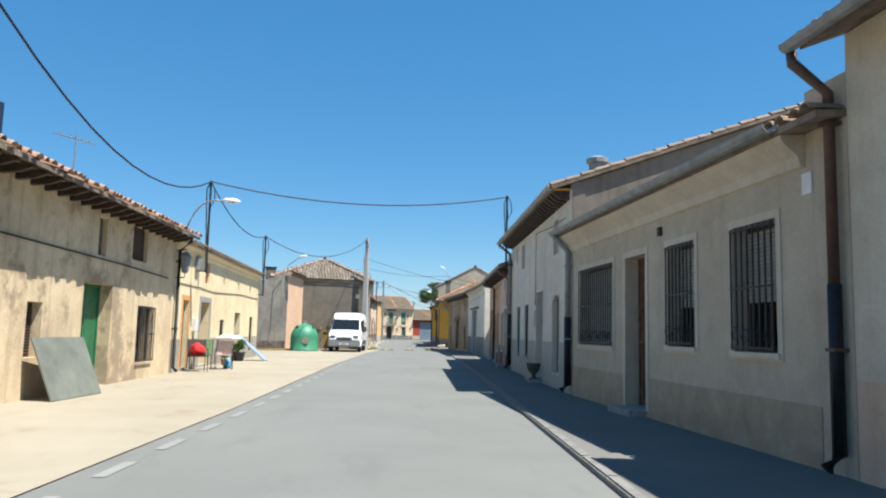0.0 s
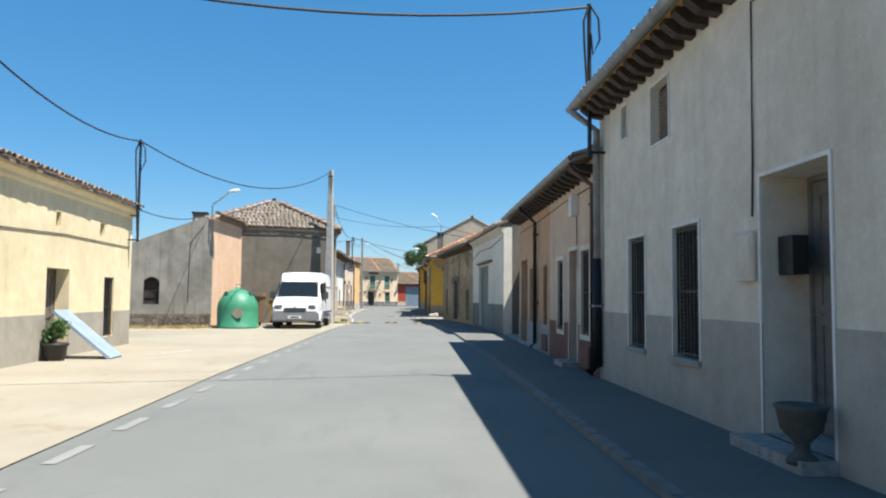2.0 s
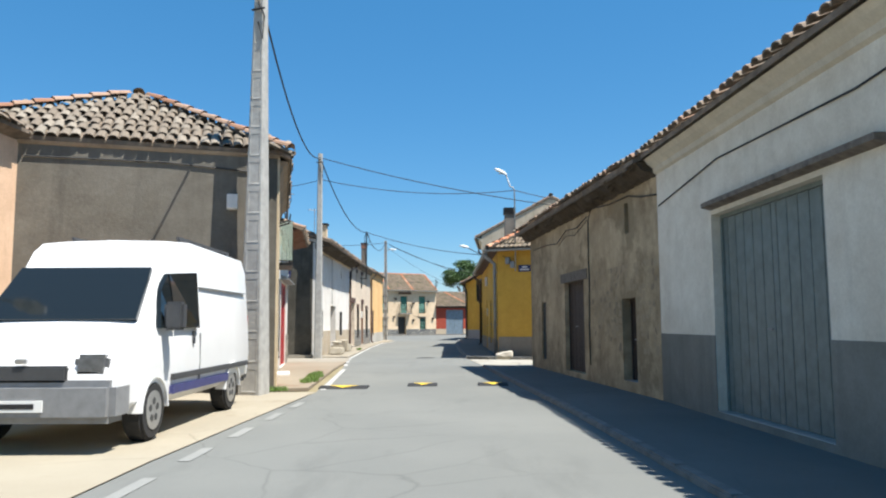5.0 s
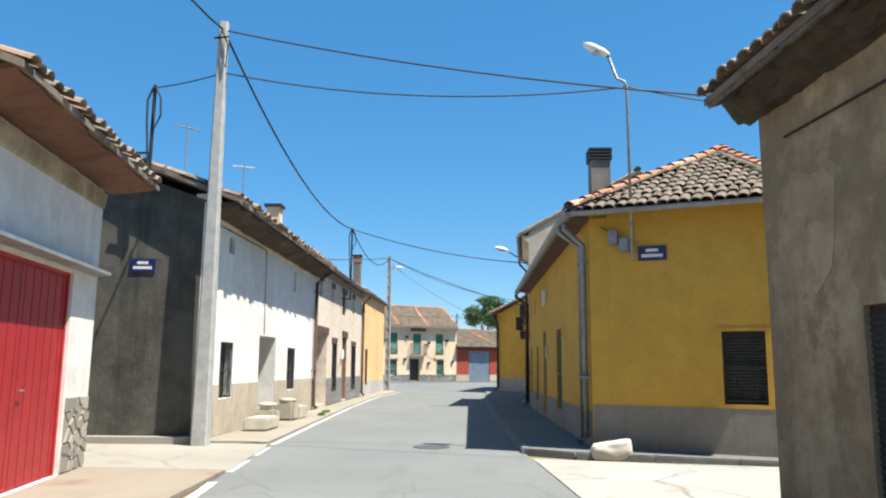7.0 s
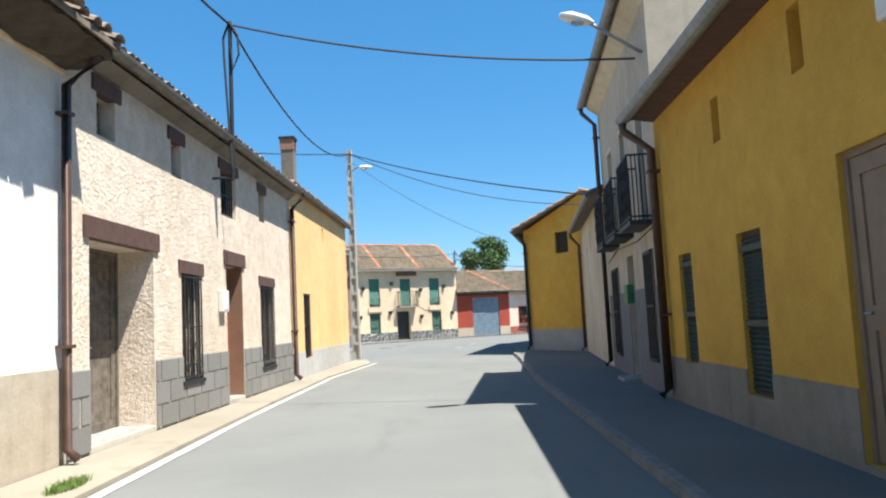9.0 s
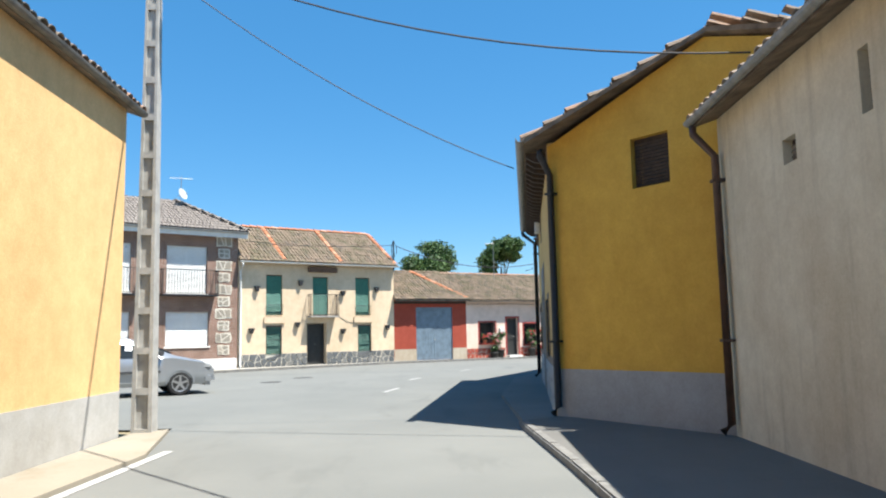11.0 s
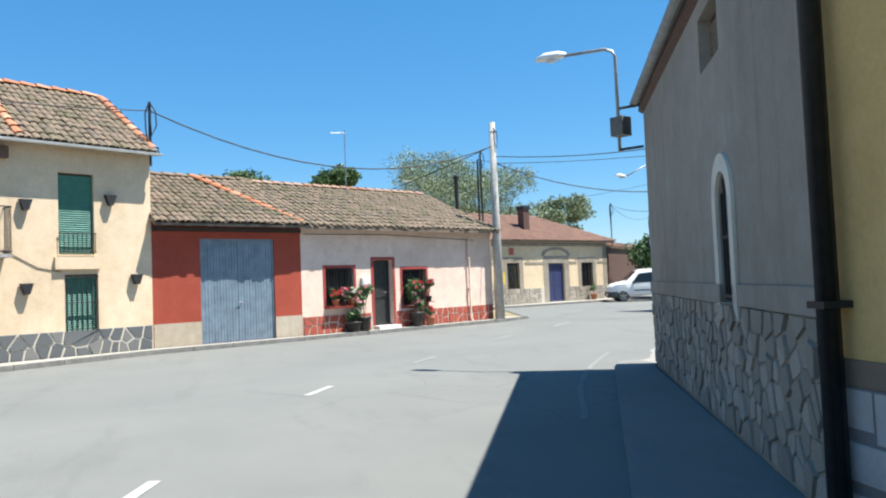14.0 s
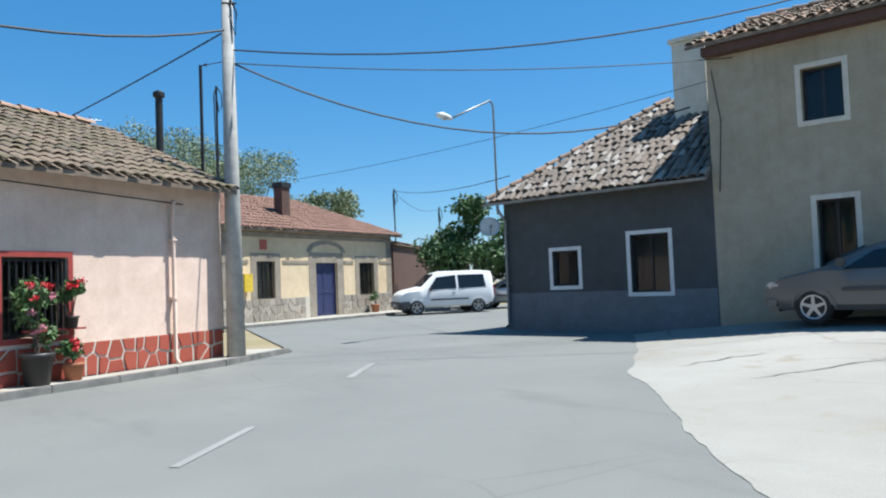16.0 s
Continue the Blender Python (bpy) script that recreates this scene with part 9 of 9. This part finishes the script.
car_st = [(0.0, 0.4, 0.85, 0.92, 0.78, 0.66), (0.15, 0.3, 0.92, 1.02, 0.84, 0.68), (0.6, 0.26, 0.93, 1.38, 0.86, 0.58), (1.3, 0.25, 0.93, 1.45, 0.87, 0.58), (2.1, 0.25, 0.93, 1.44, 0.87, 0.58), (2.5, 0.25, 0.93, 1.34, 0.87, 0.57), (3.15, 0.25, 0.93, 1.0, 0.86, 0.7), (3.85, 0.26, 0.8, 0.84, 0.82, 0.68), (4.15, 0.34, 0.62, 0.65, 0.72, 0.6)]
car_glass = [[(0.75, 0.1), (1.4, 0.06), (1.4, 0.8), (0.9, 0.74)], [(1.48, 0.06), (2.8, 0.06), (2.35, 0.72), (1.48, 0.8)]]
car_screens = [("windscreen", 3.1, 2.52, 0.03), ("rear_window", 0.2, 0.58, -0.012)]
vehicle("silver_hatchback", -9.6, 99.85, 0.0, 26, car_st, M["paint_silver"], (0.72, 3.3), 0.74, 0.3, car_glass, car_screens,
        "silver-blue hatchback standing at the crossroads", "car", car_bits(M["paint_silver"]))
vehicle("grey_hatchback", 16.97, 115.53, 0.31, 103.5, car_st, M["paint_dark"], (0.72, 3.3), 0.74, 0.31, car_glass, car_screens,
        "dark grey hatchback parked on the forecourt against the house", "car", car_bits(M["paint_dark"]))
vehicle("pale_car", 26.5, 136.4, 0.0, 128, car_st, M["paint_silver"], (0.72, 3.3), 0.74, 0.3, car_glass, car_screens,
        "pale car parked behind the people carrier", "car", car_bits(M["paint_silver"]))

# ---- plants ----
def leaf_mat(name, a, b):
    m = pieces_mat(name, a, b, None, 0.6, grain=3.0)
    return m


M["leaf_dark"] = leaf_mat("leaf_dark", (0.035, 0.085, 0.02), (0.075, 0.15, 0.035))
M["leaf_grey"] = leaf_mat("leaf_greyish", (0.15, 0.20, 0.11), (0.24, 0.30, 0.17))
M["leaf_pot"] = leaf_mat("leaf_potted", (0.05, 0.12, 0.03), (0.11, 0.19, 0.06))
M["bark"] = solid("bark", (0.12, 0.09, 0.065), 0.9, 0, 0.3, 9, 0.4)
M["petal_red"] = solid("red_petals", (0.66, 0.03, 0.045), 0.7, 0, 0.2, 20)
M["petal_pink"] = solid("pink_petals", (0.75, 0.30, 0.36), 0.7, 0, 0.2, 20)
M["petal_white"] = solid("white_petals", (0.82, 0.80, 0.72), 0.7, 0, 0.1, 20)
M["clay"] = solid("terracotta", (0.38, 0.15, 0.08), 0.85, 0, 0.15, 8)
M["black_pot"] = solid("black_plastic_pot", (0.03, 0.03, 0.03), 0.5, 0, 0.1, 8)


def leaves(blobs, n, size, seed):
    """Many small leaves through lumpy blobs ((x, y, z), radius, squash)."""
    rnd = random.Random(seed)
    vol = [b[1] ** 2 for b in blobs]
    V, Fs = [], []
    for _ in range(n):
        c, r, sq = rnd.choices(blobs, vol)[0]
        d = Vector((rnd.gauss(0, 1), rnd.gauss(0, 1), rnd.gauss(0, 1))).normalized()
        q = r * rnd.random() ** 0.35 * (0.75 + 0.5 * noise.noise(d * 2.3 + Vector(c)))
        p = Vector(c) + Vector((d.x * q, d.y * q, d.z * q * sq))
        a = Vector((rnd.gauss(0, 1), rnd.gauss(0, 1), rnd.gauss(0, 1))).normalized()
        b = a.cross(Vector((rnd.gauss(0, 1), rnd.gauss(0, 1), rnd.gauss(0, 1)))).normalized()
        s = size * rnd.uniform(0.6, 1.3)
        k = len(V)
        V += [p - a * s, p + b * s * 0.5, p + a * s, p - b * s * 0.5]
        Fs.append((k, k + 1, k + 2, k + 3))
    return V, Fs


def leaf_mesh(name, V, Fs, mat, parent):
    me = bpy.data.meshes.new(name)
    me.from_pydata(V, [], Fs)
    me.materials.append(mat)
    ob = new(name, me)
    ob.parent = parent
    return ob


def tree(x, y, h, crown, spread, mat, label, seed, n=5000, size=0.13, trunk=0.16):
    t = thing("tree", x, y, -0.03, label, "tree", "trees behind the houses")
    rnd = random.Random(seed)
    base = h - crown
    bm = bmesh.new()
    tube(bm, [(0, 0, 0), (rnd.uniform(-0.1, 0.1), 0.05, base * 0.6), (rnd.uniform(-0.2, 0.2), 0, base + crown * 0.3)], [trunk, trunk * 0.8, trunk * 0.4], 8)
    part("trunk", bm, M["bark"], t)
    blobs = []
    for k in range(9):
        a = 2 * math.pi * k / 9 + rnd.uniform(-0.3, 0.3)
        q = spread * rnd.uniform(0.35, 0.72)
        zc = base + crown * rnd.uniform(0.25, 0.72)
        tip = (q * math.cos(a), q * math.sin(a), zc)
        bm = bmesh.new()
        tube(bm, [(0, 0, base * 0.8), (tip[0] * 0.5, tip[1] * 0.5, (base + zc) / 2 + 0.1), tip], [trunk * 0.45, trunk * 0.3, 0.02], 6)
        part("limb", bm, M["bark"], t)
        blobs.append((tip, spread * rnd.uniform(0.32, 0.5), rnd.uniform(0.6, 0.9)))
    blobs.append(((0, 0, h - crown * 0.28), spread * 0.45, 0.6))
    V, Fs = leaves(blobs, n, size, seed)
    leaf_mesh("crown", V, Fs, mat, t)


tree(1.2, 172.0, 13.9, 6.8, 4.6, M["leaf_dark"], "round dark green tree far behind the garage roof", 1, 12000, 0.17)
tree(9.8, 172.0, 14.2, 6.8, 3.6, M["leaf_dark"], "dark green tree far behind the pink house", 2, 12000, 0.17)
tree(22.6, 175.0, 17.6, 12.0, 7.0, M["leaf_grey"], "broad feathery grey-green tree behind the pink house", 3, 17000, 0.11)
tree(29.0, 176.0, 16.0, 11.0, 6.6, M["leaf_grey"], "broad feathery grey-green tree behind the straw house", 4, 17000, 0.11)
tree(26.2, 181.0, 18.2, 12.5, 7.2, M["leaf_grey"], "tall airy grey-green tree behind the pink house", 12, 14000, 0.11)
tree(39.5, 182.0, 13.0, 8.4, 4.6, M["leaf_grey"], "grey-green tree behind the straw house roof", 5, 9000, 0.17)
tree(25.2, 137.9, 6.6, 6.1, 2.9, M["leaf_dark"], "dark green leafy tree before the brown shed", 6, 9000, 0.12)
tree(29.5, 134.5, 6.2, 5.9, 2.9, M["leaf_dark"], "dark green leafy tree beyond the slate house", 7, 10000, 0.13)


def potted(x, y, z, pot_r, pot_h, plant_h, spread, pot_mat, petals, label, seed, n=420):
    p = thing("potted_plant", x, y, z, label, "potted plant", "potted plants by the pink house")
    bm = bmesh.new()
    lathe(bm, [(pot_r * 0.72, 0.0), (pot_r * 0.95, pot_h * 0.85), (pot_r * 1.06, pot_h * 0.86), (pot_r * 1.06, pot_h), (pot_r * 0.9, pot_h), (pot_r * 0.85, pot_h - 0.03), (0.01, pot_h - 0.03)], 14)
    part("pot", bm, pot_mat, p, smooth=True)
    rnd = random.Random(seed)
    blobs = [((rnd.uniform(-0.5, 0.5) * spread, rnd.uniform(-0.4, 0.4) * spread, pot_h + plant_h * rnd.uniform(0.25, 0.85)), spread * rnd.uniform(0.45, 0.7), 0.9) for _ in range(6)]
    V, Fs = leaves(blobs, n, 0.05, seed)
    leaf_mesh("foliage", V, Fs, M["leaf_pot"], p)
    bm = bmesh.new()
    for _ in range(5):
        b = rnd.choice(blobs)[0]
        tube(bm, [(0, 0, pot_h - 0.04), (b[0] * 0.5, b[1] * 0.5, (pot_h + b[2]) / 2), b], 0.01, 5)
    part("stem", bm, M["bark"], p)
    for k, pm in enumerate(petals):
        fl = []
        for _ in range(5):
            b = rnd.choice(blobs)
            d = Vector((rnd.uniform(-0.8, 0.8), -1, rnd.uniform(-0.1, 1.0))).normalized()
            fl.append((tuple(Vector(b[0]) + d * b[1] * 0.9), 0.075, 0.8))
        V, Fs = leaves(fl, 130, 0.028, seed + 20 + k)
        leaf_mesh("blossom", V, Fs, pm, p)


RED, WHT, PNK = M["petal_red"], M["petal_white"], M["petal_pink"]
pf = Facade(None, (0.85, 120.0), (7.87, 123.4), 1)
for s_, v_, z_, args in (
    (1.05, -0.12, 0.86, (0.11, 0.2, 0.32, 0.2, M["clay"], (RED,), "red geranium in a clay pot on the window ledge", 31, 200)),
    (1.35, -0.12, 0.86, (0.1, 0.18, 0.34, 0.2, M["black_pot"], (RED, PNK), "red and pink geranium in a dark pot on the window ledge", 32, 200)),
    (1.65, -0.12, 0.86, (0.11, 0.2, 0.34, 0.2, M["clay"], (WHT,), "white geranium in a clay pot on the window ledge", 33, 200)),
    (1.95, -0.28, 0.1, (0.2, 0.42, 1.0, 0.36, M["black_pot"], (PNK,), "tall leafy shrub in a black tub against the pink wall", 34, 700)),
    (1.55, -0.3, 0.1, (0.22, 0.3, 0.35, 0.26, M["black_pot"], (), "low leafy plant in a dark tub", 35, 350)),
    (4.0, -0.28, 0.1, (0.22, 0.45, 1.05, 0.42, M["black_pot"], (RED, PNK), "large red geranium in a black tub under the window", 36, 900)),
    (4.55, -0.26, 0.85, (0.1, 0.18, 0.6, 0.24, M["black_pot"], (RED,), "red geranium on the window ledge", 37, 260)),
    (4.55, -0.28, 0.1, (0.15, 0.25, 0.4, 0.22, M["clay"], (RED,), "small red geranium in a clay pot on the pavement", 38, 250)),
):
    c = pf.P(s_, v_, z_)
    potted(c.x, c.y, c.z, *args)
for s0_, s1_ in ((0.75, 1.95), (3.95, 4.8)):
    bm = bmesh.new()
    box(bm, pf, s0_, s1_, -0.24, -0.018, 0.83, 0.855)
    ob = single("plant_shelf", bm, TRIM_R, "red painted shelf below the window with flower pots", "shelf")
potted(-8.3, 27.2, 0.012, 0.24, 0.35, 0.5, 0.32, M["black_pot"], (), "bushy green plant in a tub by the house front", 41, 600)
potted(-8.0, 24.0, 0.012, 0.14, 0.2, 0.25, 0.18, M["clay"], (), "small green plant in a clay pot by the house front", 42, 200)
potted(20.3, 138.9, 0.1, 0.2, 0.35, 0.7, 0.3, M["clay"], (), "green plant in a pot by the far house", 43, 300)


def weeds(name, spots, n, label, mat, seed, h=0.1):
    rnd = random.Random(seed)
    V, Fs = [], []
    for _ in range(n):
        x, y, rx, ry = rnd.choice(spots)
        a, q = rnd.uniform(0, 2 * math.pi), rnd.random() ** 0.6
        px, py = x + rx * q * math.cos(a), y + ry * q * math.sin(a)
        d = rnd.uniform(0, math.pi)
        w, hh = rnd.uniform(0.006, 0.016), h * rnd.uniform(0.4, 1.2)
        lx, ly = rnd.uniform(-0.05, 0.05), rnd.uniform(-0.05, 0.05)
        k = len(V)
        V += [(px - w * math.cos(d), py - w * math.sin(d), 0.02), (px + w * math.cos(d), py + w * math.sin(d), 0.02), (px + lx, py + ly, 0.02 + hh)]
        Fs.append((k, k + 1, k + 2))
    me = bpy.data.meshes.new(name)
    me.from_pydata(V, [], Fs)
    me.materials.append(mat)
    return tagged(new(name, me), label, "weeds", kind="stuff")


M["grass"] = leaf_mat("grass_blades", (0.10, 0.20, 0.03), (0.18, 0.26, 0.06))
M["dry_grass"] = leaf_mat("dry_grass_blades", (0.40, 0.30, 0.10), (0.52, 0.40, 0.16))
weeds("roadside_grass", [(-4.75, 52.2, 0.15, 1.0), (-4.9, 53.2, 0.13, 0.8), (-4.68, 51.3, 0.17, 0.6), (-5.1, 49.2, 0.4, 0.15), (-5.98, 71.6, 0.1, 0.3), (-5.85, 70.25, 0.08, 0.15)], 4200, "green grass growing at the road edge", M["grass"], 1, 0.09)
weeds("dry_grass", [(-12.0, 41.9, 2.5, 0.5), (-10.0, 42.9, 1.2, 0.35), (-15.0, 41.0, 3.0, 0.6)], 5000, "dry yellow grass along the grey wall", M["dry_grass"], 2, 0.12)

# ---- pieces of walls ----
# rubble base of the cement house
stone_base(CEMENT, RUBBLE, 0.03, CEMENT.L - 0.02, 0.12, 1.13, 250, 51, 0.02, 0.022, (), "rubble_stone", 0.012)
# stone insets of the brick house
off = BRICKH.L - 7.5
rnd = random.Random(8)
for col in (off + 3.55, off + 6.85, off + 0.2):
    z = 0.75
    k = 0
    while z < 5.6:
        w = 0.62 if k % 2 else 0.42
        bm = bmesh.new()
        rag = [(col + (w / 2 + 0.05) * p + rnd.uniform(-0.035, 0.035), z + 0.16 + 0.215 * q + rnd.uniform(-0.03, 0.03)) for p, q in ((-1, -1), (-0.3, -1), (0.4, -1), (1, -1), (1, 0), (1, 1), (0.3, 1), (-0.4, 1), (-1, 1), (-1, 0))]
        prism(bm, BRICKH, rag, -0.02, -0.001)
        inset = part("stone_inset", bm, PALE_JOINT, BRICKH.root, "pale framed stone panel let into the brick")
        for poly in cells(w, 0.32, 4 if w > 0.5 else 3, int(z * 10) + k, 0.055):
            bm = bmesh.new()
            prism(bm, BRICKH, [(col - w / 2 + p[0], z + p[1]) for p in poly], -0.03, -0.021)
            part("stone", bm, RUBBLE, inset)
        z += 0.53
        k += 1
